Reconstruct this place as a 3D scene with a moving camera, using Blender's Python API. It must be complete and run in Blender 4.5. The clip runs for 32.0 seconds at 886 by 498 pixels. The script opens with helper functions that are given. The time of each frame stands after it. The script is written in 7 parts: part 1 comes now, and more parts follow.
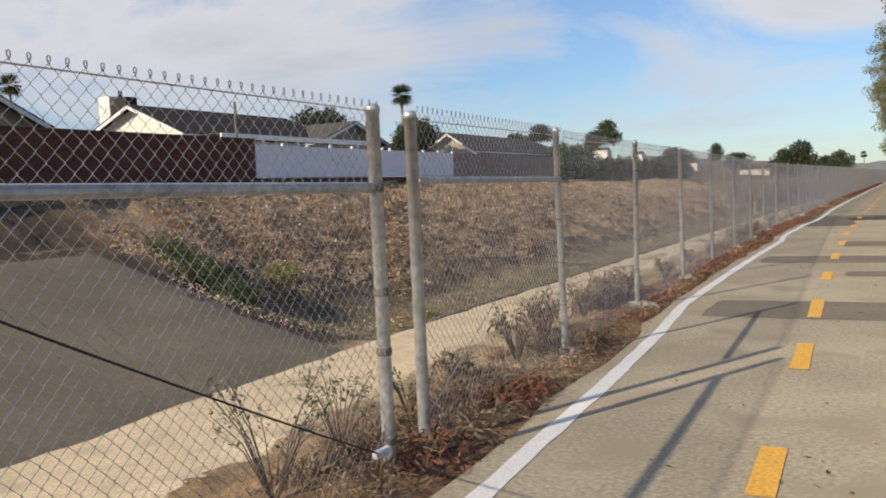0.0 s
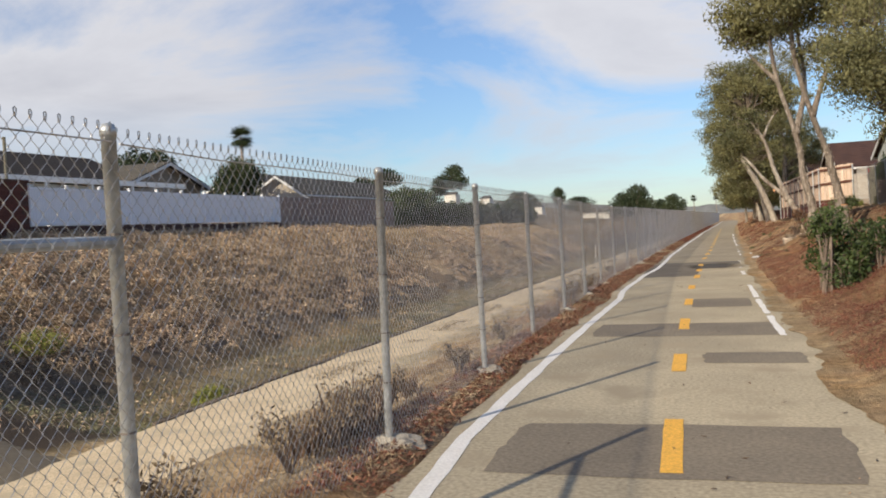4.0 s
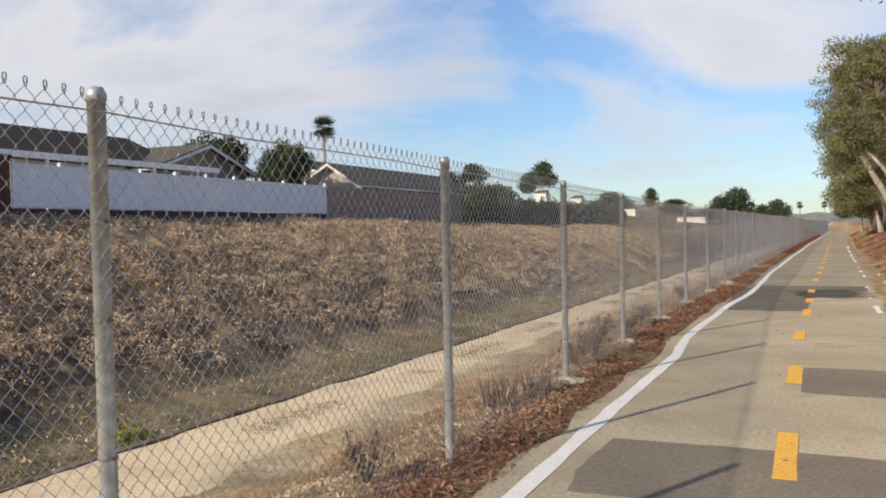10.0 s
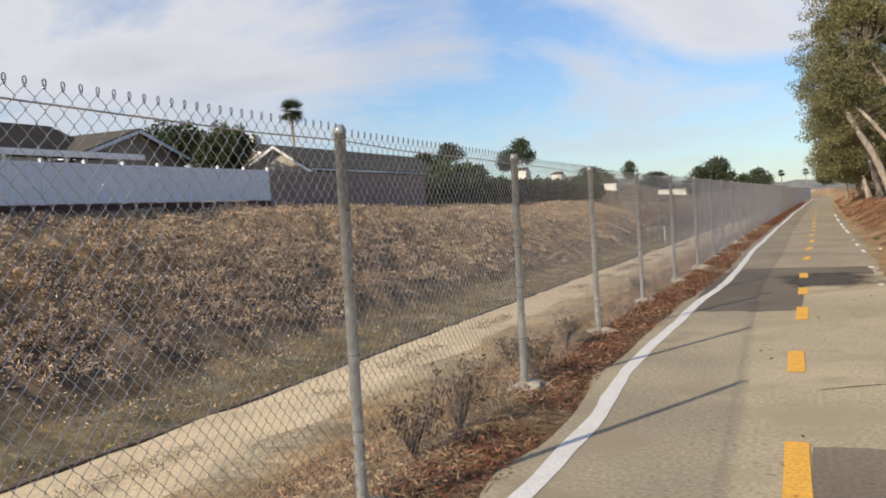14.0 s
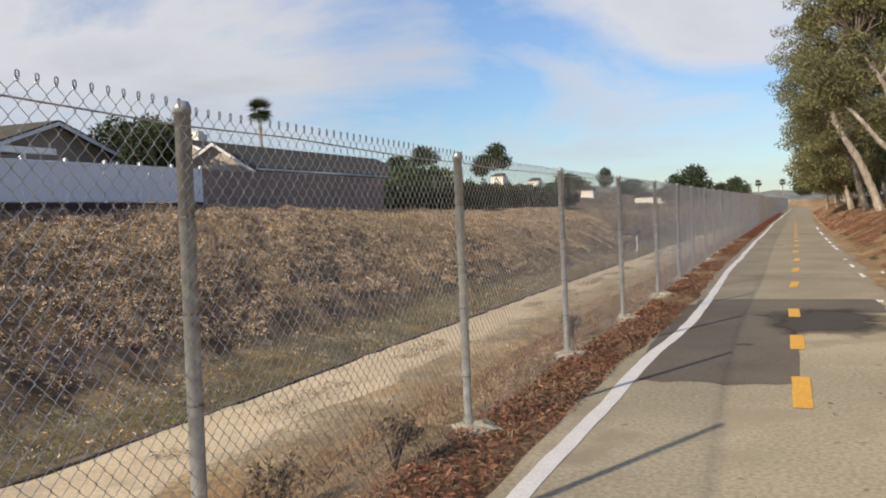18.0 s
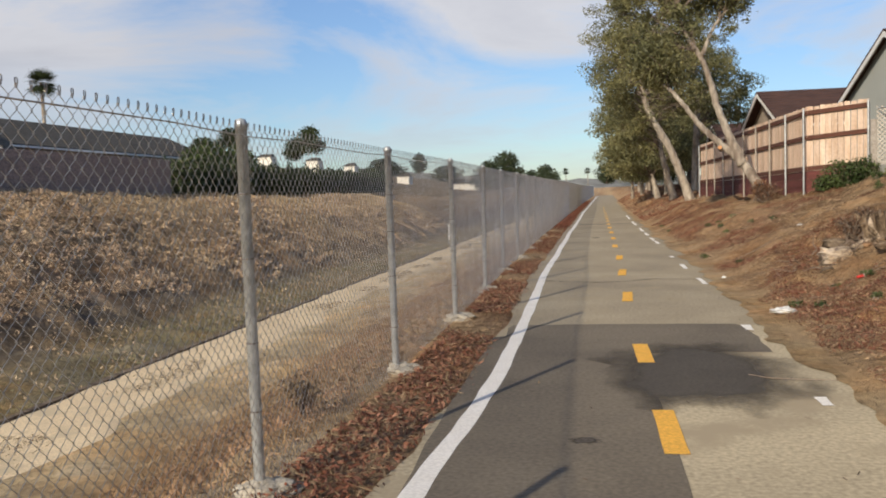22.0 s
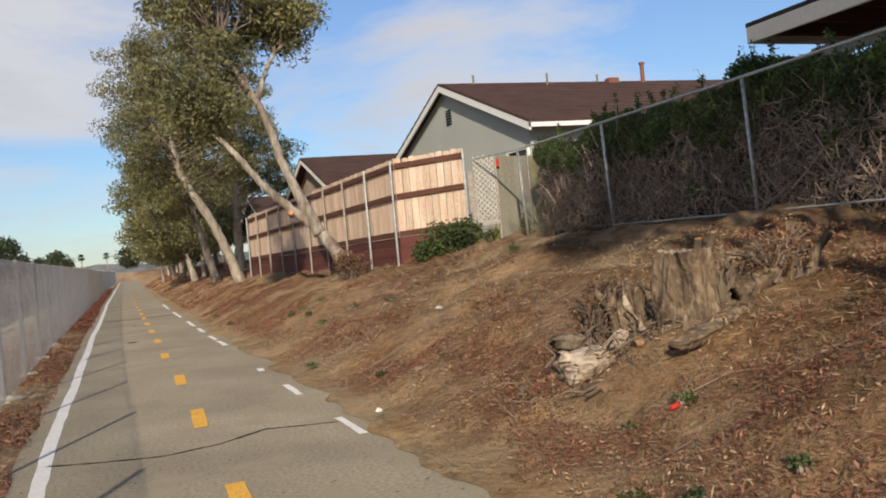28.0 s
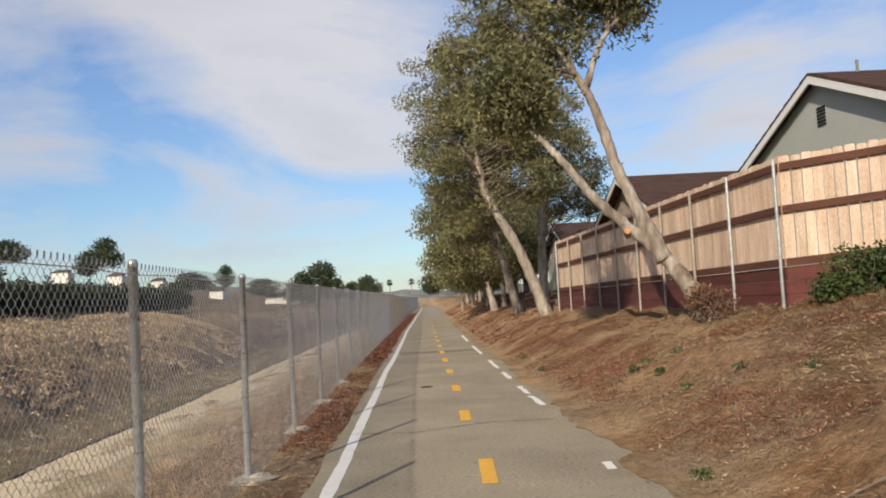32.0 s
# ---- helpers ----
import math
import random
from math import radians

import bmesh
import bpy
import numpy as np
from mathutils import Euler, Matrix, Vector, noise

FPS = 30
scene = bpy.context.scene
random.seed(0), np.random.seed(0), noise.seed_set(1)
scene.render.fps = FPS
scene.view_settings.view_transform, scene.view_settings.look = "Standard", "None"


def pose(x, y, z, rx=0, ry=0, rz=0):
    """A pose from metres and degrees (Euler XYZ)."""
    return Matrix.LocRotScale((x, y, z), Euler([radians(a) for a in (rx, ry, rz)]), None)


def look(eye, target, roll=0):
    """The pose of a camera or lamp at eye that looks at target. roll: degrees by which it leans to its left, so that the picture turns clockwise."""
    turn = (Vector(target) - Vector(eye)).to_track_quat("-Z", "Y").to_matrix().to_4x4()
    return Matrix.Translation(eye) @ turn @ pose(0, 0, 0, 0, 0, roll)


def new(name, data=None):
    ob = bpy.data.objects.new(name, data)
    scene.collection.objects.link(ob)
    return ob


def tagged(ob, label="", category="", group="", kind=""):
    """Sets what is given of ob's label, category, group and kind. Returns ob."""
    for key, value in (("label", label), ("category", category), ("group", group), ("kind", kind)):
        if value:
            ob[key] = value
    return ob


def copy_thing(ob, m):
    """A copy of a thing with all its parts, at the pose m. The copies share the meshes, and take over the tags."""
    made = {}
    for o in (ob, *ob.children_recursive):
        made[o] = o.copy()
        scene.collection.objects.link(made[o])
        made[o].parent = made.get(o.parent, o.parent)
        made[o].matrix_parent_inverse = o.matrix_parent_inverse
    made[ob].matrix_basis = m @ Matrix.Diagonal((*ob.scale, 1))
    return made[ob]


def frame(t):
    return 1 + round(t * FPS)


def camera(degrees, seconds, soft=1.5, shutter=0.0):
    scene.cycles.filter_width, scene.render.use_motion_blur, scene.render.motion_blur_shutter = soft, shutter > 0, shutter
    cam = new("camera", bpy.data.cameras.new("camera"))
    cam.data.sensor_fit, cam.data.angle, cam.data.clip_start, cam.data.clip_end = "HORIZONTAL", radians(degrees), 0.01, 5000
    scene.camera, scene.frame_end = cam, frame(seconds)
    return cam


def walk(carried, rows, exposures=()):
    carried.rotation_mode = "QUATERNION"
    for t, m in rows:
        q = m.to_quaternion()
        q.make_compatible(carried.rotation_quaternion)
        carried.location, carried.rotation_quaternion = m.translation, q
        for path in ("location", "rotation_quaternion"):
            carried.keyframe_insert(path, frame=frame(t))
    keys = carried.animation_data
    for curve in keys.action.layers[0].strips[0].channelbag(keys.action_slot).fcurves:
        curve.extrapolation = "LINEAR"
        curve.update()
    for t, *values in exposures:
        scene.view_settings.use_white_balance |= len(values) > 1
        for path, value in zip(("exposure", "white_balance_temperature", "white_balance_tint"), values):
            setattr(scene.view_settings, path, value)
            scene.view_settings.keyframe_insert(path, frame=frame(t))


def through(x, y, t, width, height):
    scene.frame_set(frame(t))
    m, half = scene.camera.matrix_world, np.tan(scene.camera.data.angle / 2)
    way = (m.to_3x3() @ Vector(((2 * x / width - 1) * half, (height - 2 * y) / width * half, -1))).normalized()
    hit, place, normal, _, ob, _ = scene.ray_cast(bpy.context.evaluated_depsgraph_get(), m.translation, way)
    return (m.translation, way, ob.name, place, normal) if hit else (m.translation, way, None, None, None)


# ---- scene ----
cam = camera(54.9, 32.0, soft=1.9)
PATH = [
    (0, (0.303, 1.311, 1.535), (-0.619, 3.08, 1.401), -2.6),
    (0.5, (0.269, 1.882, 1.527), (-0.67, 3.644, 1.4), -2.3),
    (1, (0.139, 2.452, 1.538), (-0.825, 4.202, 1.444), -3.2),
    (1.5, (0.02, 3.033, 1.546), (-0.874, 4.82, 1.472), -4.1),
    (2, (-0.038, 3.561, 1.558), (-0.815, 5.401, 1.464), -4.3),
    (2.5, (-0.095, 4.139, 1.594), (-0.707, 6.041, 1.497), -3.8),
    (4.5, (-0.073, 6.406, 1.579), (-0.687, 8.309, 1.548), -2.8),
    (5, (-0.05, 6.99, 1.576), (-0.756, 8.861, 1.55), -1.4),
    (5.5, (-0.073, 7.638, 1.55), (-0.95, 9.433, 1.471), -1.3),
    (6, (-0.089, 8.208, 1.563), (-1.108, 9.927, 1.489), -1.8),
    (6.5, (-0.144, 8.787, 1.561), (-1.284, 10.429, 1.477), -1.6),
    (7, (-0.26, 9.325, 1.568), (-1.402, 10.966, 1.504), -2.8),
    (7.5, (-0.241, 9.837, 1.564), (-1.256, 11.559, 1.491), -3.0),
    (8, (-0.289, 10.382, 1.578), (-1.139, 12.189, 1.482), -2.5),
    (8.5, (-0.292, 10.912, 1.548), (-1.025, 12.77, 1.445), -2.0),
    (9, (-0.314, 11.463, 1.551), (-0.96, 13.352, 1.449), -2.9),
    (9.5, (-0.313, 12.004, 1.566), (-0.956, 13.896, 1.493), -2.3),
    (10, (-0.328, 12.604, 1.563), (-1.135, 14.433, 1.517), -1.0),
    (10.5, (-0.344, 13.209, 1.562), (-1.219, 15.007, 1.533), -1.2),
    (11, (-0.302, 13.745, 1.554), (-1.217, 15.522, 1.485), -0.8),
    (11.5, (-0.341, 14.37, 1.519), (-1.304, 16.12, 1.426), -0.6),
    (12, (-0.306, 14.842, 1.528), (-1.278, 16.587, 1.422), -1.0),
    (12.5, (-0.336, 15.487, 1.512), (-1.285, 17.241, 1.37), -1.9),
    (13, (-0.411, 15.962, 1.533), (-1.338, 17.727, 1.379), -1.8),
    (13.5, (-0.476, 16.643, 1.518), (-1.403, 18.409, 1.371), -2.1),
    (14, (-0.496, 17.009, 1.563), (-1.273, 18.85, 1.472), -3.2),
    (14.5, (-0.416, 17.568, 1.58), (-1.102, 19.446, 1.516), -3.4),
    (15, (-0.47, 18.132, 1.543), (-1.12, 20.023, 1.52), -3.0),
    (15.5, (-0.424, 18.745, 1.56), (-1.11, 20.624, 1.525), -3.3),
    (17.5, (-0.692, 20.745, 1.536), (-1.462, 22.589, 1.472), -3.6),
    (18, (-0.683, 21.316, 1.546), (-1.414, 23.176, 1.464), -2.3),
    (18.5, (-0.753, 21.891, 1.511), (-1.526, 23.733, 1.428), -1.9),
    (19, (-0.763, 22.504, 1.52), (-1.568, 24.331, 1.4), -2.2),
    (19.5, (-0.745, 23.102, 1.512), (-1.594, 24.905, 1.345), -2.4),
    (20, (-0.839, 23.583, 1.516), (-1.696, 25.383, 1.357), -3.3),
    (20.5, (-0.888, 24.187, 1.505), (-1.712, 26.0, 1.332), -3.3),
    (21, (-0.909, 24.677, 1.566), (-1.555, 26.564, 1.422), -3.7),
    (21.5, (-0.924, 25.23, 1.576), (-1.411, 27.166, 1.462), -2.3),
    (22, (-1.03, 25.784, 1.56), (-1.354, 27.754, 1.429), -1.9),
    (22.5, (-1.057, 26.313, 1.562), (-1.194, 28.303, 1.415), -2.5),
    (23, (-1.076, 26.846, 1.596), (-0.834, 28.83, 1.523), -3.7),
    (23.5, (-1.051, 27.379, 1.595), (-0.567, 29.32, 1.62), -3.9),
    (24, (-1.083, 27.92, 1.59), (-0.611, 29.863, 1.644), -4.0),
    (24.5, (-1.122, 28.456, 1.594), (-0.569, 30.378, 1.618), -4.3),
    (25, (-1.118, 29.013, 1.603), (-0.569, 30.936, 1.622), -4.5),
    (25.5, (-1.185, 29.534, 1.613), (-0.602, 31.448, 1.614), -4.2),
    (27.5, (-1.196, 31.759, 1.587), (-0.604, 33.669, 1.581), -5.7),
    (28, (-1.157, 32.329, 1.592), (-0.41, 34.184, 1.58), -5.2),
    (28.5, (-1.054, 32.89, 1.608), (-0.316, 34.749, 1.615), -5.6),
    (29, (-1.048, 33.451, 1.607), (-0.368, 35.332, 1.617), -5.9),
    (29.5, (-0.976, 34.035, 1.609), (-0.324, 35.925, 1.62), -6.4),
    (30, (-1.03, 34.615, 1.604), (-0.421, 36.52, 1.617), -7.2),
    (30.5, (-0.987, 35.175, 1.589), (-0.399, 37.087, 1.595), -6.5),
    (31, (-0.988, 35.732, 1.604), (-0.521, 37.677, 1.618), -4.9),
    (31.5, (-0.975, 36.374, 1.61), (-0.717, 38.356, 1.678), -4.0),
    (32, (-0.915, 36.968, 1.645), (-0.823, 38.962, 1.758), -3.2),
]
walk(cam, [(t, look(eye, target, roll)) for t, eye, target, roll in PATH],
     [(0, 0.2), (5, 0.27), (9, 0.32), (13, 0.3), (19, 0.2), (22, 0.15), (23, 0.06), (24, 0.14), (25, 0.14), (28, 0.12), (32, 0.16)])

# ---- world, sun ----
SUN_WAY = Vector((0.37, 0.81, -0.45))
world = bpy.data.worlds.new("world")
scene.world = world
world.use_nodes = True
wt = world.node_tree
wt.nodes.clear()


def wnode(kind, **kw):
    n = wt.nodes.new(kind)
    for key, value in kw.items():
        n.inputs[key.replace("_", " ")].default_value = value
    return n


sky = wt.nodes.new("ShaderNodeTexSky")
sky.sky_type = "NISHITA"
sky.sun_disc = False
sky.sun_elevation = radians(26.5)
sky.sun_rotation = radians(204)
sky.air_density, sky.dust_density, sky.ozone_density = 1.0, 0.2, 2.2
coord = wt.nodes.new("ShaderNodeTexCoord")
sep = wt.nodes.new("ShaderNodeSeparateXYZ")
wt.links.new(coord.outputs["Generated"], sep.inputs[0])
lift = wt.nodes.new("ShaderNodeMath")
lift.operation = "MAXIMUM"
lift.inputs[1].default_value = 0.0
wt.links.new(sep.outputs["Z"], lift.inputs[0])
lift2 = wt.nodes.new("ShaderNodeMath")
lift2.operation = "ADD"
lift2.inputs[1].default_value = 0.16
wt.links.new(lift.outputs[0], lift2.inputs[0])
flat = []
for axis in ("X", "Y"):
    d = wt.nodes.new("ShaderNodeMath")
    d.operation = "DIVIDE"
    wt.links.new(sep.outputs[axis], d.inputs[0])
    wt.links.new(lift2.outputs[0], d.inputs[1])
    flat.append(d)
comb = wt.nodes.new("ShaderNodeCombineXYZ")
wt.links.new(flat[0].outputs[0], comb.inputs[0])
wt.links.new(flat[1].outputs[0], comb.inputs[1])
comb.inputs[2].default_value = 3.1
cloud = wnode("ShaderNodeTexNoise", Scale=0.8, Detail=10.0, Roughness=0.6, Distortion=0.45)
wt.links.new(comb.outputs[0], cloud.inputs["Vector"])
cover = wt.nodes.new("ShaderNodeValToRGB")
cover.color_ramp.elements[0].position, cover.color_ramp.elements[1].position = 0.45, 0.635
cover.color_ramp.elements[0].color, cover.color_ramp.elements[1].color = (0, 0, 0, 1), (0.9, 0.9, 0.9, 1)
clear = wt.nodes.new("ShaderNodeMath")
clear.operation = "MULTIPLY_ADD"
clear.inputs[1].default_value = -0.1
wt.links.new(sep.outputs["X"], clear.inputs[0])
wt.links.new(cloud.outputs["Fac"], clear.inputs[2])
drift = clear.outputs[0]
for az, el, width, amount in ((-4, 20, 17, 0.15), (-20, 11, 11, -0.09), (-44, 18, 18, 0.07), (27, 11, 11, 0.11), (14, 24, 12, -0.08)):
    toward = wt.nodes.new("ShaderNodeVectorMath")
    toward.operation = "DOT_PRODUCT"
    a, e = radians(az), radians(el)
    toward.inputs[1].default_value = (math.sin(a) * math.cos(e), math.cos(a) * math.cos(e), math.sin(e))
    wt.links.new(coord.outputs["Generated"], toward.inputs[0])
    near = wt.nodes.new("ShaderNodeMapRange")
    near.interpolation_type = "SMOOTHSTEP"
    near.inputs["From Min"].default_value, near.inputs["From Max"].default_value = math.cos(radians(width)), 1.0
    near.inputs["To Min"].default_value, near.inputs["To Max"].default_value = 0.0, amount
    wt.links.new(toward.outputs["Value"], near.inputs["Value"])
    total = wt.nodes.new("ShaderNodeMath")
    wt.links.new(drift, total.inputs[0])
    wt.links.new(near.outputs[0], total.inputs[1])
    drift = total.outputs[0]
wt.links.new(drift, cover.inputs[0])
tone = wt.nodes.new("ShaderNodeValToRGB")
tone.color_ramp.elements[0].position, tone.color_ramp.elements[1].position = 0.5, 0.85
tone.color_ramp.elements[0].color, tone.color_ramp.elements[1].color = (5.4, 5.32, 5.5, 1), (3.5, 3.47, 3.8, 1)
wt.links.new(cloud.outputs["Fac"], tone.inputs[0])
mixs = wt.nodes.new("ShaderNodeMix")
mixs.data_type = "RGBA"
# the clouds thin out low over the land, where the blue turns pale
thin = wt.nodes.new("ShaderNodeMapRange")
thin.inputs["From Min"].default_value, thin.inputs["From Max"].default_value = 0.02, 0.16
thin.inputs["To Min"].default_value, thin.inputs["To Max"].default_value = 0.25, 1.0
wt.links.new(lift.outputs[0], thin.inputs["Value"])
hazy = wt.nodes.new("ShaderNodeMath")
hazy.operation = "MULTIPLY"
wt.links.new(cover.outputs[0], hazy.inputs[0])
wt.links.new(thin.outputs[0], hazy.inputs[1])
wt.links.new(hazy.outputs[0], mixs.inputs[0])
hue = wt.nodes.new("ShaderNodeMix")
hue.data_type, hue.blend_type = "RGBA", "MULTIPLY"
hue.inputs[0].default_value = 1.0
low = wt.nodes.new("ShaderNodeMapRange")
low.inputs["From Min"].default_value, low.inputs["From Max"].default_value = 0.0, 0.28
wt.links.new(lift.outputs[0], low.inputs["Value"])
tint = wt.nodes.new("ShaderNodeMix")
tint.data_type = "RGBA"
tint.inputs[6].default_value, tint.inputs[7].default_value = (0.56, 0.66, 0.78, 1), (0.82, 0.88, 1.02, 1)
wt.links.new(low.outputs[0], tint.inputs[0])
wt.links.new(tint.outputs[2], hue.inputs[7])
wt.links.new(sky.outputs[0], hue.inputs[6])
wt.links.new(hue.outputs[2], mixs.inputs[6])
wt.links.new(tone.outputs[0], mixs.inputs[7])
back = wnode("ShaderNodeBackground", Strength=0.118)
wt.links.new(mixs.outputs[2], back.inputs[0])
wout = wt.nodes.new("ShaderNodeOutputWorld")
wt.links.new(back.outputs[0], wout.inputs[0])

sun_data = bpy.data.lights.new("sun", "SUN")
sun_data.energy, sun_data.angle, sun_data.color = 4.6, radians(0.6), (1.0, 0.868, 0.685)
sun = new("sun", sun_data)
sun.matrix_world = look((-20, -45, 25), Vector((-20, -45, 25)) + SUN_WAY)

# ---- building tools ----
rng = np.random.default_rng(7)


class Shape:
    """Collects vertices and faces of one mesh."""

    def __init__(self):
        self.v, self.f = [], []

    def add(self, verts, faces):
        n = len(self.v)
        self.v.extend(tuple(p) for p in verts)
        self.f.extend(tuple(n + i for i in face) for face in faces)
        return self

    def box(self, x0, y0, z0, x1, y1, z1, bevel=0.0):
        b = min(bevel, (x1 - x0) * 0.45, (y1 - y0) * 0.45, (z1 - z0) * 0.45)
        if b <= 0:
            v = [(x, y, z) for x in (x0, x1) for y in (y0, y1) for z in (z0, z1)]
            return self.add(v, [(0, 1, 3, 2), (4, 6, 7, 5), (0, 4, 5, 1), (2, 3, 7, 6), (0, 2, 6, 4), (1, 5, 7, 3)])
        rings = []
        for z, k in ((z0, b), (z0 + b, 0), (z1 - b, 0), (z1, b)):
            c = b if k == 0 else 2 * b
            X0, X1, Y0, Y1 = x0 + k, x1 - k, y0 + k, y1 - k
            c -= k
            rings += [(X0 + c, Y0, z), (X1 - c, Y0, z), (X1, Y0 + c, z), (X1, Y1 - c, z), (X1 - c, Y1, z), (X0 + c, Y1, z), (X0, Y1 - c, z), (X0, Y0 + c, z)]
        faces = [tuple(range(7, -1, -1)), tuple(range(24, 32))]
        for r in range(3):
            faces += [(8 * r + i, 8 * r + (i + 1) % 8, 8 * r + 8 + (i + 1) % 8, 8 * r + 8 + i) for i in range(8)]
        return self.add(rings, faces)

    def tube(self, points, radii, sides=6, cap=True):
        pts = [Vector(p) for p in points]
        if not hasattr(radii, "__len__"):
            radii = [radii] * len(pts)
        verts, faces = [], []
        side = None
        for i, p in enumerate(pts):
            d = (pts[min(i + 1, len(pts) - 1)] - pts[max(i - 1, 0)]).normalized()
            if side is None:
                side = d.cross(Vector((0.3, 0.9, 0.2)))
                if side.length < 0.1:
                    side = d.cross(Vector((1, 0, 0)))
            side = (side - d * side.dot(d)).normalized()
            up = d.cross(side)
            for k in range(sides):
                a = 2 * math.pi * k / sides
                verts.append(p + (side * math.cos(a) + up * math.sin(a)) * radii[i])
        for i in range(len(pts) - 1):
            for k in range(sides):
                a, b = i * sides + k, i * sides + (k + 1) % sides
                faces.append((a, b, b + sides, a + sides))
        if cap:
            faces.append(tuple(range(sides - 1, -1, -1)))
            faces.append(tuple(range((len(pts) - 1) * sides, len(pts) * sides)))
        return self.add(verts, faces)

    def prism(self, outline, along):
        """A flat outline of 3D points swept by a vector."""
        n, w = len(outline), Vector(along)
        v = [Vector(p) for p in outline]
        v += [p + w for p in v]
        return self.add(v, [tuple(range(n - 1, -1, -1)), tuple(range(n, 2 * n))] + [(i, (i + 1) % n, n + (i + 1) % n, n + i) for i in range(n)])

    def mesh(self, name, smooth=False):
        me = bpy.data.meshes.new(name)
        me.from_pydata(self.v, [], self.f)
        me.validate()
        if smooth:
            me.shade_smooth()
        me.update()
        return me


def fix(me):
    """Faces outward."""
    bm = bmesh.new()
    bm.from_mesh(me)
    bmesh.ops.recalc_face_normals(bm, faces=bm.faces)
    bm.to_mesh(me)
    bm.free()
    return me


def quads(name, v):
    """A mesh of loose quads from an array (n, 4, 3)."""
    n = len(v)
    me = bpy.data.meshes.new(name)
    me.vertices.add(n * 4)
    me.vertices.foreach_set("co", np.ascontiguousarray(v, dtype=np.float32).ravel())
    me.loops.add(n * 4)
    me.loops.foreach_set("vertex_index", np.arange(n * 4, dtype=np.int32))
    me.polygons.add(n)
    me.polygons.foreach_set("loop_start", np.arange(0, n * 4, 4, dtype=np.int32))
    me.update(calc_edges=True)
    return me


def part(name, data, material, parent=None, label="", smooth=False):
    """One mesh object; data is a Shape or a mesh."""
    me = fix(data.mesh(name, smooth)) if isinstance(data, Shape) else data
    if material and not me.materials:
        me.materials.append(material)
    ob = new(name, me)
    if parent:
        ob.parent = parent
    if label:
        ob["label"] = label
    return ob


def thing(name, label, category, at=(0, 0, 0), group="", kind="", rz=0.0):
    ob = new(name)
    ob.empty_display_size = 0.1
    ob.matrix_basis = pose(*at, 0, 0, rz)
    return tagged(ob, label, category, group, kind)


def lerp_table(table):
    xs, zs = [a for a, _ in table], [b for _, b in table]
    return lambda x: np.interp(x, xs, zs)


GRID = np.random.default_rng(3).random((256, 256))


def vnoise(x, y, scale):
    """Smooth value noise in 0..1 on arrays."""
    x, y = np.asarray(x, float) / scale + 700, np.asarray(y, float) / scale + 700
    i, j = np.floor(x).astype(int), np.floor(y).astype(int)
    u, v = x - i, y - j
    u, v = u * u * (3 - 2 * u), v * v * (3 - 2 * v)
    g = lambda a, b: GRID[a % 256, b % 256]
    return (g(i, j) * (1 - u) + g(i + 1, j) * u) * (1 - v) + (g(i, j + 1) * (1 - u) + g(i + 1, j + 1) * u) * v


def leaf_quads(centers, length, width, rand, droop=0.0, flat=0.0):
    """Small leaves at the centres, each turned by chance."""
    n = len(centers)
    d = rand.normal(size=(n, 3))
    d[:, 2] = d[:, 2] * (1 - flat) - droop
    d /= np.linalg.norm(d, axis=1)[:, None]
    s = np.cross(d, rand.normal(size=(n, 3)) * np.array([1 - flat, 1 - flat, 1]) + np.array([0, 0, flat]))
    s /= np.linalg.norm(s, axis=1)[:, None] + 1e-9
    ln = length * (0.6 + 0.8 * rand.random((n, 1)))
    wd = width * (0.6 + 0.8 * rand.random((n, 1)))
    c = np.asarray(centers)
    return np.stack([c - d * ln / 2, c + s * wd / 2, c + d * ln / 2, c - s * wd / 2], axis=1)

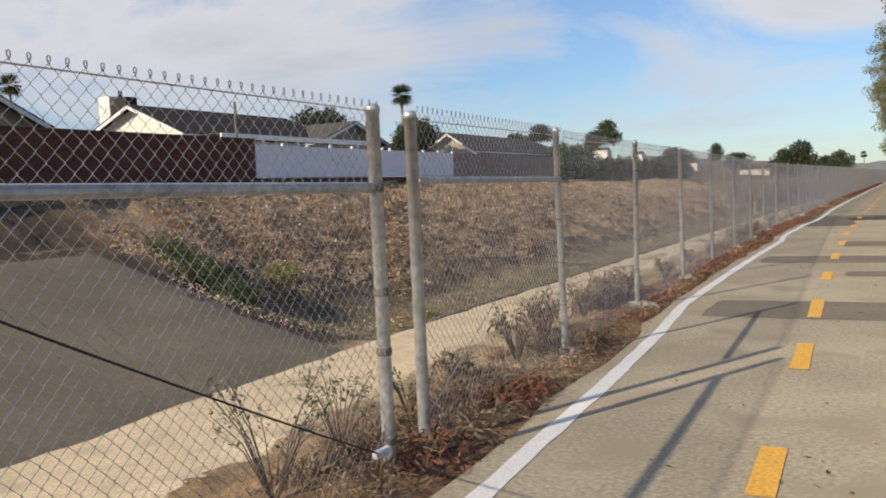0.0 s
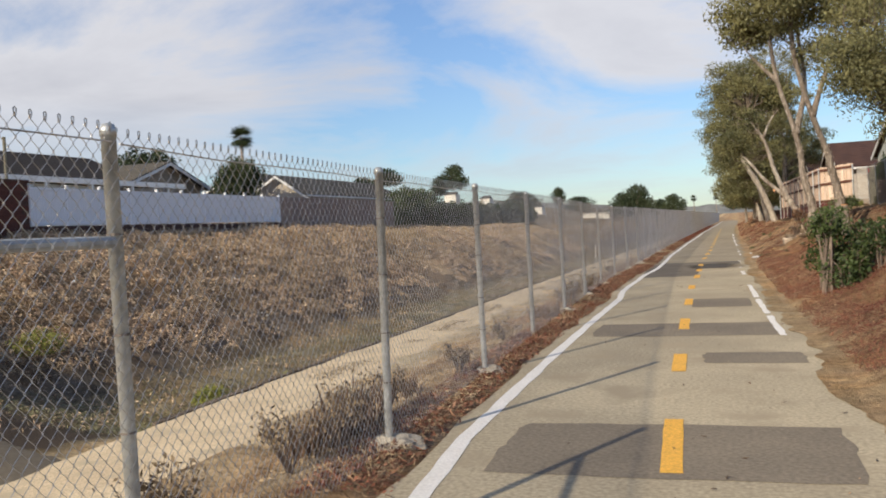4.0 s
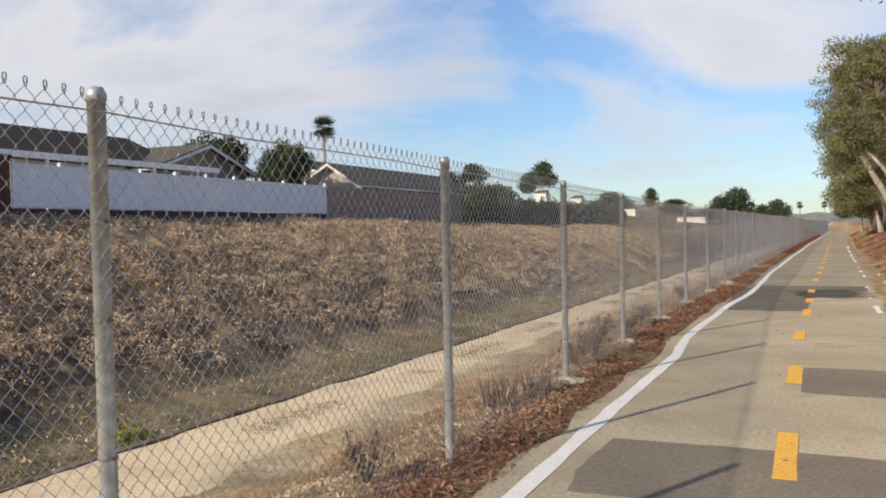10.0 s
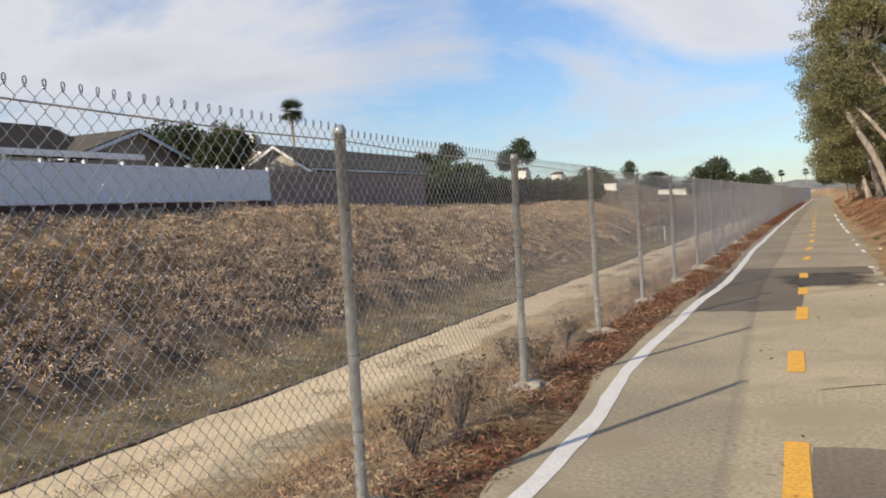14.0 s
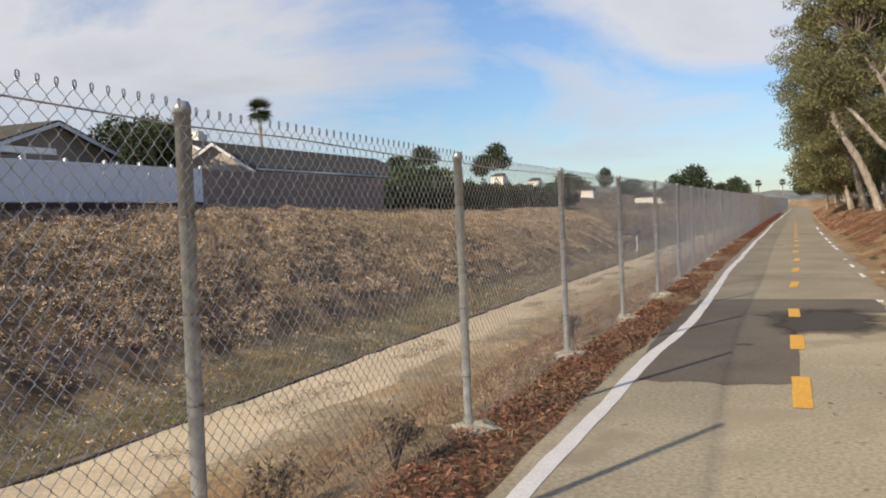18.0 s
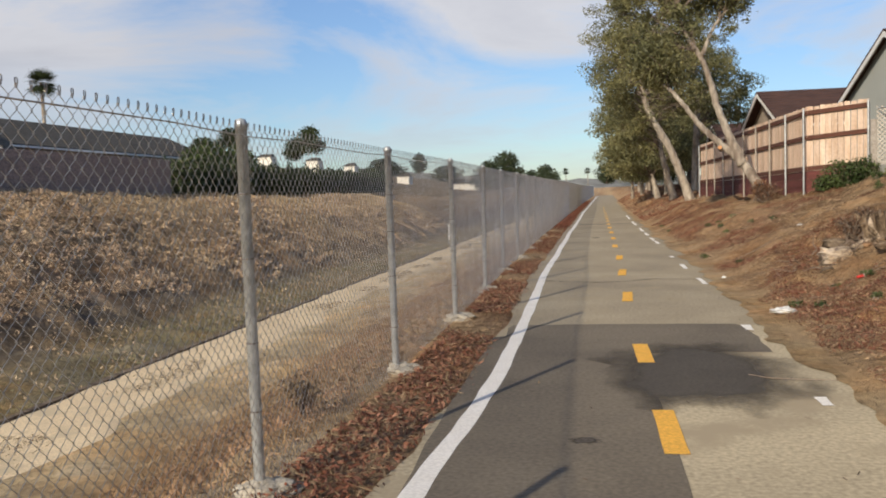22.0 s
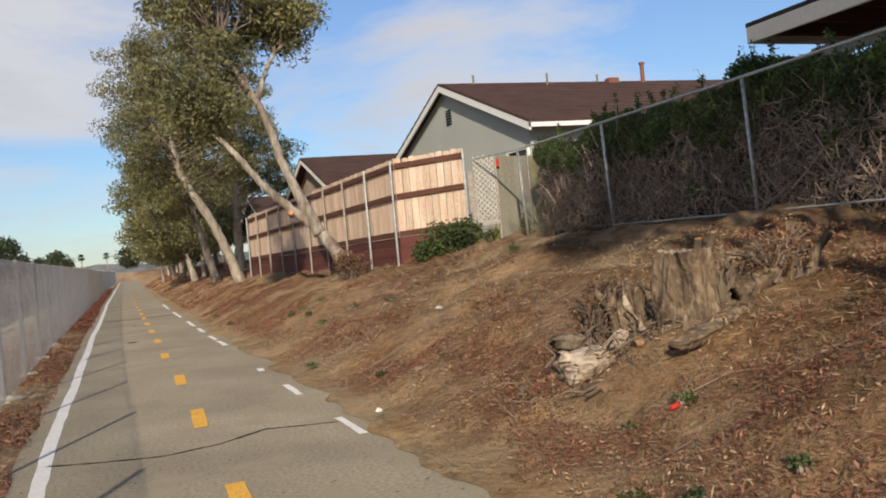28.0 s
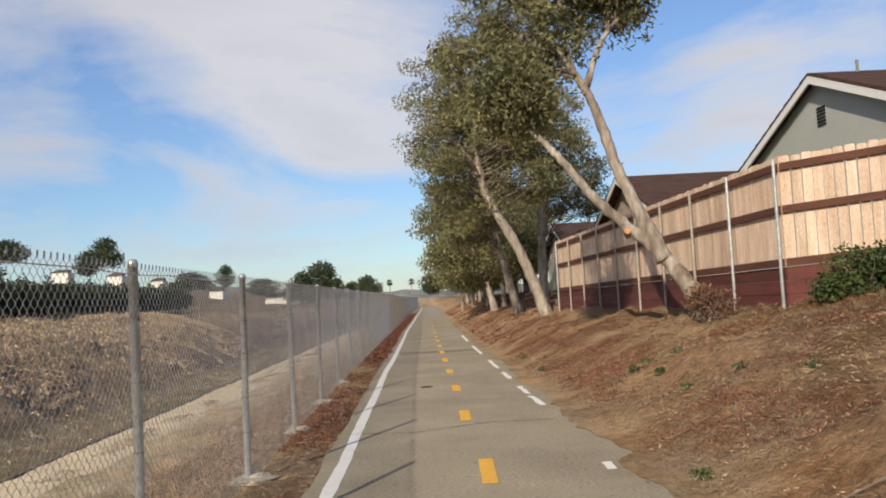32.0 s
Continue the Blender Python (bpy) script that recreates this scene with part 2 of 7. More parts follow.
# ---- materials ----
def material(name, base, rough=0.8, metal=0.0, second=None, scale=4.0, fine=40.0, contrast=0.5, bump=0.3, depth=0.01, island=0.0, obj=0.0, detail=6.0, third=None, stretch=(1, 1, 1), spec=0.3, grains=(0.68, 1.22)):
    """A surface with two scales of variation, grain relief and, where asked, a change from piece to piece."""
    m = bpy.data.materials.new(name)
    m.use_nodes = True
    t = m.node_tree
    b = t.nodes["Principled BSDF"]
    b.inputs["Roughness"].default_value, b.inputs["Metallic"].default_value = rough, metal
    b.inputs["Specular IOR Level"].default_value = spec
    geo = t.nodes.new("ShaderNodeNewGeometry")
    mp = t.nodes.new("ShaderNodeMapping")
    mp.inputs["Scale"].default_value = stretch
    t.links.new(geo.outputs["Position"], mp.inputs["Vector"])
    big, small = t.nodes.new("ShaderNodeTexNoise"), t.nodes.new("ShaderNodeTexNoise")
    for n, s in ((big, scale), (small, fine)):
        n.inputs["Scale"].default_value, n.inputs["Detail"].default_value = s, detail
        t.links.new(mp.outputs[0], n.inputs["Vector"])
    second = second or tuple(c * 0.65 for c in base)
    ramp = t.nodes.new("ShaderNodeValToRGB")
    e = ramp.color_ramp.elements
    e[0].position, e[1].position = 0.5 - contrast / 2, 0.5 + contrast / 2
    e[0].color, e[1].color = (*second, 1), (*base, 1)
    t.links.new(big.outputs["Fac"], ramp.inputs[0])
    mix = t.nodes.new("ShaderNodeMix")
    mix.data_type, mix.blend_type = "RGBA", "MULTIPLY"
    mix.inputs[0].default_value = 1.0
    grain = t.nodes.new("ShaderNodeValToRGB")
    g = grain.color_ramp.elements
    g[0].position, g[1].position = 0.3, 0.7
    g[0].color, g[1].color = (grains[0],) * 3 + (1,), (grains[1],) * 3 + (1,)
    t.links.new(small.outputs["Fac"], grain.inputs[0])
    t.links.new(ramp.outputs[0], mix.inputs[6])
    t.links.new(grain.outputs[0], mix.inputs[7])
    out = mix.outputs[2]
    if third:
        mid = t.nodes.new("ShaderNodeTexNoise")
        mid.inputs["Scale"].default_value, mid.inputs["Detail"].default_value = scale * 2.7, 4
        t.links.new(mp.outputs[0], mid.inputs["Vector"])
        r3 = t.nodes.new("ShaderNodeValToRGB")
        r3.color_ramp.elements[0].position, r3.color_ramp.elements[1].position = 0.52, 0.66
        t.links.new(mid.outputs["Fac"], r3.inputs[0])
        m3 = t.nodes.new("ShaderNodeMix")
        m3.data_type = "RGBA"
        m3.inputs[7].default_value = (*third, 1)
        t.links.new(r3.outputs[0], m3.inputs[0])
        t.links.new(out, m3.inputs[6])
        out = m3.outputs[2]
    for amount, source in ((island, "island"), (obj, "object")):
        if amount:
            if source == "island":
                r = geo.outputs["Random Per Island"]
            else:
                r = t.nodes.new("ShaderNodeObjectInfo").outputs["Random"]
            vary = t.nodes.new("ShaderNodeMapRange")
            vary.inputs["To Min"].default_value, vary.inputs["To Max"].default_value = 1 - amount, 1 + amount
            t.links.new(r, vary.inputs[0])
            hs = t.nodes.new("ShaderNodeMix")
            hs.data_type, hs.blend_type = "RGBA", "MULTIPLY"
            hs.inputs[0].default_value = 1.0
            t.links.new(out, hs.inputs[6])
            t.links.new(vary.outputs[0], hs.inputs[7])
            out = hs.outputs[2]
    t.links.new(out, b.inputs["Base Color"])
    if bump:
        bp = t.nodes.new("ShaderNodeBump")
        bp.inputs["Strength"].default_value, bp.inputs["Distance"].default_value = bump, depth
        t.links.new(small.outputs["Fac"], bp.inputs["Height"])
        t.links.new(bp.outputs[0], b.inputs["Normal"])
    return m


def leaf_material(name, base, second, scale=1.2, rough=0.55, through=0.25):
    m = material(name, base, rough, second=second, scale=scale, fine=9, bump=0, island=0.45, contrast=0.3)
    b = m.node_tree.nodes["Principled BSDF"]
    tr = m.node_tree.nodes.new("ShaderNodeBsdfTranslucent")
    link = b.inputs["Base Color"].links[0].from_socket
    m.node_tree.links.new(link, tr.inputs["Color"])
    mx = m.node_tree.nodes.new("ShaderNodeMixShader")
    mx.inputs[0].default_value = through
    o = m.node_tree.nodes["Material Output"]
    m.node_tree.links.new(b.outputs[0], mx.inputs[1])
    m.node_tree.links.new(tr.outputs[0], mx.inputs[2])
    m.node_tree.links.new(mx.outputs[0], o.inputs[0])
    return m


M = {}
M["asphalt"] = material("asphalt", (0.5, 0.422, 0.285), 0.9, second=(0.37, 0.312, 0.213), scale=0.5, fine=30, bump=0.25, depth=0.008, detail=10.0, contrast=0.3, grains=(0.72, 1.22), third=(0.37, 0.305, 0.205))
M["grey_asphalt"] = material("grey_asphalt", (0.385, 0.325, 0.225), 0.9, second=(0.28, 0.235, 0.165), scale=0.6, fine=30, bump=0.3, depth=0.008, detail=10.0, contrast=0.3, grains=(0.68, 1.25), third=(0.33, 0.275, 0.185))
M["patch"] = material("patch_asphalt", (0.25, 0.208, 0.15), 0.9, second=(0.195, 0.162, 0.12), scale=0.9, fine=32, bump=0.25, depth=0.008, detail=10.0, contrast=0.3, grains=(0.74, 1.2))
M["dark_patch"] = material("dark_patch_asphalt", (0.185, 0.156, 0.116), 0.9, second=(0.14, 0.118, 0.09), scale=0.9, fine=32, bump=0.25, depth=0.008, detail=10.0, contrast=0.3, grains=(0.76, 1.18))
# near-black asphalt that fades out raggedly towards its rim
M["spot"] = material("blotch_asphalt", (0.07, 0.06, 0.05), 0.9, second=(0.095, 0.082, 0.066), scale=2.5, fine=40, bump=0.4, depth=0.008, detail=9.0)
stn = M["spot"].node_tree
st_coord, st_mid, st_len, st_noise = (stn.nodes.new("ShaderNode" + k) for k in ("TexCoord", "VectorMath", "VectorMath", "TexNoise"))
st_mid.operation, st_len.operation = "SUBTRACT", "LENGTH"
st_mid.inputs[1].default_value = (0.5, 0.5, 0.5)
st_flat = stn.nodes.new("ShaderNodeVectorMath")
st_flat.operation = "MULTIPLY"
st_flat.inputs[1].default_value = (1.0, 1.0, 0.0)
st_noise.inputs["Scale"].default_value, st_noise.inputs["Detail"].default_value = 4.5, 6.0
st_add, st_ramp, st_clear, st_mix = (stn.nodes.new("ShaderNode" + k) for k in ("Math", "ValToRGB", "BsdfTransparent", "MixShader"))
st_add.operation = "MULTIPLY_ADD"
st_add.inputs[1].default_value = 0.5
st_ramp.color_ramp.elements[0].position, st_ramp.color_ramp.elements[1].position = 0.46, 0.66
stn.links.new(st_coord.outputs["Generated"], st_mid.inputs[0])
stn.links.new(st_mid.outputs[0], st_flat.inputs[0])
stn.links.new(st_flat.outputs[0], st_len.inputs[0])
stn.links.new(st_coord.outputs["Generated"], st_noise.inputs["Vector"])
stn.links.new(st_noise.outputs["Fac"], st_add.inputs[0])
stn.links.new(st_len.outputs["Value"], st_add.inputs[2])
stn.links.new(st_add.outputs[0], st_ramp.inputs[0])
stn.links.new(st_ramp.outputs[0], st_mix.inputs[0])
stn.links.new(stn.nodes["Principled BSDF"].outputs[0], st_mix.inputs[1])
stn.links.new(st_clear.outputs[0], st_mix.inputs[2])
stn.links.new(st_mix.outputs[0], stn.nodes["Material Output"].inputs[0])
M["crack"] = material("crack_filler", (0.05, 0.045, 0.04), 0.9, scale=5, fine=60)
M["white_paint"] = material("white_paint", (0.92, 0.89, 0.83), 0.65, second=(0.83, 0.79, 0.71), scale=4, fine=45, bump=0.25, depth=0.004, detail=9.0, grains=(0.82, 1.06))
M["yellow_paint"] = material("yellow_paint", (0.9, 0.49, 0.075), 0.7, second=(0.8, 0.43, 0.07), scale=5, fine=45, bump=0.3, depth=0.004, detail=9.0, grains=(0.72, 1.12))
M["steel"] = material("galvanised_steel", (0.52, 0.54, 0.54), 0.4, 0.5, second=(0.38, 0.39, 0.385), scale=6, grains=(0.74, 1.16), fine=20, bump=0.15, depth=0.002, obj=0.12, contrast=0.4)
M["wire"] = material("galvanised_wire", (0.6, 0.59, 0.565), 0.34, 0.75, second=(0.42, 0.4, 0.37), scale=3, fine=26, bump=0, grains=(0.6, 1.3))
M["old_wire"] = material("old_rusty_wire", (0.2, 0.175, 0.155), 0.65, 0.2, second=(0.12, 0.1, 0.085), scale=3, fine=30, bump=0)
M["grey_post"] = material("weathered_post", (0.4, 0.36, 0.31), 0.7, second=(0.3, 0.26, 0.22), scale=3, fine=24, bump=0.2)
M["cable"] = material("dark_cable", (0.03, 0.028, 0.026), 0.6, scale=5)
M["concrete"] = material("rough_concrete", (0.5, 0.46, 0.38), 0.95, second=(0.34, 0.3, 0.24), scale=9, fine=60, bump=0.7, depth=0.02)
M["apron"] = material("concrete_apron", (0.2, 0.165, 0.115), 0.95, second=(0.14, 0.115, 0.08), scale=0.35, fine=9, bump=0.4, depth=0.02, grains=(0.82, 1.12))
M["sand"] = material("sandy_track", (0.74, 0.6, 0.39), 0.98, second=(0.58, 0.455, 0.29), scale=0.55, fine=24, bump=0.4, depth=0.02, third=(0.5, 0.41, 0.27))
M["vinyl"] = material("white_vinyl", (0.86, 0.86, 0.89), 0.5, second=(0.82, 0.82, 0.855), scale=0.5, fine=4, bump=0, spec=0.4, grains=(0.97, 1.02))
M["cap"] = material("white_cap", (0.85, 0.85, 0.84), 0.4, bump=0)
M["brick"] = material("dark_red_block", (0.15, 0.058, 0.042), 0.9, second=(0.11, 0.045, 0.036), scale=0.8, fine=14, bump=0.3, obj=0.12)
M["mortar"] = material("mortar", (0.13, 0.075, 0.06), 0.95, bump=0.2)
M["pink_block"] = material("pink_block", (0.36, 0.27, 0.23), 0.95, second=(0.3, 0.23, 0.2), scale=0.7, fine=12, bump=0.3, obj=0.06)
M["cream"] = material("cream_stucco", (0.8, 0.76, 0.67), 0.95, second=(0.74, 0.7, 0.61), scale=0.7, fine=30, bump=0.15, grains=(0.93, 1.04))
M["grey_stucco"] = material("grey_stucco", (0.44, 0.46, 0.42), 0.95, second=(0.39, 0.41, 0.38), scale=0.8, fine=50, bump=0.25, grains=(0.9, 1.06))
M["pink_stucco"] = material("tan_stucco", (0.42, 0.35, 0.28), 0.95, scale=0.7, fine=30, bump=0.3)
M["pale_stucco"] = material("pale_tan_stucco", (0.62, 0.55, 0.46), 0.95, scale=0.7, fine=30, bump=0.3)
M["trim"] = material("white_trim", (0.8, 0.8, 0.78), 0.6, second=(0.75, 0.75, 0.73), scale=1.2, fine=8, bump=0.02, grains=(0.95, 1.03))
M["dark_shingle"] = material("dark_shingle", (0.055, 0.045, 0.04), 0.95, second=(0.035, 0.03, 0.028), scale=1.2, fine=14, bump=0.8, depth=0.03)
M["grey_shingle"] = material("grey_shingle", (0.11, 0.1, 0.085), 0.95, second=(0.075, 0.07, 0.06), scale=1.0, fine=14, bump=0.8, depth=0.03)
M["brown_shingle"] = material("brown_shingle", (0.09, 0.048, 0.038), 0.95, second=(0.052, 0.03, 0.026), scale=1.6, fine=22, bump=0.9, depth=0.03, island=0.3)
M["new_wood"] = material("new_cedar", (0.68, 0.53, 0.415), 0.85, second=(0.53, 0.37, 0.255), scale=1.6, fine=22, bump=0.3, obj=0.16, stretch=(6, 6, 0.8), contrast=0.35)
M["rail_wood"] = material("stained_rail", (0.12, 0.048, 0.03), 0.8, second=(0.075, 0.03, 0.02), scale=2, fine=26, stretch=(1, 1, 5), bump=0.3)
M["red_board"] = material("red_stained_board", (0.13, 0.04, 0.034), 0.8, second=(0.085, 0.027, 0.023), scale=1.5, fine=22, stretch=(1, 1, 6), bump=0.3, obj=0.15)
M["old_wood"] = material("weathered_board", (0.26, 0.25, 0.19), 0.9, second=(0.18, 0.16, 0.12), scale=1.5, fine=26, stretch=(5, 5, 0.7), bump=0.4, obj=0.14)
M["olive_board"] = material("olive_board", (0.25, 0.225, 0.12), 0.9, second=(0.2, 0.18, 0.1), scale=1.2, fine=20, stretch=(3, 3, 0.7), bump=0.2)
M["lattice"] = material("weathered_lattice", (0.52, 0.48, 0.42), 0.9, scale=3, fine=30, bump=0.3)
M["rough_bark"] = material("rough_grey_bark", (0.28, 0.235, 0.192), 0.97, second=(0.12, 0.092, 0.07), scale=7.0, fine=30, bump=0.8, depth=0.03, stretch=(1, 1, 0.22), contrast=0.42, third=(0.34, 0.295, 0.25), detail=9.0)
M["bark"] = material("pale_bark", (0.42, 0.37, 0.3), 0.95, second=(0.17, 0.13, 0.1), scale=3.2, fine=13, bump=1.0, depth=0.05, stretch=(1, 1, 0.35), contrast=0.35)
M["limb_bark"] = material("limb_bark", (0.24, 0.19, 0.145), 0.95, second=(0.12, 0.09, 0.07), scale=4, fine=16, bump=0.5)
M["chip"] = material("pale_chip", (0.48, 0.35, 0.22), 0.9, second=(0.34, 0.22, 0.13), scale=2, fine=9, bump=0, island=0.4)
M["dead_wood"] = material("dead_wood", (0.27, 0.21, 0.15), 0.95, second=(0.06, 0.043, 0.032), scale=6, fine=26, bump=1.0, depth=0.045, stretch=(1, 1, 0.28), contrast=0.42, detail=9.0)
M["stump_wood"] = material("weathered_stump", (0.215, 0.155, 0.1), 0.97, second=(0.085, 0.058, 0.04), scale=5, fine=24, bump=1.0, depth=0.04, stretch=(1, 1, 0.55), contrast=0.34, third=(0.3, 0.225, 0.15), detail=9.0)
M["cut_wood"] = material("cut_wood", (0.4, 0.34, 0.27), 0.92, second=(0.24, 0.19, 0.14), scale=7, fine=30, bump=0.9, depth=0.03)
M["grey_cut_wood"] = material("weathered_cut_wood", (0.6, 0.5, 0.39), 0.92, second=(0.33, 0.25, 0.175), scale=6, fine=24, bump=1.0, depth=0.04, stretch=(0.5, 1, 1), contrast=0.4)
M["orange_strip"] = material("torn_heartwood", (0.42, 0.26, 0.14), 0.9, second=(0.2, 0.115, 0.065), scale=7, fine=30, bump=0.8, depth=0.03, stretch=(1, 1, 0.3))
M["orange_wood"] = material("fresh_cut_wood", (0.6, 0.3, 0.13), 0.85, second=(0.42, 0.2, 0.09), scale=9, fine=40, bump=0.4)
M["twig"] = material("dead_twig", (0.27, 0.21, 0.165), 0.95, second=(0.14, 0.107, 0.083), scale=2, fine=9, bump=0, island=0.3)
M["twig_dark"] = material("dark_chaff", (0.15, 0.1, 0.065), 0.95, second=(0.08, 0.055, 0.04), scale=2, fine=9, bump=0, island=0.5)
M["dock"] = material("dead_dock", (0.17, 0.11, 0.07), 0.95, second=(0.09, 0.058, 0.04), scale=3, fine=12, bump=0, island=0.4)
M["hedge_twig"] = material("hedge_twig", (0.4, 0.31, 0.25), 0.95, second=(0.2, 0.15, 0.12), scale=1.5, fine=9, bump=0, island=0.5)
M["stubble"] = material("dead_stubble", (0.33, 0.215, 0.13), 0.95, second=(0.2, 0.12, 0.075), scale=0.8, fine=7, bump=0, island=0.45)
M["straw"] = material("straw", (0.44, 0.325, 0.195), 0.95, second=(0.27, 0.18, 0.105), scale=0.7, fine=7, bump=0, island=0.5)
M["red_leaf"] = material("curled_red_leaf", (0.36, 0.2, 0.125), 0.85, second=(0.2, 0.085, 0.055), scale=1.5, fine=9, bump=0, island=0.5)
M["litter"] = material("leaf_litter", (0.26, 0.1, 0.057), 0.85, second=(0.115, 0.047, 0.032), scale=0.9, fine=6, bump=0, island=0.5)
M["brush"] = material("dry_brush", (0.58, 0.435, 0.3), 0.95, second=(0.38, 0.275, 0.185), scale=0.4, fine=2.5, bump=0, island=0.5, third=(0.56, 0.44, 0.3))
M["pale_brush"] = material("pale_dry_brush", (0.58, 0.455, 0.29), 0.95, second=(0.34, 0.25, 0.15), scale=0.3, fine=2.5, bump=0, island=0.35, third=(0.44, 0.33, 0.2))
M["leaf"] = leaf_material("grey_green_leaf", (0.27, 0.25, 0.11), (0.14, 0.142, 0.068), 0.6, through=0.32)
M["bark_flake"] = material("bark_flake", (0.4, 0.34, 0.27), 0.95, second=(0.26, 0.2, 0.15), scale=4, fine=20, bump=0.3, island=0.25)
M["orange_leaf"] = leaf_material("wilted_orange_leaf", (0.42, 0.15, 0.08), (0.25, 0.08, 0.05), 2.0)
M["litter_leaf"] = leaf_material("dry_leaf", (0.26, 0.14, 0.075), (0.13, 0.07, 0.04), 2.0)
M["bush"] = leaf_material("bush_leaf", (0.1, 0.13, 0.04), (0.04, 0.065, 0.022), 1.5)
M["hedge"] = leaf_material("hedge_leaf", (0.13, 0.19, 0.045), (0.05, 0.085, 0.022), 2.2)
M["far_leaf"] = leaf_material("far_leaf", (0.075, 0.095, 0.04), (0.035, 0.05, 0.025), 0.3)
M["lime"] = leaf_material("lime_weed", (0.3, 0.3, 0.07), (0.17, 0.19, 0.05), 2.0)
M["sage"] = leaf_material("sage_weed", (0.27, 0.26, 0.14), (0.16, 0.16, 0.09), 2.0)
M["weed"] = leaf_material("grey_weed", (0.27, 0.2, 0.12), (0.16, 0.115, 0.07), 2.0)
M["white_plastic"] = material("white_plastic", (0.8, 0.8, 0.78), 0.5, bump=0.1)
M["red_plastic"] = material("red_plastic", (0.6, 0.05, 0.04), 0.45, bump=0)
M["flue"] = material("rusty_flue", (0.3, 0.13, 0.08), 0.7, 0.3, scale=8)
# dark brown that stands in for the shade deep in the hedge
M["hedge_shade"] = material("hedge_inside_shade", (0.07, 0.055, 0.042), 0.95, second=(0.04, 0.03, 0.025), scale=3, fine=20, bump=0.6, depth=0.05)
M["dark"] = material("dark_void", (0.02, 0.02, 0.02), 0.9, bump=0)
M["hill"] = material("far_hill", (0.2, 0.2, 0.19), 1.0, second=(0.15, 0.16, 0.14), scale=0.01, fine=0.08, bump=0)

glass = bpy.data.materials.new("window_glass")
glass.use_nodes = True
gb = glass.node_tree.nodes["Principled BSDF"]
gb.inputs["Base Color"].default_value, gb.inputs["Roughness"].default_value = (0.03, 0.04, 0.045, 1), 0.05
gb.inputs["Specular IOR Level"].default_value = 0.8
M["glass"] = glass

# Ground: kinds of soil run in strips beside the path, with ragged limits.
ground_mat = bpy.data.materials.new("ground_soil")
ground_mat.use_nodes = True
gt = ground_mat.node_tree
gbs = gt.nodes["Principled BSDF"]
gbs.inputs["Roughness"].default_value = 0.97
gbs.inputs["Specular IOR Level"].default_value = 0.15
ggeo = gt.nodes.new("ShaderNodeNewGeometry")
gsep = gt.nodes.new("ShaderNodeSeparateXYZ")
gt.links.new(ggeo.outputs["Position"], gsep.inputs[0])


def gnoise(scale, detail=6.0, rough=0.6):
    n = gt.nodes.new("ShaderNodeTexNoise")
    n.inputs["Scale"].default_value, n.inputs["Detail"].default_value, n.inputs["Roughness"].default_value = scale, detail, rough
    gt.links.new(ggeo.outputs["Position"], n.inputs["Vector"])
    return n


def gmath(op, a, b):
    n = gt.nodes.new("ShaderNodeMath")
    n.operation = op
    for i, s in enumerate((a, b)):
        if isinstance(s, (int, float)):
            n.inputs[i].default_value = s
        else:
            gt.links.new(s, n.inputs[i])
    return n.outputs[0]


def gmix(fac, a, b, blend="MIX"):
    n = gt.nodes.new("ShaderNodeMix")
    n.data_type, n.blend_type = "RGBA", blend
    for i, s in ((0, fac), (6, a), (7, b)):
        if isinstance(s, tuple):
            n.inputs[i].default_value = (*s, 1)
        elif isinstance(s, float):
            n.inputs[i].default_value = s
        else:
            gt.links.new(s, n.inputs[i])
    return n.outputs[2]


def gramp(source, stops):
    n = gt.nodes.new("ShaderNodeValToRGB")
    while len(n.color_ramp.elements) < len(stops):
        n.color_ramp.elements.new(0.5)
    for e, (p, c) in zip(n.color_ramp.elements, stops):
        e.position, e.color = p, (*c, 1)
    gt.links.new(source, n.inputs[0])
    return n.outputs[0]


ragged = gmath("ADD", gmath("SUBTRACT", gsep.outputs["X"], gmath("MULTIPLY", gmath("MAXIMUM", gmath("SUBTRACT", gsep.outputs["Y"], 50.0), 0.0), 0.026)), gmath("MULTIPLY", gmath("SUBTRACT", gnoise(0.9).outputs["Fac"], 0.5), 2.2))
strip = gmath("DIVIDE", gmath("ADD", ragged, 32.0), 44.0)
at = lambda x: (x + 32.0) / 44.0
soil = gramp(strip, [
    (at(-30), (0.2, 0.16, 0.11)), (at(-27.5), (0.1, 0.075, 0.05)), (at(-25.3), (0.38, 0.285, 0.185)), (at(-21.6), (0.31, 0.23, 0.15)), (at(-20.4), (0.3, 0.22, 0.15)),
    (at(-19.4), (0.19, 0.148, 0.115)), (at(-17.8), (0.18, 0.148, 0.11)), (at(-16.4), (0.23, 0.195, 0.13)), (at(-13.2), (0.19, 0.165, 0.105)), (at(-11.9), (0.2, 0.17, 0.11)),
    (at(-10.9), (0.6, 0.5, 0.34)), (at(-8.5), (0.58, 0.48, 0.32)), (at(-7.3), (0.43, 0.33, 0.21)), (at(-6.3), (0.36, 0.262, 0.165)), (at(-4.2), (0.31, 0.222, 0.143)),
    # last two stops: leaf mats plus shade on the upper bank, in one dark tone
    (at(-2.9), (0.4, 0.31, 0.2)), (at(-1.8), (0.3, 0.2, 0.13)), (at(0.9), (0.42, 0.32, 0.195)), (at(1.6), (0.36, 0.24, 0.145)), (at(2.6), (0.32, 0.205, 0.122)), (at(4.4), (0.22, 0.14, 0.082)), (at(5.5), (0.15, 0.096, 0.058))])
clod = gnoise(7.0, 8.0, 0.7)
patchy = gnoise(0.8, 5.0)
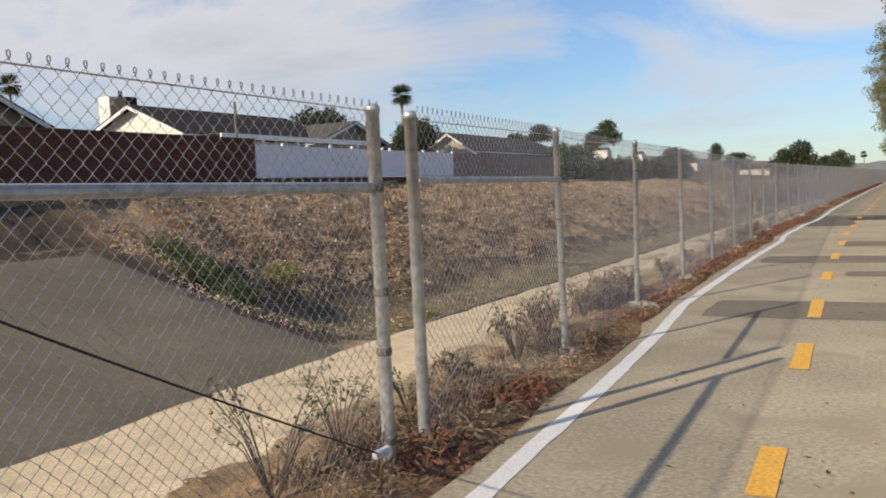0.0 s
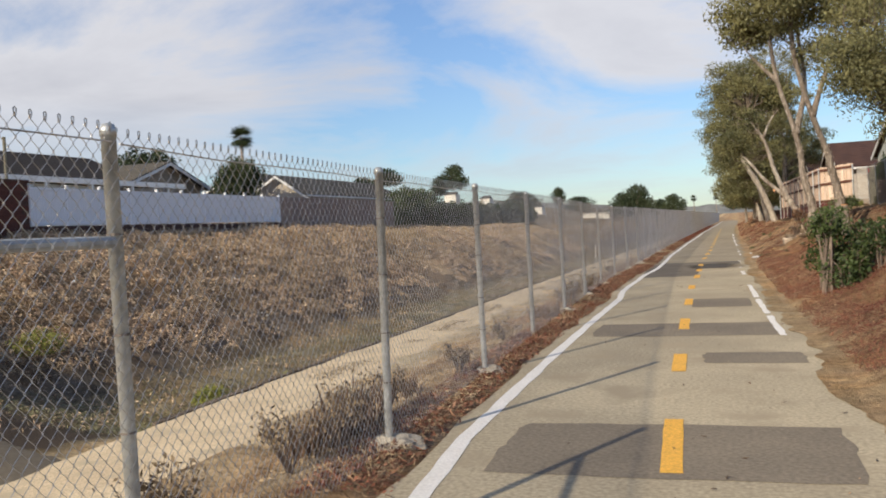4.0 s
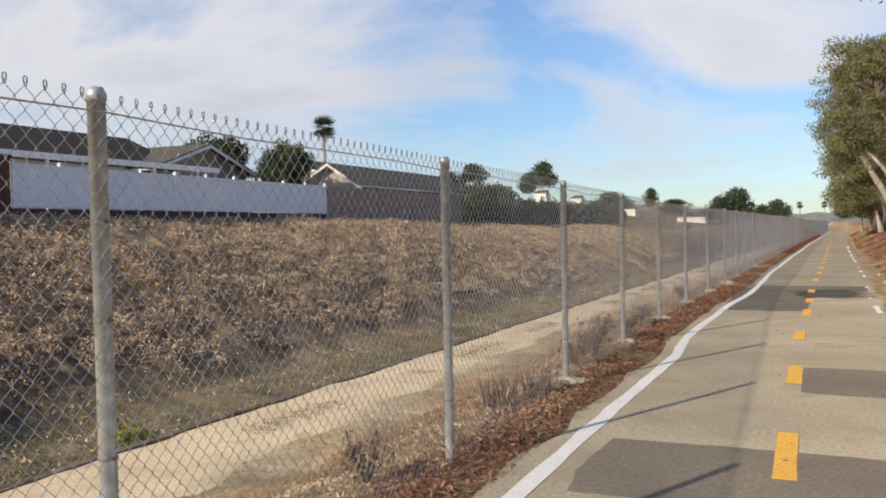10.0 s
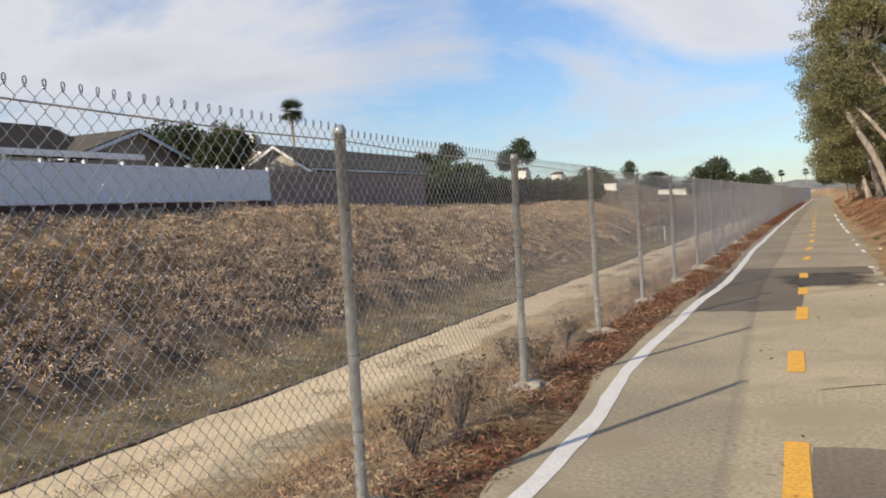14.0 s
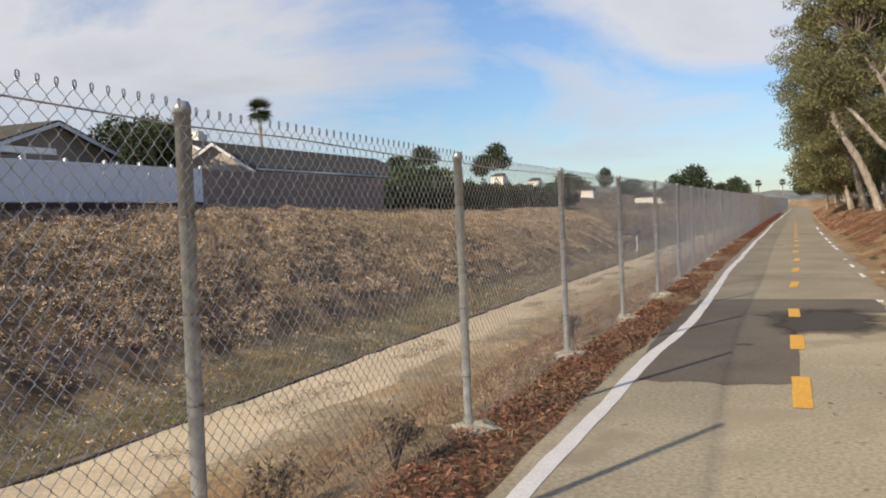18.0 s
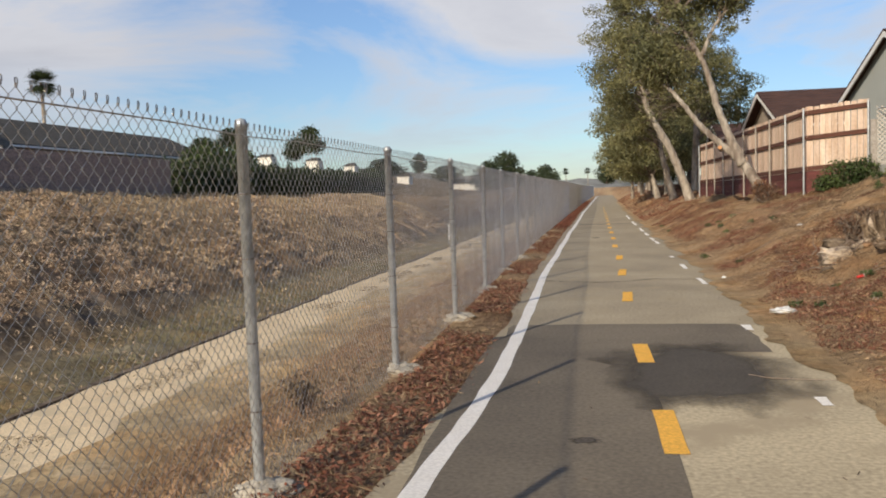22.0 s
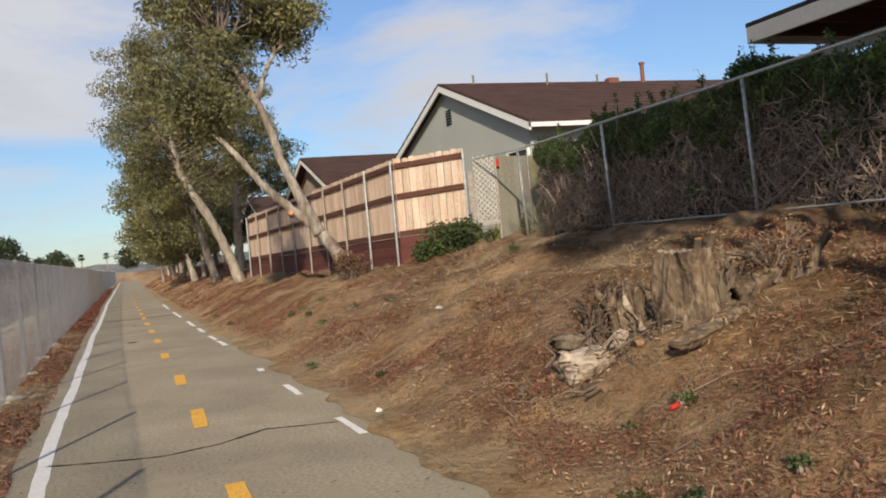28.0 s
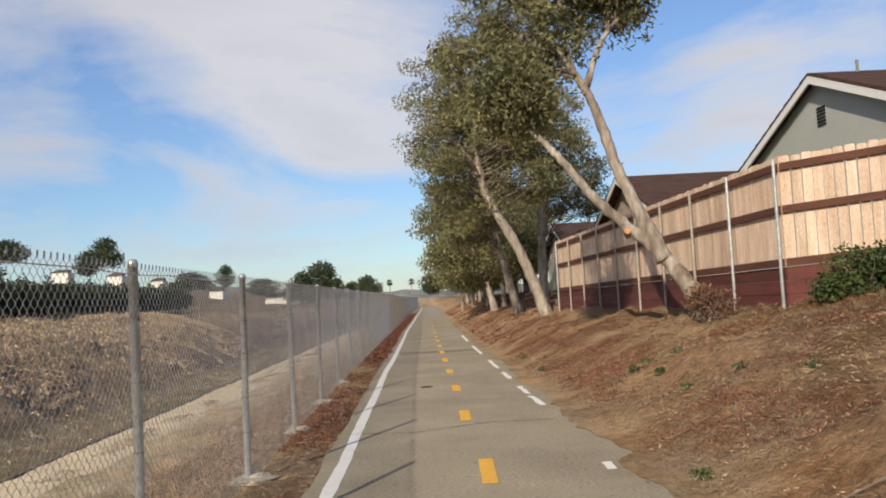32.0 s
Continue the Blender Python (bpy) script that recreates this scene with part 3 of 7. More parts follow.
soil = gmix(1.0, soil, gramp(clod.outputs["Fac"], [(0.3, (0.5, 0.47, 0.44)), (0.5, (0.95, 0.94, 0.92)), (0.7, (1.4, 1.38, 1.34))]), "MULTIPLY")
soil = gmix(1.0, soil, gramp(patchy.outputs["Fac"], [(0.3, (0.66, 0.6, 0.54)), (0.5, (1.0, 0.96, 0.88)), (0.7, (1.28, 1.3, 1.34))]), "MULTIPLY")
bare = gnoise(0.62, 6.0, 0.62)
bank_only = gmath("MULTIPLY", gmath("GREATER_THAN", gsep.outputs["X"], 1.0), 1.0)
sandy = gmath("MULTIPLY", gramp(bare.outputs["Fac"], [(0.47, (0, 0, 0)), (0.64, (0.85, 0.85, 0.85))]), bank_only)
soil = gmix(sandy, soil, (0.5, 0.355, 0.205))
gold = gnoise(0.55, 5.0, 0.65)
soil = gmix(1.0, soil, gramp(gold.outputs["Fac"], [(0.38, (0.9, 0.94, 1.0)), (0.5, (1.0, 1.0, 1.0)), (0.66, (1.14, 1.0, 0.85))]), "MULTIPLY")
# darker earth above the apron, with a ragged limit
dark_earth_edge = gmath("ADD", gsep.outputs["Y"], gmath("MULTIPLY", gmath("SUBTRACT", gnoise(0.7).outputs["Fac"], 0.5), 4.0))
dark_earth = gmath("MULTIPLY", gramp(gmath("DIVIDE", dark_earth_edge, 40.0), [(0.5, (1, 1, 1)), (0.56, (0, 0, 0))]), gmath("MULTIPLY", gmath("GREATER_THAN", ragged, -26.0), gmath("LESS_THAN", ragged, -12.0)))
soil = gmix(dark_earth, soil, (0.1, 0.075, 0.054))
gt.links.new(soil, gbs.inputs["Base Color"])
gbump = gt.nodes.new("ShaderNodeBump")
gbump.inputs["Strength"].default_value, gbump.inputs["Distance"].default_value = 1.0, 0.12
gt.links.new(clod.outputs["Fac"], gbump.inputs["Height"])
gt.links.new(gbump.outputs[0], gbs.inputs["Normal"])
M["ground"] = ground_mat

# ---- ground, path ----
PROFILE = lerp_table([(-400, 3.0), (-60, 2.3), (-28.3, 2.15), (-26.6, 2.05), (-25.4, 1.75), (-23.4, 0.75), (-21.4, -0.65), (-20.2, -1.45), (-19.2, -2.0), (-17.8, -2.72), (-16.9, -2.98), (-13.2, -3.05),
                      (-11.8, -2.75), (-11.2, -2.6), (-11.0, -2.12), (-9, -2.05), (-7, -1.93), (-6.2, -1.7), (-4.2, -0.75), (-3.2, -0.12), (-2.75, 0.0), (-2.2, 0.0), (-1.9, -0.05), (0, -0.07), (3000, -0.07)])
LEFT_LINE = lerp_table([(-60, -0.6), (5.1, -1.52), (7.85, -1.64), (9.8, -1.75), (11.9, -1.93), (14, -1.95), (16.5, -1.965), (20, -1.95), (21.6, -1.925), (23.1, -1.91), (24, -1.98), (24.8, -2.02), (26, -2.02), (28, -1.96), (29.5, -1.95), (30.5, -1.91), (31.5, -1.83), (33, -1.76), (35, -1.74), (38.5, -1.735), (41.5, -1.745), (44, -1.7), (46, -1.64), (49, -1.61), (52, -1.54), (57, -1.48), (60, -1.38), (73, -1.11), (81, -0.98), (101, -0.42), (115, -0.1), (142, 0.66), (176, 1.42), (200, 2.3)])
BEND = lerp_table([(-60, -0.6), (5, -1.52), (12, -1.93), (26, -2.0), (34, -1.78), (44, -1.7), (60, -1.4), (100, -0.44), (142, 0.66), (200, 2.3)])
RIGHT_LINE = lerp_table([(-60, 1.4), (10, 0.78), (18, 0.7), (21, 0.64), (25, 0.62), (32, 0.62), (35.3, 0.71), (40, 0.86), (42.3, 0.86), (44.9, 0.89), (49.5, 0.98), (52, 0.99), (66, 1.18), (95, 1.85), (122, 2.5), (200, 4.7)])
MIDDLE = lerp_table([(-60, 0.5), (5.5, -0.25), (8.5, -0.32), (12.7, -0.44), (16, -0.505), (19.4, -0.55), (25.9, -0.59), (28.1, -0.535), (31.8, -0.505), (34.4, -0.495), (37.6, -0.445), (38.7, -0.39), (41.1, -0.365), (42.2, -0.297), (44.5, -0.265), (45.6, -0.211), (48.3, -0.207), (49.4, -0.173), (54, -0.07), (60, 0.02), (95, 0.65), (122, 1.3), (200, 3.5)])
FENCE = lerp_table([(-60, -1.3), (3, -2.12), (5.2, -2.17), (8.65, -2.31), (11.7, -2.44), (14.75, -2.51), (17.8, -2.595), (20.85, -2.65), (23.86, -2.72), (26.9, -2.755), (30.04, -2.75), (33.03, -2.68), (36, -2.6), (39.1, -2.57), (42.2, -2.56), (45.3, -2.505), (48.3, -2.46), (54, -2.38), (71, -2.0), (95, -1.4), (122, -0.8), (200, 1.4)])


def ground_z(x, y, rough=True):
    x, y = np.asarray(x, float), np.asarray(y, float)
    bend = BEND(y) + 1.85
    u = x - np.where(np.abs(x) < 60, bend, 0)
    toe_bend = (vnoise(x * 0 + 31, y, 2.6) - 0.5) * 1.3 + (vnoise(x * 0 + 77, y, 0.8) - 0.5) * 0.5
    z = PROFILE(u + toe_bend * np.clip(1 - np.abs(u + 19) / 2.2, 0, 1))
    # a smooth paved apron climbs out of the channel near the gate
    apron = np.interp(u, [-23, -18, -10.8], [0.6, -0.6, -2.12])
    k = np.clip((23.6 - y - 0.25 * (u + 11)) / 6.2, 0, 1) * np.clip((u + 23) / 2.0, 0, 1) * np.clip((-10.8 - u) / 0.3, 0, 1)
    z = z * (1 - k) + np.maximum(z, apron) * k
    # the bank right of the path
    toe = RIGHT_LINE(y) + 0.42 + 0.5 * (vnoise(x * 0 + 3, y, 1.7) - 0.5)
    up = np.interp(x - toe, [-0.6, 0, 0.25, 1.05, 1.6, 2.2, 3.4, 4.5, 6, 12, 60], [-0.1, 0.0, 0.05, 0.4, 0.65, 0.85, 1.18, 1.53, 1.62, 1.75, 2.0])
    up = up - 0.24 * np.interp(x - toe, [0.3, 1.1, 2.4, 4.2], [0, 1, 1, 0]) * np.interp(y, [27, 32, 36.6, 38, 43], [0, 1, 0.8, 0.22, 0])
    z = np.where(u > 0.5, up - 0.07 * np.clip((0.1 - (x - toe)), 0, 1), z)
    if rough:
        lump = (vnoise(x, y, 1.0) - 0.5) * 0.22 + (vnoise(x, y, 0.4) - 0.5) * 0.16 + (vnoise(x, y, 0.17) - 0.5) * 0.05
        z = z + lump * np.clip((x - toe - 0.2) / 0.8, 0, 1) * (u > 0.5)
        wild = np.clip((-u - 2.9) / 0.6, 0, 1) * (1 - k)
        track = np.clip(2.4 - np.abs(u + 9.5) / 0.9, 0, 1)
        z = z + (lump * 1.1 * (1 - 0.95 * track) + (vnoise(x, y, 2.7) - 0.5) * 0.3 * np.clip((-u - 11) / 2, 0, 1)) * wild * np.clip((u + 40) / 8, 0, 1)
    # the land climbs beyond the houses
    z = z + np.clip((-x - 38) / 50, 0, 1.6) * np.clip((y - 120) / 90, 0, 1) * 7.0
    # swells along the far bank
    z = z + np.where(u < -22, (vnoise(x * 0.5, y, 14) - 0.5) * 1.0 * np.clip((-u - 21) / 4, 0, 1) * np.clip((y - 70) / 30, 0, 1), 0)
    z = z - np.where((u < -22) & (u > -40), 0.65 * np.clip((y - 65) / 25, 0, 1) * np.clip((-u - 22) / 3, 0, 1) * np.clip((u + 40) / 10, 0, 1), 0)
    return z


def spread(*runs):
    out = []
    for a, b, n in runs:
        out += list(np.linspace(a, b, n, endpoint=False))
    return np.array(out + [runs[-1][1]])


xs = spread((-3000, -400, 5), (-400, -60, 8), (-60, -30, 6), (-30, -17, 40), (-17, -11.3, 14), (-11.3, -10.6, 6), (-10.6, -6.5, 14), (-6.5, -2.6, 26), (-2.6, 0.6, 12), (0.6, 6.2, 62), (6.2, 12, 8), (12, 60, 8), (60, 3000, 6))
ys = spread((-300, -20, 6), (-20, 5, 40), (5, 30, 150), (30, 46, 190), (46, 62, 100), (62, 120, 120), (120, 260, 40), (260, 3200, 10))
gx, gy = np.meshgrid(xs, ys)
gz = ground_z(gx, gy)
gv = np.stack([gx, gy, gz], -1).reshape(-1, 3)
nx = len(xs)
gf = [(j * nx + i, j * nx + i + 1, (j + 1) * nx + i + 1, (j + 1) * nx + i) for j in range(len(ys) - 1) for i in range(nx - 1)]
gme = bpy.data.meshes.new("ground")
gme.from_pydata(gv.tolist(), [], gf)
gme.shade_smooth()
tagged(part("ground", gme, M["ground"]), "dry bare soil with a channel beside the path and a bank", "ground", kind="structure")


def ribbon(left, right, y0, y1, step, z, thick=0.0, ragged=0.0, cell=0.4, seed=0.0, over=None):
    """A strip that follows the path between two edges."""
    sh = Shape()
    y = np.arange(y0, y1 + step * 0.5, step)
    l = left(y) + ragged * (vnoise(y * 0 + 11 + seed, y, cell) - 0.5)
    r = right(y) + ragged * (vnoise(y * 0 + 47 + seed, y, cell) - 0.5)
    n = len(y)
    zt = (lambda x, q: z) if over is None else (lambda x, q: float(over(x, q)) + z)
    v = []
    for i in range(n):
        v += [(l[i], y[i], zt(l[i], y[i])), (r[i], y[i], zt(r[i], y[i]))]
    f = [(2 * i, 2 * i + 1, 2 * i + 3, 2 * i + 2) for i in range(n - 1)]
    if thick:
        m = len(v)
        v += [(p[0], p[1], p[2] - thick) for p in v]
        f += [(2 * i, 2 * i + 2, m + 2 * i + 2, m + 2 * i) for i in range(n - 1)] + [(2 * i + 1, m + 2 * i + 1, m + 2 * i + 3, 2 * i + 3) for i in range(n - 1)]
        f += [(0, m, m + 1, 1), (2 * n - 2, 2 * n - 1, m + 2 * n - 1, m + 2 * n - 2)]
    return sh.add(v, f)


for y0, y1, mat, label in ((-60, 35.5, "asphalt", "worn tan asphalt path"), (35.5, 200, "grey_asphalt", "worn grey-brown asphalt path with fine aggregate")):
    tagged(part("path", ribbon(lambda y: LEFT_LINE(y) - 0.22, lambda y: RIGHT_LINE(y) + 0.42, y0, y1, 0.25, 0.0, 0.12, 0.14, 0.7), M[mat]), label, "path", kind="structure")
tagged(part("edge_line", ribbon(lambda y: LEFT_LINE(y) - 0.064, lambda y: LEFT_LINE(y) + 0.064, -20, 190, 0.12, 0.004, 0.0, 0.022, 0.3), M["white_paint"]), "solid white painted edge line on the asphalt", "road marking", kind="structure")


def decal(name, x0, y0, x1, y1, mat, label, z=0.003, ragged=0.16, cell=0.5, seed=0.0, skew=0.0):
    """A flush patch of asphalt with ragged edges."""
    n = 40
    pts = []
    cx, cy, hx, hy = (x0 + x1) / 2, (y0 + y1) / 2, (x1 - x0) / 2, (y1 - y0) / 2
    for i in range(n):
        a = 2 * math.pi * i / n
        c, s = math.cos(a), math.sin(a)
        k = 1 / max(abs(c), abs(s))
        p = 0.12
        r = (1 - p) * k + p
        w = 1 + ragged * (float(vnoise(i * 0.37 + seed, seed * 3.1 + 5 * math.sin(a), cell)) - 0.5)
        pts.append((cx + hx * c * r * w + skew * hy * s, cy + hy * s * r * w, z))
    sh = Shape().add(pts, [tuple(range(n))])
    return tagged(part(name, sh, mat), label, "asphalt patch", kind="structure")


decal("asphalt_patch", -1.6, 11.1, 0.75, 12.5, M["patch"], "darker repaired strip across the asphalt", seed=1, ragged=0.06)
decal("asphalt_patch", -0.25, 15.3, 0.8, 16.05, M["patch"], "short darker repair beside the centre dash", seed=11, ragged=0.12)
decal("asphalt_patch", -1.76, 17.45, 0.7, 18.85, M["patch"], "darker repaired strip across the asphalt", seed=2, ragged=0.06)
decal("asphalt_patch", -0.5, 21.05, 0.5, 22.6, M["patch"], "darker repaired strip across the asphalt", seed=3, ragged=0.06)
decal("asphalt_patch", -2.02, 28.9, -0.5, 34.9, M["dark_patch"], "large darker asphalt repair", seed=4, ragged=0.05)
decal("asphalt_patch", -1.9, 33.9, 0.7, 35.62, M["dark_patch"], "large darker asphalt repair", z=0.0036, seed=5, ragged=0.06)
decal("oil_stain", -1.0, 31.55, 0.85, 34.7, M["spot"], "almost black soft-edged blotch on the asphalt", z=0.0044, seed=6, ragged=0.5, cell=1.2)
decal("asphalt_patch", -1.2, 62.5, 1.1, 63.6, M["patch"], "darker repaired strip across the asphalt", seed=7, ragged=0.05)
decal("oil_stain", -1.16, 30.95, -0.93, 31.12, M["spot"], "small dark pothole in the asphalt", z=0.0044, seed=8, ragged=0.5)
decal("oil_stain", -0.78, 52.7, -0.45, 53.25, M["spot"], "small dark stain on the asphalt", z=0.003, seed=9, ragged=0.7)


def crack(points, width, name="crack"):
    p = [Vector((*q, 0.0042)) for q in points]
    sh = Shape()
    for a, b in zip(p, p[1:]):
        steps = 6
        for k in range(steps):
            u, w = a.lerp(b, k / steps), a.lerp(b, (k + 1) / steps)
            d = (w - u).normalized()
            s = Vector((-d.y, d.x, 0)) * width * (0.5 + rng.random())
            j = Vector((0, float(rng.normal()) * 0.006, 0))
            sh.add([u - s, u + s, w + s + j, w - s + j], [(0, 1, 2, 3)])
    return tagged(part(name, sh, M["crack"]), "dark crack across the asphalt", "crack", kind="structure")


crack([(-1.72, 40.4), (-1.3, 40.2), (-0.8, 40.02), (-0.3, 40.14), (0.15, 40.47), (0.45, 40.36), (0.8, 40.26)], 0.018)
crack([(-1.75, 47.8), (-0.9, 47.6), (0.1, 48.1), (0.9, 48.0)], 0.008)
crack([(-0.4, 24.2), (0.3, 24.6), (0.8, 24.5)], 0.006)

dash = [(5.55, 6.37), (8.52, 9.66), (11.22, 12.67), (14.8, 15.93), (18.14, 19.42), (21.51, 22.66), (24.87, 25.91), (28.09, 29.31), (30.79, 31.79), (33.43, 34.35), (37.59, 38.67), (41.08, 42.23), (44.48, 45.63), (48.33, 49.37), (51.9, 52.95), (55.4, 56.5), (58.8, 60.1), (62.2, 63.3), (65.6, 66.7), (69, 70.1), (72.6, 73.7), (76.6, 77.7), (80.6, 81.6), (85.6, 86.6), (90.6, 91.6), (95.6, 96.6)]
for i, (a, b) in enumerate(dash):
    tagged(part("centre_dash", ribbon(lambda y: MIDDLE(y) - 0.072, lambda y: MIDDLE(y) + 0.072, a, b, (b - a) / 8, 0.0056, 0, 0.008, 0.25, seed=i), M["yellow_paint"]), "worn yellow painted centre dash on the asphalt", "road marking", "centre dashes", "structure")
edge = [(9.2, 10.6), (17.4, 19.6), (19.9, 22.3), (22.6, 25.5), (28.9, 30.3), (31.95, 32.2), (35.15, 35.5), (39.55, 40.45), (42.15, 43.1), (44.75, 45.1), (49.4, 50.6), (50.9, 52.1), (53.5, 55), (56, 58.5), (61, 65), (68, 73)]
for i, (a, b) in enumerate(edge):
    tagged(part("edge_mark", ribbon(lambda y: RIGHT_LINE(y) - 0.045, lambda y: RIGHT_LINE(y) + 0.045, a, b, (b - a) / 12, 0.005, 0, 0.03, 0.25, seed=i * 3), M["white_paint"]), "broken piece of white edge line half buried in dirt", "road marking", "right edge marks", "structure")

# the sandy service track below the fence, and its low kerb
tl = lambda y: BEND(y) + 1.85 - 10.92
tr = lambda y: BEND(y) + 1.85 - np.interp(y, [0, 16, 22, 30, 40, 55], [7.2, 7.6, 8.2, 8.5, 8.7, 9.0])


def sheet(left, right, y0, y1, step, cols, lift, ragged, seed):
    sh = Shape()
    y = np.arange(y0, y1, step)
    l = left(y) + ragged * 0.25 * (vnoise(y * 0 + seed, y, 0.8) - 0.5)
    r = right(y) + ragged * (vnoise(y * 0 + seed + 9, y, 1.3) - 0.5)
    t = np.linspace(0, 1, cols)
    X = l[:, None] * (1 - t) + r[:, None] * t
    Y = np.repeat(y[:, None], cols, 1)
    Z = ground_z(X, Y) + lift
    Z[:, -1] -= lift + 0.02
    f = [(j * cols + i, j * cols + i + 1, (j + 1) * cols + i + 1, (j + 1) * cols + i) for j in range(len(y) - 1) for i in range(cols - 1)]
    return sh.add(np.stack([X, Y, Z], -1).reshape(-1, 3).tolist(), f)


tagged(part("service_track", sheet(tl, tr, -20, 190, 0.4, 14, 0.03, 0.7, 5), M["sand"], smooth=True), "pale sandy service track beside the channel", "track", kind="structure")
tagged(part("channel_kerb", ribbon(lambda y: tl(y) - 0.13, lambda y: tl(y) + 0.03, 20.5, 150, 0.4, -2.05, 0.55, 0.08, 0.5), M["dead_wood"]), "low dark kerb along the channel edge", "kerb", kind="structure")

# the smooth concrete apron near the gate
ac = np.linspace(-22.6, -10.75, 34)
ar = np.linspace(0, 1, 40)
AU, AT = np.meshgrid(ac, ar)
AY = -20 + AT * (38.3 - 0.25 * (AU + 11) + 1.2 * (vnoise(AU, AU * 0 + 2, 1.6) - 0.5))
AX = AU + BEND(AY) + 1.85
AZ = ground_z(AX, AY, False) + 0.03
AZ[-1] -= 0.15
AZ[:, -1] -= 0.05
nc = len(ac)
tagged(part("channel_apron", Shape().add(np.stack([AX, AY, AZ], -1).reshape(-1, 3).tolist(), [(j * nc + i, j * nc + i + 1, (j + 1) * nc + i + 1, (j + 1) * nc + i) for j in range(len(ar) - 1) for i in range(nc - 1)]), M["apron"], smooth=True), "smooth grey-brown concrete apron sloping into the channel", "apron", kind="structure")

# sand drifted over the right edge of the asphalt
tagged(part("sand_drift", ribbon(lambda y: RIGHT_LINE(y) + 0.2 + 0.3 * (vnoise(y * 0 + 5, y, 2.3) - 0.5) + 0.12 * (vnoise(y * 0 + 8, y, 0.25) - 0.5), lambda y: RIGHT_LINE(y) + 0.62, 0, 120, 0.12, 0.0068, 0, 0.22, 0.35), M["ground"]), "sand and dust drifted over the asphalt edge", "sand", kind="structure")

# ---- chain-link fence by the channel ----
fence = thing("chain_link_fence", "tall galvanised chain-link fence with bare knuckled wire top", "fence")
PITCH = 0.036


def mesh_panel(length, height, pitch, wire, base=0.03, curl=True):
    """Woven wire: zigzag wires that hook into their neighbours, with curled ends on top."""
    sh = Shape()
    n, m = int(length / pitch), int(height / pitch)
    v, f = [], []
    ring = [(math.cos(a) * wire, math.sin(a) * wire) for a in (0.5, 2.6, 4.7)]
    for i in range(n + 1):
        start = len(v)
        count = 0
        for j in range(m + 1):
            s = 1 if (i + j) % 2 else -1
            y, z = i * pitch + s * pitch * 0.52, base + j * pitch
            x = 0.003 * s
            for a, b in ring:
                v.append((x + a, y + b, z))
            count += 1
        if curl:
            s = 1 if (i + m) % 2 else -1
            for k, z in ((0.36, 0.009), (0.36, 0.02), (0.5, 0.026), (0.7, 0.021), (0.7, 0.008), (0.52, -0.008)):
                y = i * pitch + s * pitch * k
                for a, b in ring:
                    v.append((a + 0.004, y + b, base + m * pitch + z))
                count += 1
        for j in range(count - 1):
            for k in range(3):
                a, b = start + 3 * j + k, start + 3 * j + (k + 1) % 3
                f.append((a, b, b + 3, a + 3))
    me = bpy.data.meshes.new("wire_mesh")
    me.from_pydata(v, [], f)
    me.materials.append(M["wire"])
    return me


def post_mesh(r, h, cap):
    sh = Shape()
    prof = [(0, -0.1), (r, -0.1), (r, h - 0.02)]
    prof += [(r * 1.12, h - 0.02), (r * 1.12, h + 0.005), (r * 0.8, h + 0.025), (0.001, h + 0.03)] if cap else [(r, h), (0.001, h + 0.004)]
    n = 14
    v = [(q * math.cos(2 * math.pi * k / n), q * math.sin(2 * math.pi * k / n), z) for q, z in prof[1:] for k in range(n)]
    f = [(i * n + k, i * n + (k + 1) % n, (i + 1) * n + (k + 1) % n, (i + 1) * n + k) for i in range(len(prof) - 2) for k in range(n)]
    me = fix(sh.add(v, f).mesh("post", True))
    me.materials.append(M["steel"])
    return me


line_post, gate_post = post_mesh(0.03, 1.94, True), post_mesh(0.038, 2.02, True)
near_panel = mesh_panel(3.05, 1.96, PITCH, 0.0019)
far_panel = mesh_panel(3.05, 1.93, 0.11, 0.0048, curl=False)
band_me = fix(Shape().tube([(0, 0, 0), (0, 0.0, 0.009)], 0.0335, 10).mesh("tie_band"))
band_me.materials.append(M["old_wire"])
lump_mes = []
for s in range(4):
    bm = bmesh.new()
    bmesh.ops.create_icosphere(bm, subdivisions=3, radius=1)
    for q in bm.verts:
        d = 1 + 0.5 * (noise.noise(q.co * 1.7 + Vector((s * 5, 0, 0))))
        q.co = Vector((q.co.x * 0.12, q.co.y * 0.17, q.co.z * 0.075)) * d
    me = bpy.data.meshes.new("footing")
    bm.to_mesh(me)
    bm.free()
    me.materials.append(M["concrete"])
    lump_mes.append(me)


def fence_xy(y):
    return float(FENCE(y)), y, float(ground_z(FENCE(y), y, False))


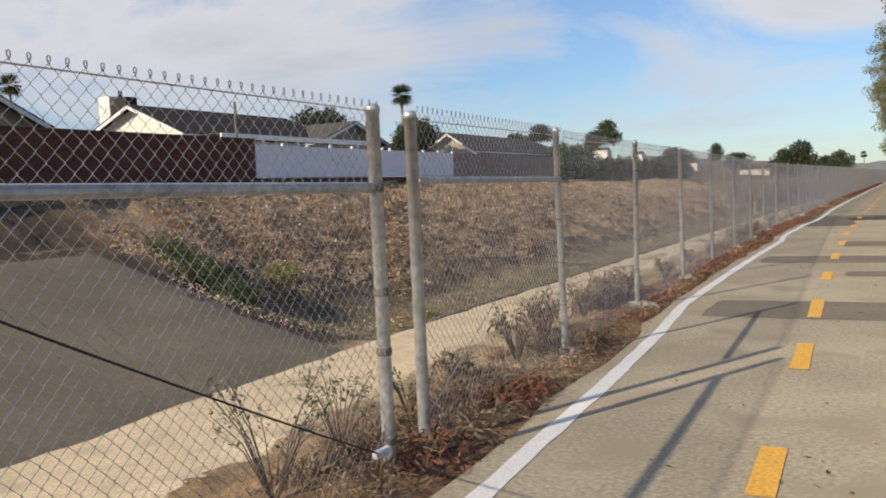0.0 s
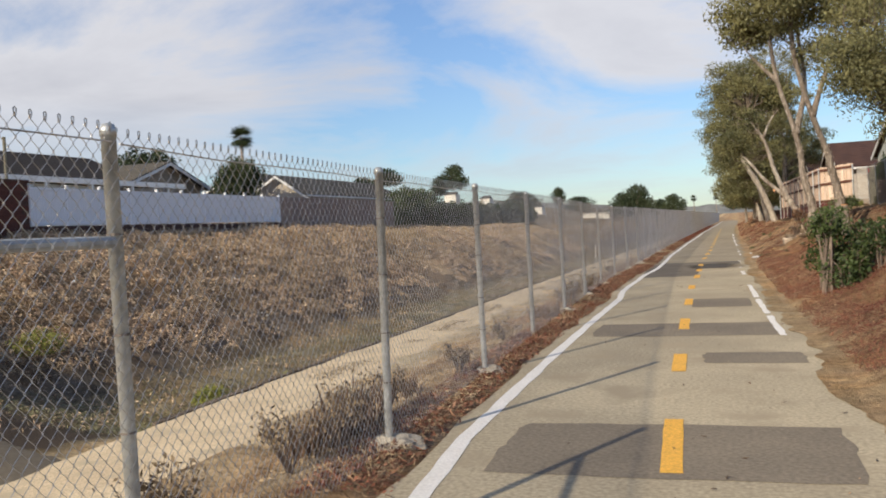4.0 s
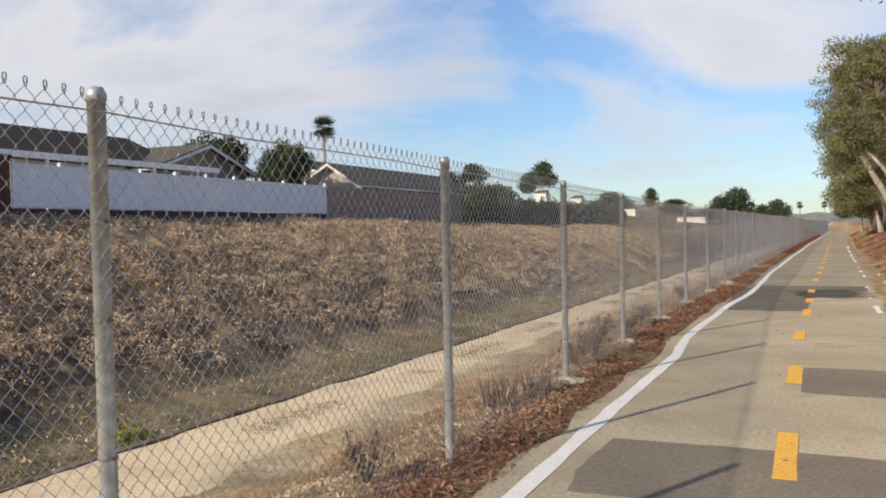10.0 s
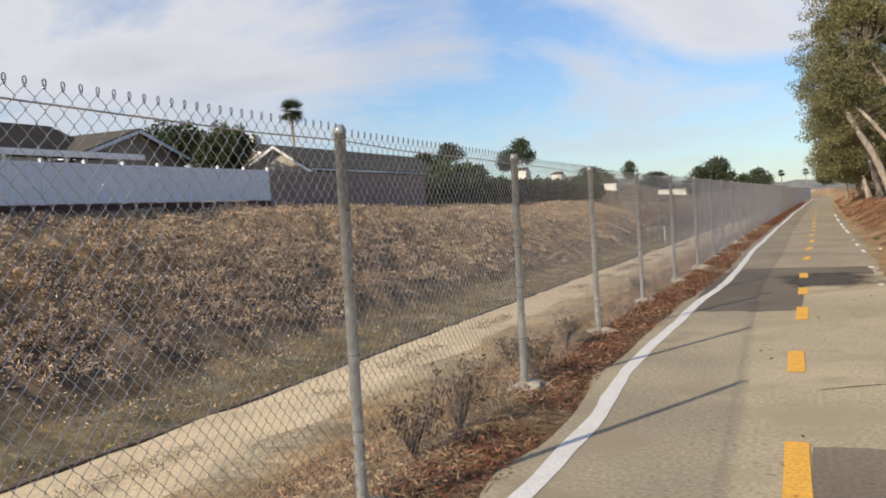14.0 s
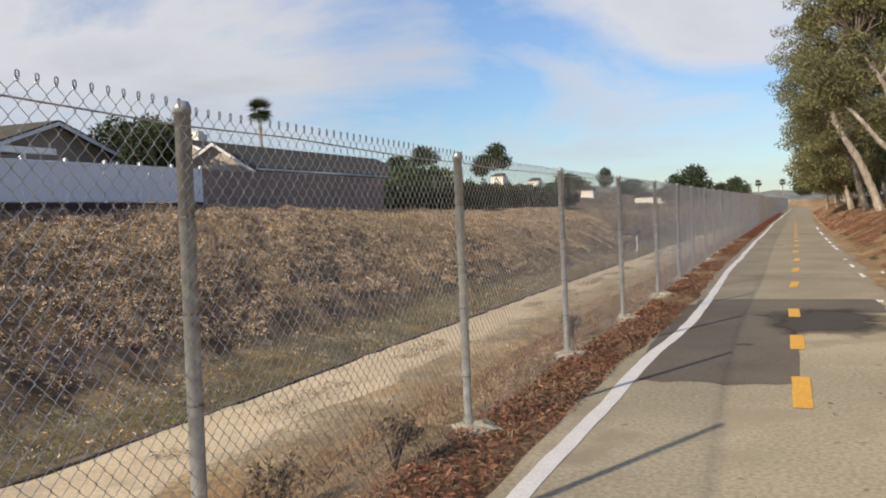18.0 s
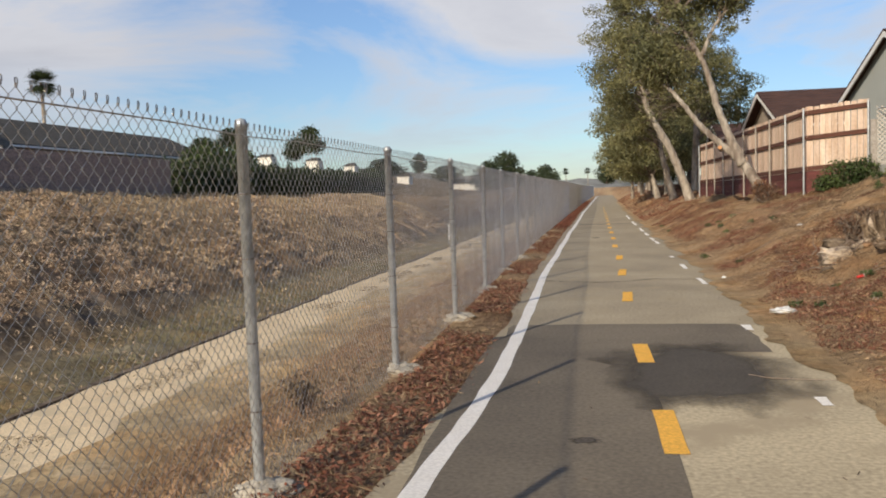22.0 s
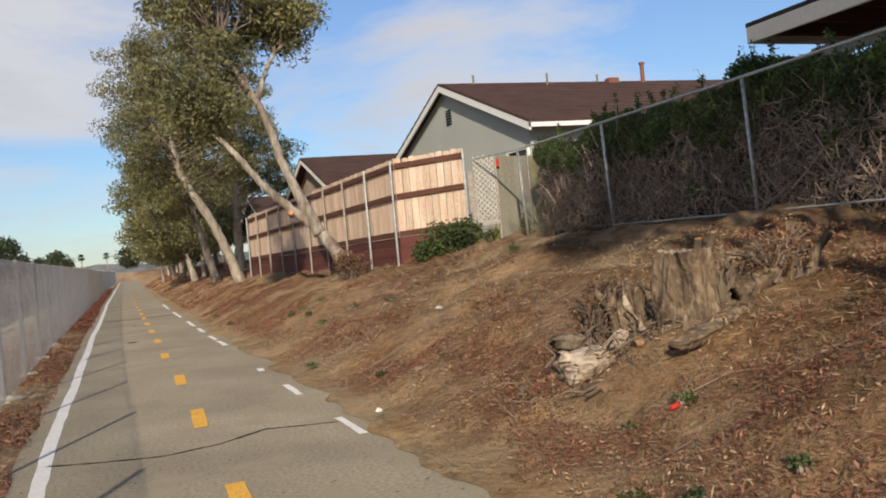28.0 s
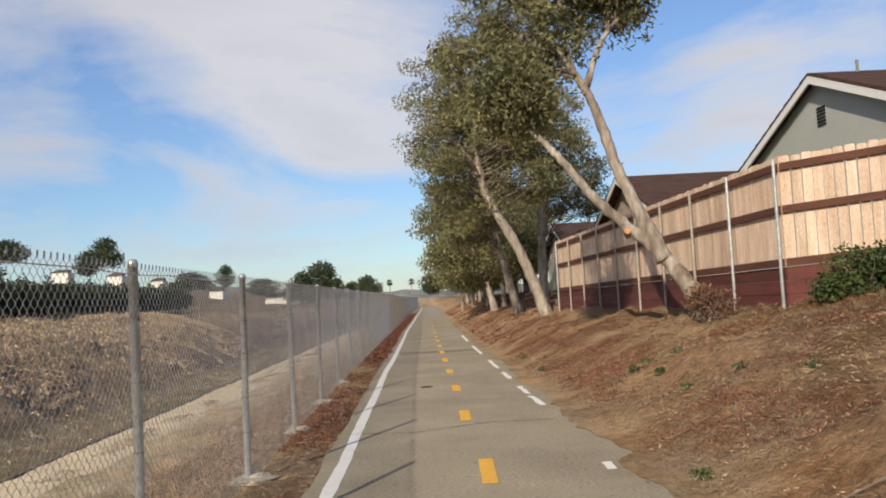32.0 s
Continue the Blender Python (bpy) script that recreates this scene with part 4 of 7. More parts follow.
post_y = [8.65 + 3.05 * k for k in range(0, 62)]
lean = np.random.default_rng(5)
for k, y in enumerate(post_y):
    x, _, z = fence_xy(y)
    p = part("post", line_post, None, fence)
    tall = float(np.interp(k, [0, 3, 6], [1.03, 1.02, 0.985]))
    p.matrix_basis = pose(x, y, z + 0.04, float(lean.normal()) * 0.5, float(lean.normal()) * 0.5, k * 50) @ Matrix.Diagonal((1, 1, tall, 1))
    if k < 22:
        for zb in (0.35, 0.75, 1.15, 1.5):
            b = part("tie_band", band_me, None, fence)
            b.matrix_basis = p.matrix_basis @ pose(0, 0, zb + 0.1 * float(lean.random()))
    if k < 16 and k not in (3,):
        lump = tagged(part("footing", lump_mes[k % 4], None), "broken pale concrete footing at a fence post", "footing", "post footings")
        lump.matrix_basis = pose(x + 0.05, y + 0.02, z + 0.01, 0, 0, k * 70) @ Matrix.Diagonal((0.85 + 0.6 * lean.random(), 0.8 + 0.5 * lean.random(), 0.85, 1))
    if k + 1 < len(post_y):
        x2, y2, z2 = fence_xy(post_y[k + 1])
        m = part("wire_mesh", near_panel if k < 26 else far_panel, None, fence)
        m.matrix_basis = pose(x + 0.036, y, z + 0.0, 0, 0, -math.degrees(math.atan2(x2 - x, y2 - y))) @ Matrix.Diagonal((1, 1, tall * 0.992, 1))
wire_y = np.arange(8.65, 120, 0.76)
tension = Shape().tube([(float(FENCE(y)) + 0.038, y, float(ground_z(FENCE(y), y, False)) + float(np.interp(y, [8.6, 18, 27.0], [1.972, 1.952, 1.888])) + 0.008 * math.sin(y * 3.1)) for y in wire_y], 0.0035, 5)
part("tension_wire", tension, M["wire"], fence)

# gate by the start of the path, and the railed end panel
gate = thing("pipe_gate", "closed galvanised pipe gate filled with chain-link wire", "gate")
g_end = part("gate_post", gate_post, None, gate)
g_end.matrix_basis = pose(-2.16, 5.28, -0.02)
for zb in (0.12, 0.62, 0.95, 1.52):
    part("hinge", Shape().tube([(-2.16, 5.28, zb + 0.03), (-2.16, 5.28, zb + 0.04), (-2.16, 5.28, zb + 0.065), (-2.16, 5.28, zb + 0.075)], [0.041, 0.044, 0.044, 0.041], 12), M["old_wire"], gate)
part("gate_rail", Shape().tube([(-2.1, -2.0, 1.61), (-2.13, 3, 1.595), (-2.16, 5.24, 1.575)], 0.028, 10), M["steel"], gate)
gm = mesh_panel(8.0, 1.99, PITCH, 0.0019, 0.03)
g = part("wire_mesh", gm, None, gate)
g.matrix_basis = pose(-2.11, -2.77, 0.0)
part("top_wire", Shape().tube([(-2.09, -2.8, 2.01), (-2.1, 2, 2.0), (-2.13, 5.26, 1.98)], 0.0035, 5), M["wire"], gate)
far_post = part("gate_post", gate_post, None, gate)
far_post.matrix_basis = pose(-2.1, -2.85, 0.0)

end = thing("fence_end_panel", "railed chain-link end panel beside the gate", "fence panel")
e1 = part("end_post", gate_post, None, end)
e1.matrix_basis = pose(-2.22, 5.8, -0.02)
part("rail", Shape().tube([(-2.25, 5.9, 1.61), (-2.31, 8.62, 1.6)], 0.024, 10), M["steel"], end)
em = part("wire_mesh", mesh_panel(2.9, 1.96, PITCH, 0.0019), None, end)
em.matrix_basis = pose(-2.2, 5.87, 0.02, 0, 0, 1.4) @ Matrix.Diagonal((1, 0.95, 1.02, 1))
part("tension_wire", Shape().tube([(-2.2, 5.9, 1.97), (-2.24, 7.2, 1.98), (-2.27, 8.6, 1.985)], 0.0035, 5), M["wire"], end)
part("brace_wire", Shape().tube([(-2.26, 5.95, 0.15), (-2.3, 7.4, 0.85)], 0.004, 5), M["wire"], end)

cable = thing("steel_cable", "dark sagging steel cable clamped to the gate post", "cable")
cp = [Vector((-2.07, 1.45, 2.0)).lerp(Vector((-2.08, 5.05, 0.17)), u) - Vector((0, 0, 0.12 * u * (1 - u))) for u in np.linspace(0, 1, 14)]
part("strand", Shape().tube(cp, 0.005, 6), M["cable"], cable)
part("clamp", Shape().box(-2.11, 5.02, 0.145, -2.07, 5.17, 0.185, 0.008), M["white_plastic"], cable, "pale clamp")

# ---- the far side of the channel ----
WX = -27.62

brick_wall = thing("garden_wall", "long dark red-brown block garden wall", "wall", kind="structure")
part("wall_core", Shape().box(WX - 0.08, -22, 1.4, WX + 0.085, 34.95, 4.49), M["mortar"], brick_wall)
red_block = fix(Shape().box(0.0, 0.005, 0.005, 0.022, 0.795, 0.191, 0.008).mesh("block"))
red_block.materials.append(M["brick"])
rest = Shape()
for r in range(14):
    for c in range(60):
        y, z = 34.95 - 0.8 * (c + 1) - (0.4 if r % 2 else 0.0), 1.745 + 0.196 * r
        if c < 21:
            q = part("block", red_block, None, brick_wall)
            q.matrix_basis = pose(WX + 0.08, y, z)
        else:
            rest.box(WX + 0.08, y + 0.005, z + 0.005, WX + 0.102, y + 0.795, z + 0.191)
tagged(part("block_courses", rest, M["brick"], brick_wall), kind="stuff")
part("coping", Shape().box(WX - 0.14, -22, 4.49, WX + 0.14, 35.02, 4.59, 0.02), M["mortar"], brick_wall)

vinyl = thing("vinyl_fence", "white vinyl privacy fence with capped posts", "fence")
vy = np.linspace(35.12, 56.95, 11)
vw = (vy[1] - vy[0] - 0.1) / 14
vboard_me = fix(Shape().box(-0.02, 0.004, 0.08, 0.02, vw - 0.004, 1.62, 0.006).mesh("board"))
vboard_me.materials.append(M["vinyl"])
vrail_me = fix(Shape().box(-0.045, 0.05, 0.0, 0.045, vy[1] - vy[0] - 0.05, 0.12, 0.01).mesh("rail"))
vrail_me.materials.append(M["vinyl"])
vpost_me = fix(Shape().box(-0.065, -0.065, -0.3, 0.065, 0.065, 1.76, 0.012).mesh("post"))
vpost_me.materials.append(M["vinyl"])
vcap_me = fix(Shape().box(-0.085, -0.085, 1.76, 0.085, 0.085, 1.8, 0.01).add([(-0.08, -0.08, 1.8), (0.08, -0.08, 1.8), (0.08, 0.08, 1.8), (-0.08, 0.08, 1.8), (0, 0, 1.87)], [(0, 1, 4), (1, 2, 4), (2, 3, 4), (3, 0, 4)]).mesh("cap"))
vcap_me.materials.append(M["cap"])
for i, y in enumerate(vy):
    p = part("post", vpost_me, None, vinyl)
    p.matrix_basis = pose(WX, y, 2.6)
    c = part("cap", vcap_me, None, vinyl)
    c.matrix_basis = pose(WX, y, 2.6)
    if i < len(vy) - 1:
        for k in range(14):
            q = part("board", vboard_me, None, vinyl)
            q.matrix_basis = pose(WX, y + 0.05 + k * vw, 2.6)
        for zr in (0.05, 1.58):
            q = part("rail", vrail_me, None, vinyl)
            q.matrix_basis = pose(WX, y, 2.6 + zr)
plinth = tagged(part("plinth", Shape().box(WX - 0.08, 35.02, 1.5, WX + 0.09, 57.0, 2.62, 0.02), M["mortar"]), "dark footing under the vinyl fence", "footing", kind="structure")

pink = thing("block_wall", "dusty pink-brown block garden wall", "wall", kind="structure")
bl = Shape().box(-0.09, 0.004, 0.004, 0.09, 0.4, 0.196, 0.012)
bl_me = fix(bl.mesh("block"))
bl_me.materials.append(M["pink_block"])
for j in range(10):
    for k in range(26):
        q = part("block", bl_me, None, pink)
        y = 57.05 + 0.8 * k + (0.4 if j % 2 else 0)
        q.matrix_basis = pose(WX, y, 2.31 + 0.2 * j) @ Matrix.Diagonal((1, 2, 1, 1))
part("core", Shape().box(WX - 0.07, 57.05, 1.4, WX + 0.07, 78.2, 4.29), M["pink_block"], pink)


def gable_house(name, label, at, rz, length, width, eave, ridge, wall, roof, over=0.5, base=0.0, front=0.0):
    """A house whose ridge runs along its own +y from its gable at y = 0."""
    h = thing(name, label, "house", at, rz=rz)
    w = width / 2
    pitch = (ridge - eave) / w
    part("wall", Shape().prism([(-w, front, base), (w, front, base), (w, front, eave), (0, front, ridge), (-w, front, eave)], (0, length - front, 0)), wall, h)
    for s in (-1, 1):
        x1, z1 = s * (w + over), eave - pitch * over
        rows = 12
        upper, lower = [], []
        for r in range(rows):
            a, b = r / rows, (r + 1) / rows
            upper += [(x1 * (1 - a), -over, z1 + (ridge - z1) * a + 0.14), (x1 * (1 - b), -over, z1 + (ridge - z1) * b + 0.115)]
        lower = [(0, -over, ridge + 0.045), (x1, -over, z1 + 0.045)]
        sh = Shape().prism(upper + lower, (0, length + 2 * over, 0))
        part("roof", sh, roof, h)
        bz = Shape().prism([(x1, 0, z1 + 0.04), (0, 0, ridge + 0.04), (0, 0, ridge - 0.15), (x1, 0, z1 - 0.15)], (0, 0.05, 0))
        o = part("barge_board", bz, M["trim"], h)
        o.location = (0, -over, 0)
        fas = Shape().box(min(x1, x1 - s * 0.04), -over, z1 - 0.07, max(x1, x1 - s * 0.04), length + over, z1 + 0.05)
        part("fascia", fas, M["trim"], h)
    return h


def window(parent, x, y, z, w, h, along="x"):
    sh = Shape()
    d = 0.05
    win = part("window", Shape().box(x - w / 2, y - d, z, x + w / 2, y - d + 0.02, z + h) if along == "x" else Shape().box(x - d, y - w / 2, z, x - d + 0.02, y + w / 2, z + h), M["glass"], parent)
    for a, b, c, e in ((-w / 2 - 0.06, -w / 2, -0.06, h + 0.06), (w / 2, w / 2 + 0.06, -0.06, h + 0.06), (-0.02, 0.02, 0, h), (-w / 2, w / 2, -0.06, 0), (-w / 2, w / 2, h, h + 0.06)):
        if along == "x":
            sh.box(x + a, y - d - 0.03, z + c, x + b, y, z + e)
        else:
            sh.box(x - d - 0.03, y + a, z + c, x, y + b, z + e)
    part("frame", sh, M["trim"], win)
    return win


# cream house: lit gable towards the walker
cream = gable_house("house", "cream stucco house with a dark shingle roof", (-39.8, 38.9, 2.47), 0, 14, 7.6, 3.3, 5.0, M["cream"], M["dark_shingle"], 0.6)
chim = Shape().box(-4.75, 1.5, 2.5, -3.75, 2.5, 6.1, 0.03)
part("chimney", chim, M["cream"], cream)
part("flue", Shape().box(-3.74, 1.55, 2.5, -2.3, 2.45, 5.95, 0.03).tube([(-3.3, 2.0, 5.9), (-3.3, 2.0, 6.4)], 0.14, 8), M["dark_shingle"], cream)
patio = thing("patio_roof", "white timber patio cover with open rafters", "patio cover", (-31.9, 37.9, 2.45))
part("roof", Shape().box(-1.5, -2.2, 2.62, 1.5, 12.5, 2.68, 0.01), M["grey_shingle"], patio)
part("beam", Shape().box(1.5, -2.2, 2.38, 1.64, 12.5, 2.66, 0.02), M["trim"], patio)
for k in range(5):
    part("post", Shape().box(1.52, -2.1 + 3.2 * k, -0.2, 1.64, -1.98 + 3.2 * k, 2.4, 0.01), M["trim"], patio)
side = gable_house("house", "low house with a grey roof behind the brick wall", (-33.45, 22.3, 2.35), 90, 10, 9.6, 3.05, 5.35, M["pink_stucco"], M["grey_shingle"], 0.6)
gable_house("house", "low house with a grey shingle roof and a shaded gable", (-34.55, 54.3, 2.54), 90, 12, 8.4, 2.9, 4.35, M["pink_stucco"], M["grey_shingle"], 0.6)
gable_house("house", "small tan stucco gable with a grey-brown roof", (-30.7, 62.3, 2.15), 27, 9, 4.0, 2.5, 3.95, M["pale_stucco"], M["grey_shingle"], 0.4)
tan2 = gable_house("house", "long low house with a grey-brown shingle roof", (-36.9, 67.9, 2.65), 0, 28, 8, 2.6, 4.4, M["pink_stucco"], M["grey_shingle"], 0.5)
part("chimney", Shape().box(-1.6, 2.1, 2.5, -0.6, 3.1, 5.1, 0.03).box(-1.45, 2.25, 5.1, -0.75, 2.95, 5.3, 0.02), M["cream"], tan2, "cream stucco chimney")
awning = thing("awning", "small white sunlit patio awning", "awning", (-30.95, 78.3, 2.5))
part("canopy", Shape().box(-0.8, -2.0, 1.95, 0.8, 2.2, 2.05, 0.02), M["trim"], awning)
for a in (-1.8, 2.0):
    part("post", Shape().tube([(0.7, a, -0.2), (0.7, a, 1.95)], 0.04, 8), M["trim"], awning)
pole = thing("utility_mast", "thin service mast above the patio roof", "mast", (-28.85, 35.2, 2.43))
part("mast", Shape().tube([(0, 0, 0), (0, 0, 4.1)], 0.07, 8), M["old_wood"], pole)

# ---- the bank right of the path: fences and houses ----
def gzf(x, y):
    return float(ground_z(x, y, False))


wood = thing("board_fence", "new cedar board fence on red boards with dark rails", "fence")
C0, C1, C2 = Vector((4.87, 49.65, 0)), Vector((6.17, 48.87, 0)), Vector((4.25, 65.4, 0))
boards = []
for s in range(6):
    q = random.Random(s)
    w, h = 0.138, 1.66 + q.uniform(-0.012, 0.012)
    me = fix(Shape().add([(-w / 2, -0.009, 0), (w / 2, -0.009, 0), (w / 2, 0.009, 0), (-w / 2, 0.009, 0), (-w / 2, -0.009, h - 0.02), (w / 2, -0.009, h - 0.02), (w / 2, 0.009, h - 0.02), (-w / 2, 0.009, h - 0.02),
                          (-w / 2 + 0.02, -0.009, h), (w / 2 - 0.02, -0.009, h), (w / 2 - 0.02, 0.009, h), (-w / 2 + 0.02, 0.009, h)],
                         [(3, 2, 1, 0), (0, 1, 5, 4), (1, 2, 6, 5), (2, 3, 7, 6), (3, 0, 4, 7), (4, 5, 9, 8), (5, 6, 10, 9), (6, 7, 11, 10), (7, 4, 8, 11), (8, 9, 10, 11)]).mesh("board"))
    me.materials.append(M["new_wood"])
    boards.append(me)


def board_run(a, b, z0, z1, posts):
    d = b - a
    L = d.length
    ang = math.degrees(math.atan2(d.y, d.x))
    n = int(L / 0.142)
    nrm = Vector((d.y, -d.x, 0)).normalized()
    if nrm.x > 0 and abs(d.y) > abs(d.x):
        nrm = -nrm
    if nrm.y > 0 and abs(d.x) > abs(d.y):
        nrm = -nrm
    for i in range(n):
        p = a + d * ((i + 0.5) / n)
        q = part("board", boards[i % 6], None, wood)
        q.matrix_basis = pose(p.x, p.y, z0 + (z1 - z0) * i / n + 0.68, 0, 0.4 * math.sin(i * 7.3), ang)
    for zr, hh, mt in ((2.18, 0.11, "rail_wood"), (1.53, 0.11, "rail_wood"), (0.72, 0.12, "rail_wood")):
        o = nrm * 0.03
        e0, e1 = a + o, b + o
        sh = Shape()
        t = nrm * 0.04
        sh.prism([e0 + Vector((0, 0, z0 + zr - hh / 2)), e0 + t + Vector((0, 0, z0 + zr - hh / 2)), e0 + t + Vector((0, 0, z0 + zr + hh / 2)), e0 + Vector((0, 0, z0 + zr + hh / 2))], e1 - e0 + Vector((0, 0, z1 - z0)))
        part("rail", sh, M[mt], wood)
    for j in range(3):
        sh = Shape()
        zb = 0.04 + 0.205 * j
        t = nrm * 0.035
        sh.prism([a + Vector((0, 0, z0 + zb)), a + t + Vector((0, 0, z0 + zb)), a + t + Vector((0, 0, z0 + zb + 0.198)), a + Vector((0, 0, z0 + zb + 0.198))], d + Vector((0, 0, z1 - z0)))
        part("kick_board", sh, M["red_board"], wood, "dark red stained board")
    for u in posts:
        p = a + d * u + nrm * 0.1
        zz = z0 + (z1 - z0) * u
        part("post", Shape().tube([(p.x, p.y, zz - 0.3), (p.x, p.y, zz + 2.3)], 0.026, 10), M["steel" if u in (0.0, 0.99, 0.11) else "grey_post"], wood, "grey post")


board_run(C0, C2, 1.16, 0.96, [0.0, 0.11, 0.22, 0.33, 0.44, 0.55, 0.66, 0.77, 0.88, 0.99])
board_run(C0, C1, 1.16, 1.25, [0.99])

# weathered lattice and grey boards in the next yard
old = thing("weathered_gate", "weathered grey-green boards beside a diagonal lattice", "fence")
O0, O1, O2 = Vector((6.27, 48.73, 0)), Vector((6.7, 48.5, 0)), Vector((8.2, 48.3, 0))
LAT = O1 - O0
for s in (-1, 1):
    for k in range(-13, 18):
        c = 0.115 * k
        ends = []
        for u in np.linspace(0, LAT.length, 25):
            z = c + s * u + (0.0 if s > 0 else LAT.length)
            if 0 <= z <= 1.42:
                ends.append((u, z))
        if len(ends) < 3:
            continue
        (u0, z0), (u1, z1) = ends[0], ends[-1]
        d = LAT.normalized()
        a, b = O0 + d * u0, O0 + d * u1
        off = -0.012 * (1 if s > 0 else 2)
        w = 0.024
        part("lath", Shape().prism([(a.x, a.y + off, 1.95 + z0 - w), (a.x, a.y + off, 1.95 + z0 + w), (b.x, b.y + off, 1.95 + z1 + w), (b.x, b.y + off, 1.95 + z1 - w)], (0.0, -0.01, 0)), M["lattice"], old)
part("lath", Shape().box(O0.x, O1.y - 0.02, 1.9, O1.x, O1.y + 0.02, 1.98, 0.005), M["lattice"], old)
for p in (O0, O1):
    part("post", Shape().box(p.x - (0.13 if p is O0 else 0.02), p.y - 0.04, 1.3, p.x + 0.02, p.y + 0.04, 3.05 if p is O0 else 3.3, 0.008), M["grey_post"], old)
for k, (u0, u1, top) in enumerate(((0.01, 0.48, 3.3), (0.5, 0.98, 3.27), (1.0, 1.3, 3.27))):
    a, b = O1.lerp(O2, u0), O1.lerp(O2, u1)
    part("panel", Shape().prism([(a.x, a.y, 1.4), (b.x, b.y, 1.4), (b.x, b.y, top), (a.x, a.y, top + 0.03)], (0.012, 0.02 + 0.03 * (k % 2), 0)), M["old_wood" if k == 0 else "olive_board"], old)

tag = thing("warning_tag", "small red plastic tag hung at the lattice top", "tag", (6.72, 48.42, 3.2))
part("plate", Shape().box(-0.035, -0.012, -0.1, 0.035, 0.0, 0.06, 0.01), M["red_plastic"], tag)

# chain-link along the yard
yard = thing("yard_chain_link", "old leaning chain-link fence in front of the hedge", "fence")
yp = [(4.0, 24.0), (4.7, 27.3), (5.25, 30.6), (5.65, 33.8), (5.9, 37.0), (6.02, 40.2), (6.25, 43.58), (6.5, 46.9)]
yz = [gzf(x, y) for x, y in yp]
yard_post = fix(Shape().tube([(0, 0, -0.3), (0, 0, 1.66)], 0.023, 10).mesh("post", True))
yard_post.materials.append(M["steel"])
for (x, y), z in zip(yp, yz):
    q = part("post", yard_post, None, yard)
    q.matrix_basis = pose(x, y, z, 0, -2.5, 0)
part("top_rail", Shape().tube([(x - 0.08, y, z + 1.68 + 0.012 * math.sin(7 * y)) for (x, y), z in zip(yp, yz)] + [(6.28, 48.6, 3.3)], 0.019, 8), M["steel"], yard)
part("bottom_rail", Shape().tube([(x, y, z + 0.09) for (x, y), z in zip(yp[3:7], yz[3:7])], 0.012, 8), M["steel"], yard)
yard_panel = mesh_panel(3.2, 1.6, 0.05, 0.0014, 0.06, curl=False)
yard_panel.materials.clear()
yard_panel.materials.append(M["old_wire"])
for i in range(2, len(yp) - 1):
    (x, y), (x2, y2) = yp[i], yp[i + 1]
    q = part("wire_mesh", yard_panel, None, yard)
    L = math.hypot(x2 - x, y2 - y)
    q.matrix_basis = pose(x - 0.03, y, yz[i], math.degrees(math.atan2(yz[i + 1] - yz[i], L)), -2.5, -math.degrees(math.atan2(x2 - x, y2 - y))) @ Matrix.Diagonal((1, L / 3.2, 1, 1))

# grey house with brown roof, ridge running away from the path
grey = gable_house("house", "grey stucco house with a brown shingle roof and white barge boards", (9.74, 57.2, 1.87), -90, 14, 10.4, 2.75, 4.65, M["grey_stucco"], M["brown_shingle"], 0.55, base=-0.2, front=-0.27)
vent = Shape()
for k in range(6):
    vent.box(-0.2, -0.3, 3.45 + k * 0.085, 0.2, -0.27, 3.49 + k * 0.085)
part("gable_vent", vent, M["dark"], grey)
part("flue", Shape().tube([(0.4, 6.9, 4.4), (0.4, 6.9, 5.25)], 0.07, 10).tube([(0.4, 6.9, 5.25), (0.4, 6.9, 5.32)], 0.1, 10), M["flue"], grey, "rusty roof flue")
for k, (a, b) in enumerate(((0.3, 0.55), (0.5, 3.1), (0.2, 5.2))):
    part("vent_pipe", Shape().tube([(a, b, 4.4), (a, b, 4.96)], 0.035, 8), M["old_wood"], grey)
part("roof_vent", Shape().box(0.1, 5.55, 4.45, 0.4, 5.95, 4.82, 0.02), M["flue"], grey, "small rusty box vent")
window(grey, 4.55, -0.27, 1.0, 1.1, 1.0)
second = gable_house("house", "house with a dark brown roof beyond the cedar fence", (8.05, 70.1, 1.6), -90, 12, 9, 2.6, 4.3, M["pink_stucco"], M["brown_shingle"], 0.5, base=-0.3)
third = gable_house("house", "far house with a dark roof behind the trees", (8.5, 88, 1.3), -90, 12, 9, 2.6, 4.3, M["cream"], M["brown_shingle"], 0.5, base=-0.3)

# flat patio roof at the hedge
carport = thing("flat_patio_roof", "flat patio roof with cream fascia and white beams", "patio cover", (6.55, 38.0, 1.62))
part("roof", Shape().box(-0.03, -0.03, 2.3, 4.6, 2.7, 2.36, 0.01), M["dark_shingle"], carport)
part("fascia", Shape().box(-0.04, 0.0, 2.1, 0.0, 2.68, 2.3, 0.008), M["cream"], carport)
part("end_fascia", Shape().box(0.0, 2.64, 2.1, 4.6, 2.68, 2.3, 0.008), M["cream"], carport)
part("end_fascia", Shape().box(0.0, 0.0, 2.1, 4.6, 0.04, 2.3, 0.008), M["cream"], carport)
part("beam", Shape().box(0.9, 0.1, 1.86, 1.0, 2.6, 2.02, 0.01), M["trim"], carport)
# dark wood on the rafters puts the underside's shade into their colour
for k in range(4):
    part("rafter", Shape().box(0.0, 0.5 + 0.6 * k, 2.12, 4.4, 0.55 + 0.6 * k, 2.29), M["rail_wood"], carport)
for a in (0.2, 2.4):
    part("post", Shape().box(0.9, a, -0.2, 1.0, a + 0.1, 1.86, 0.01), M["trim"], carport)

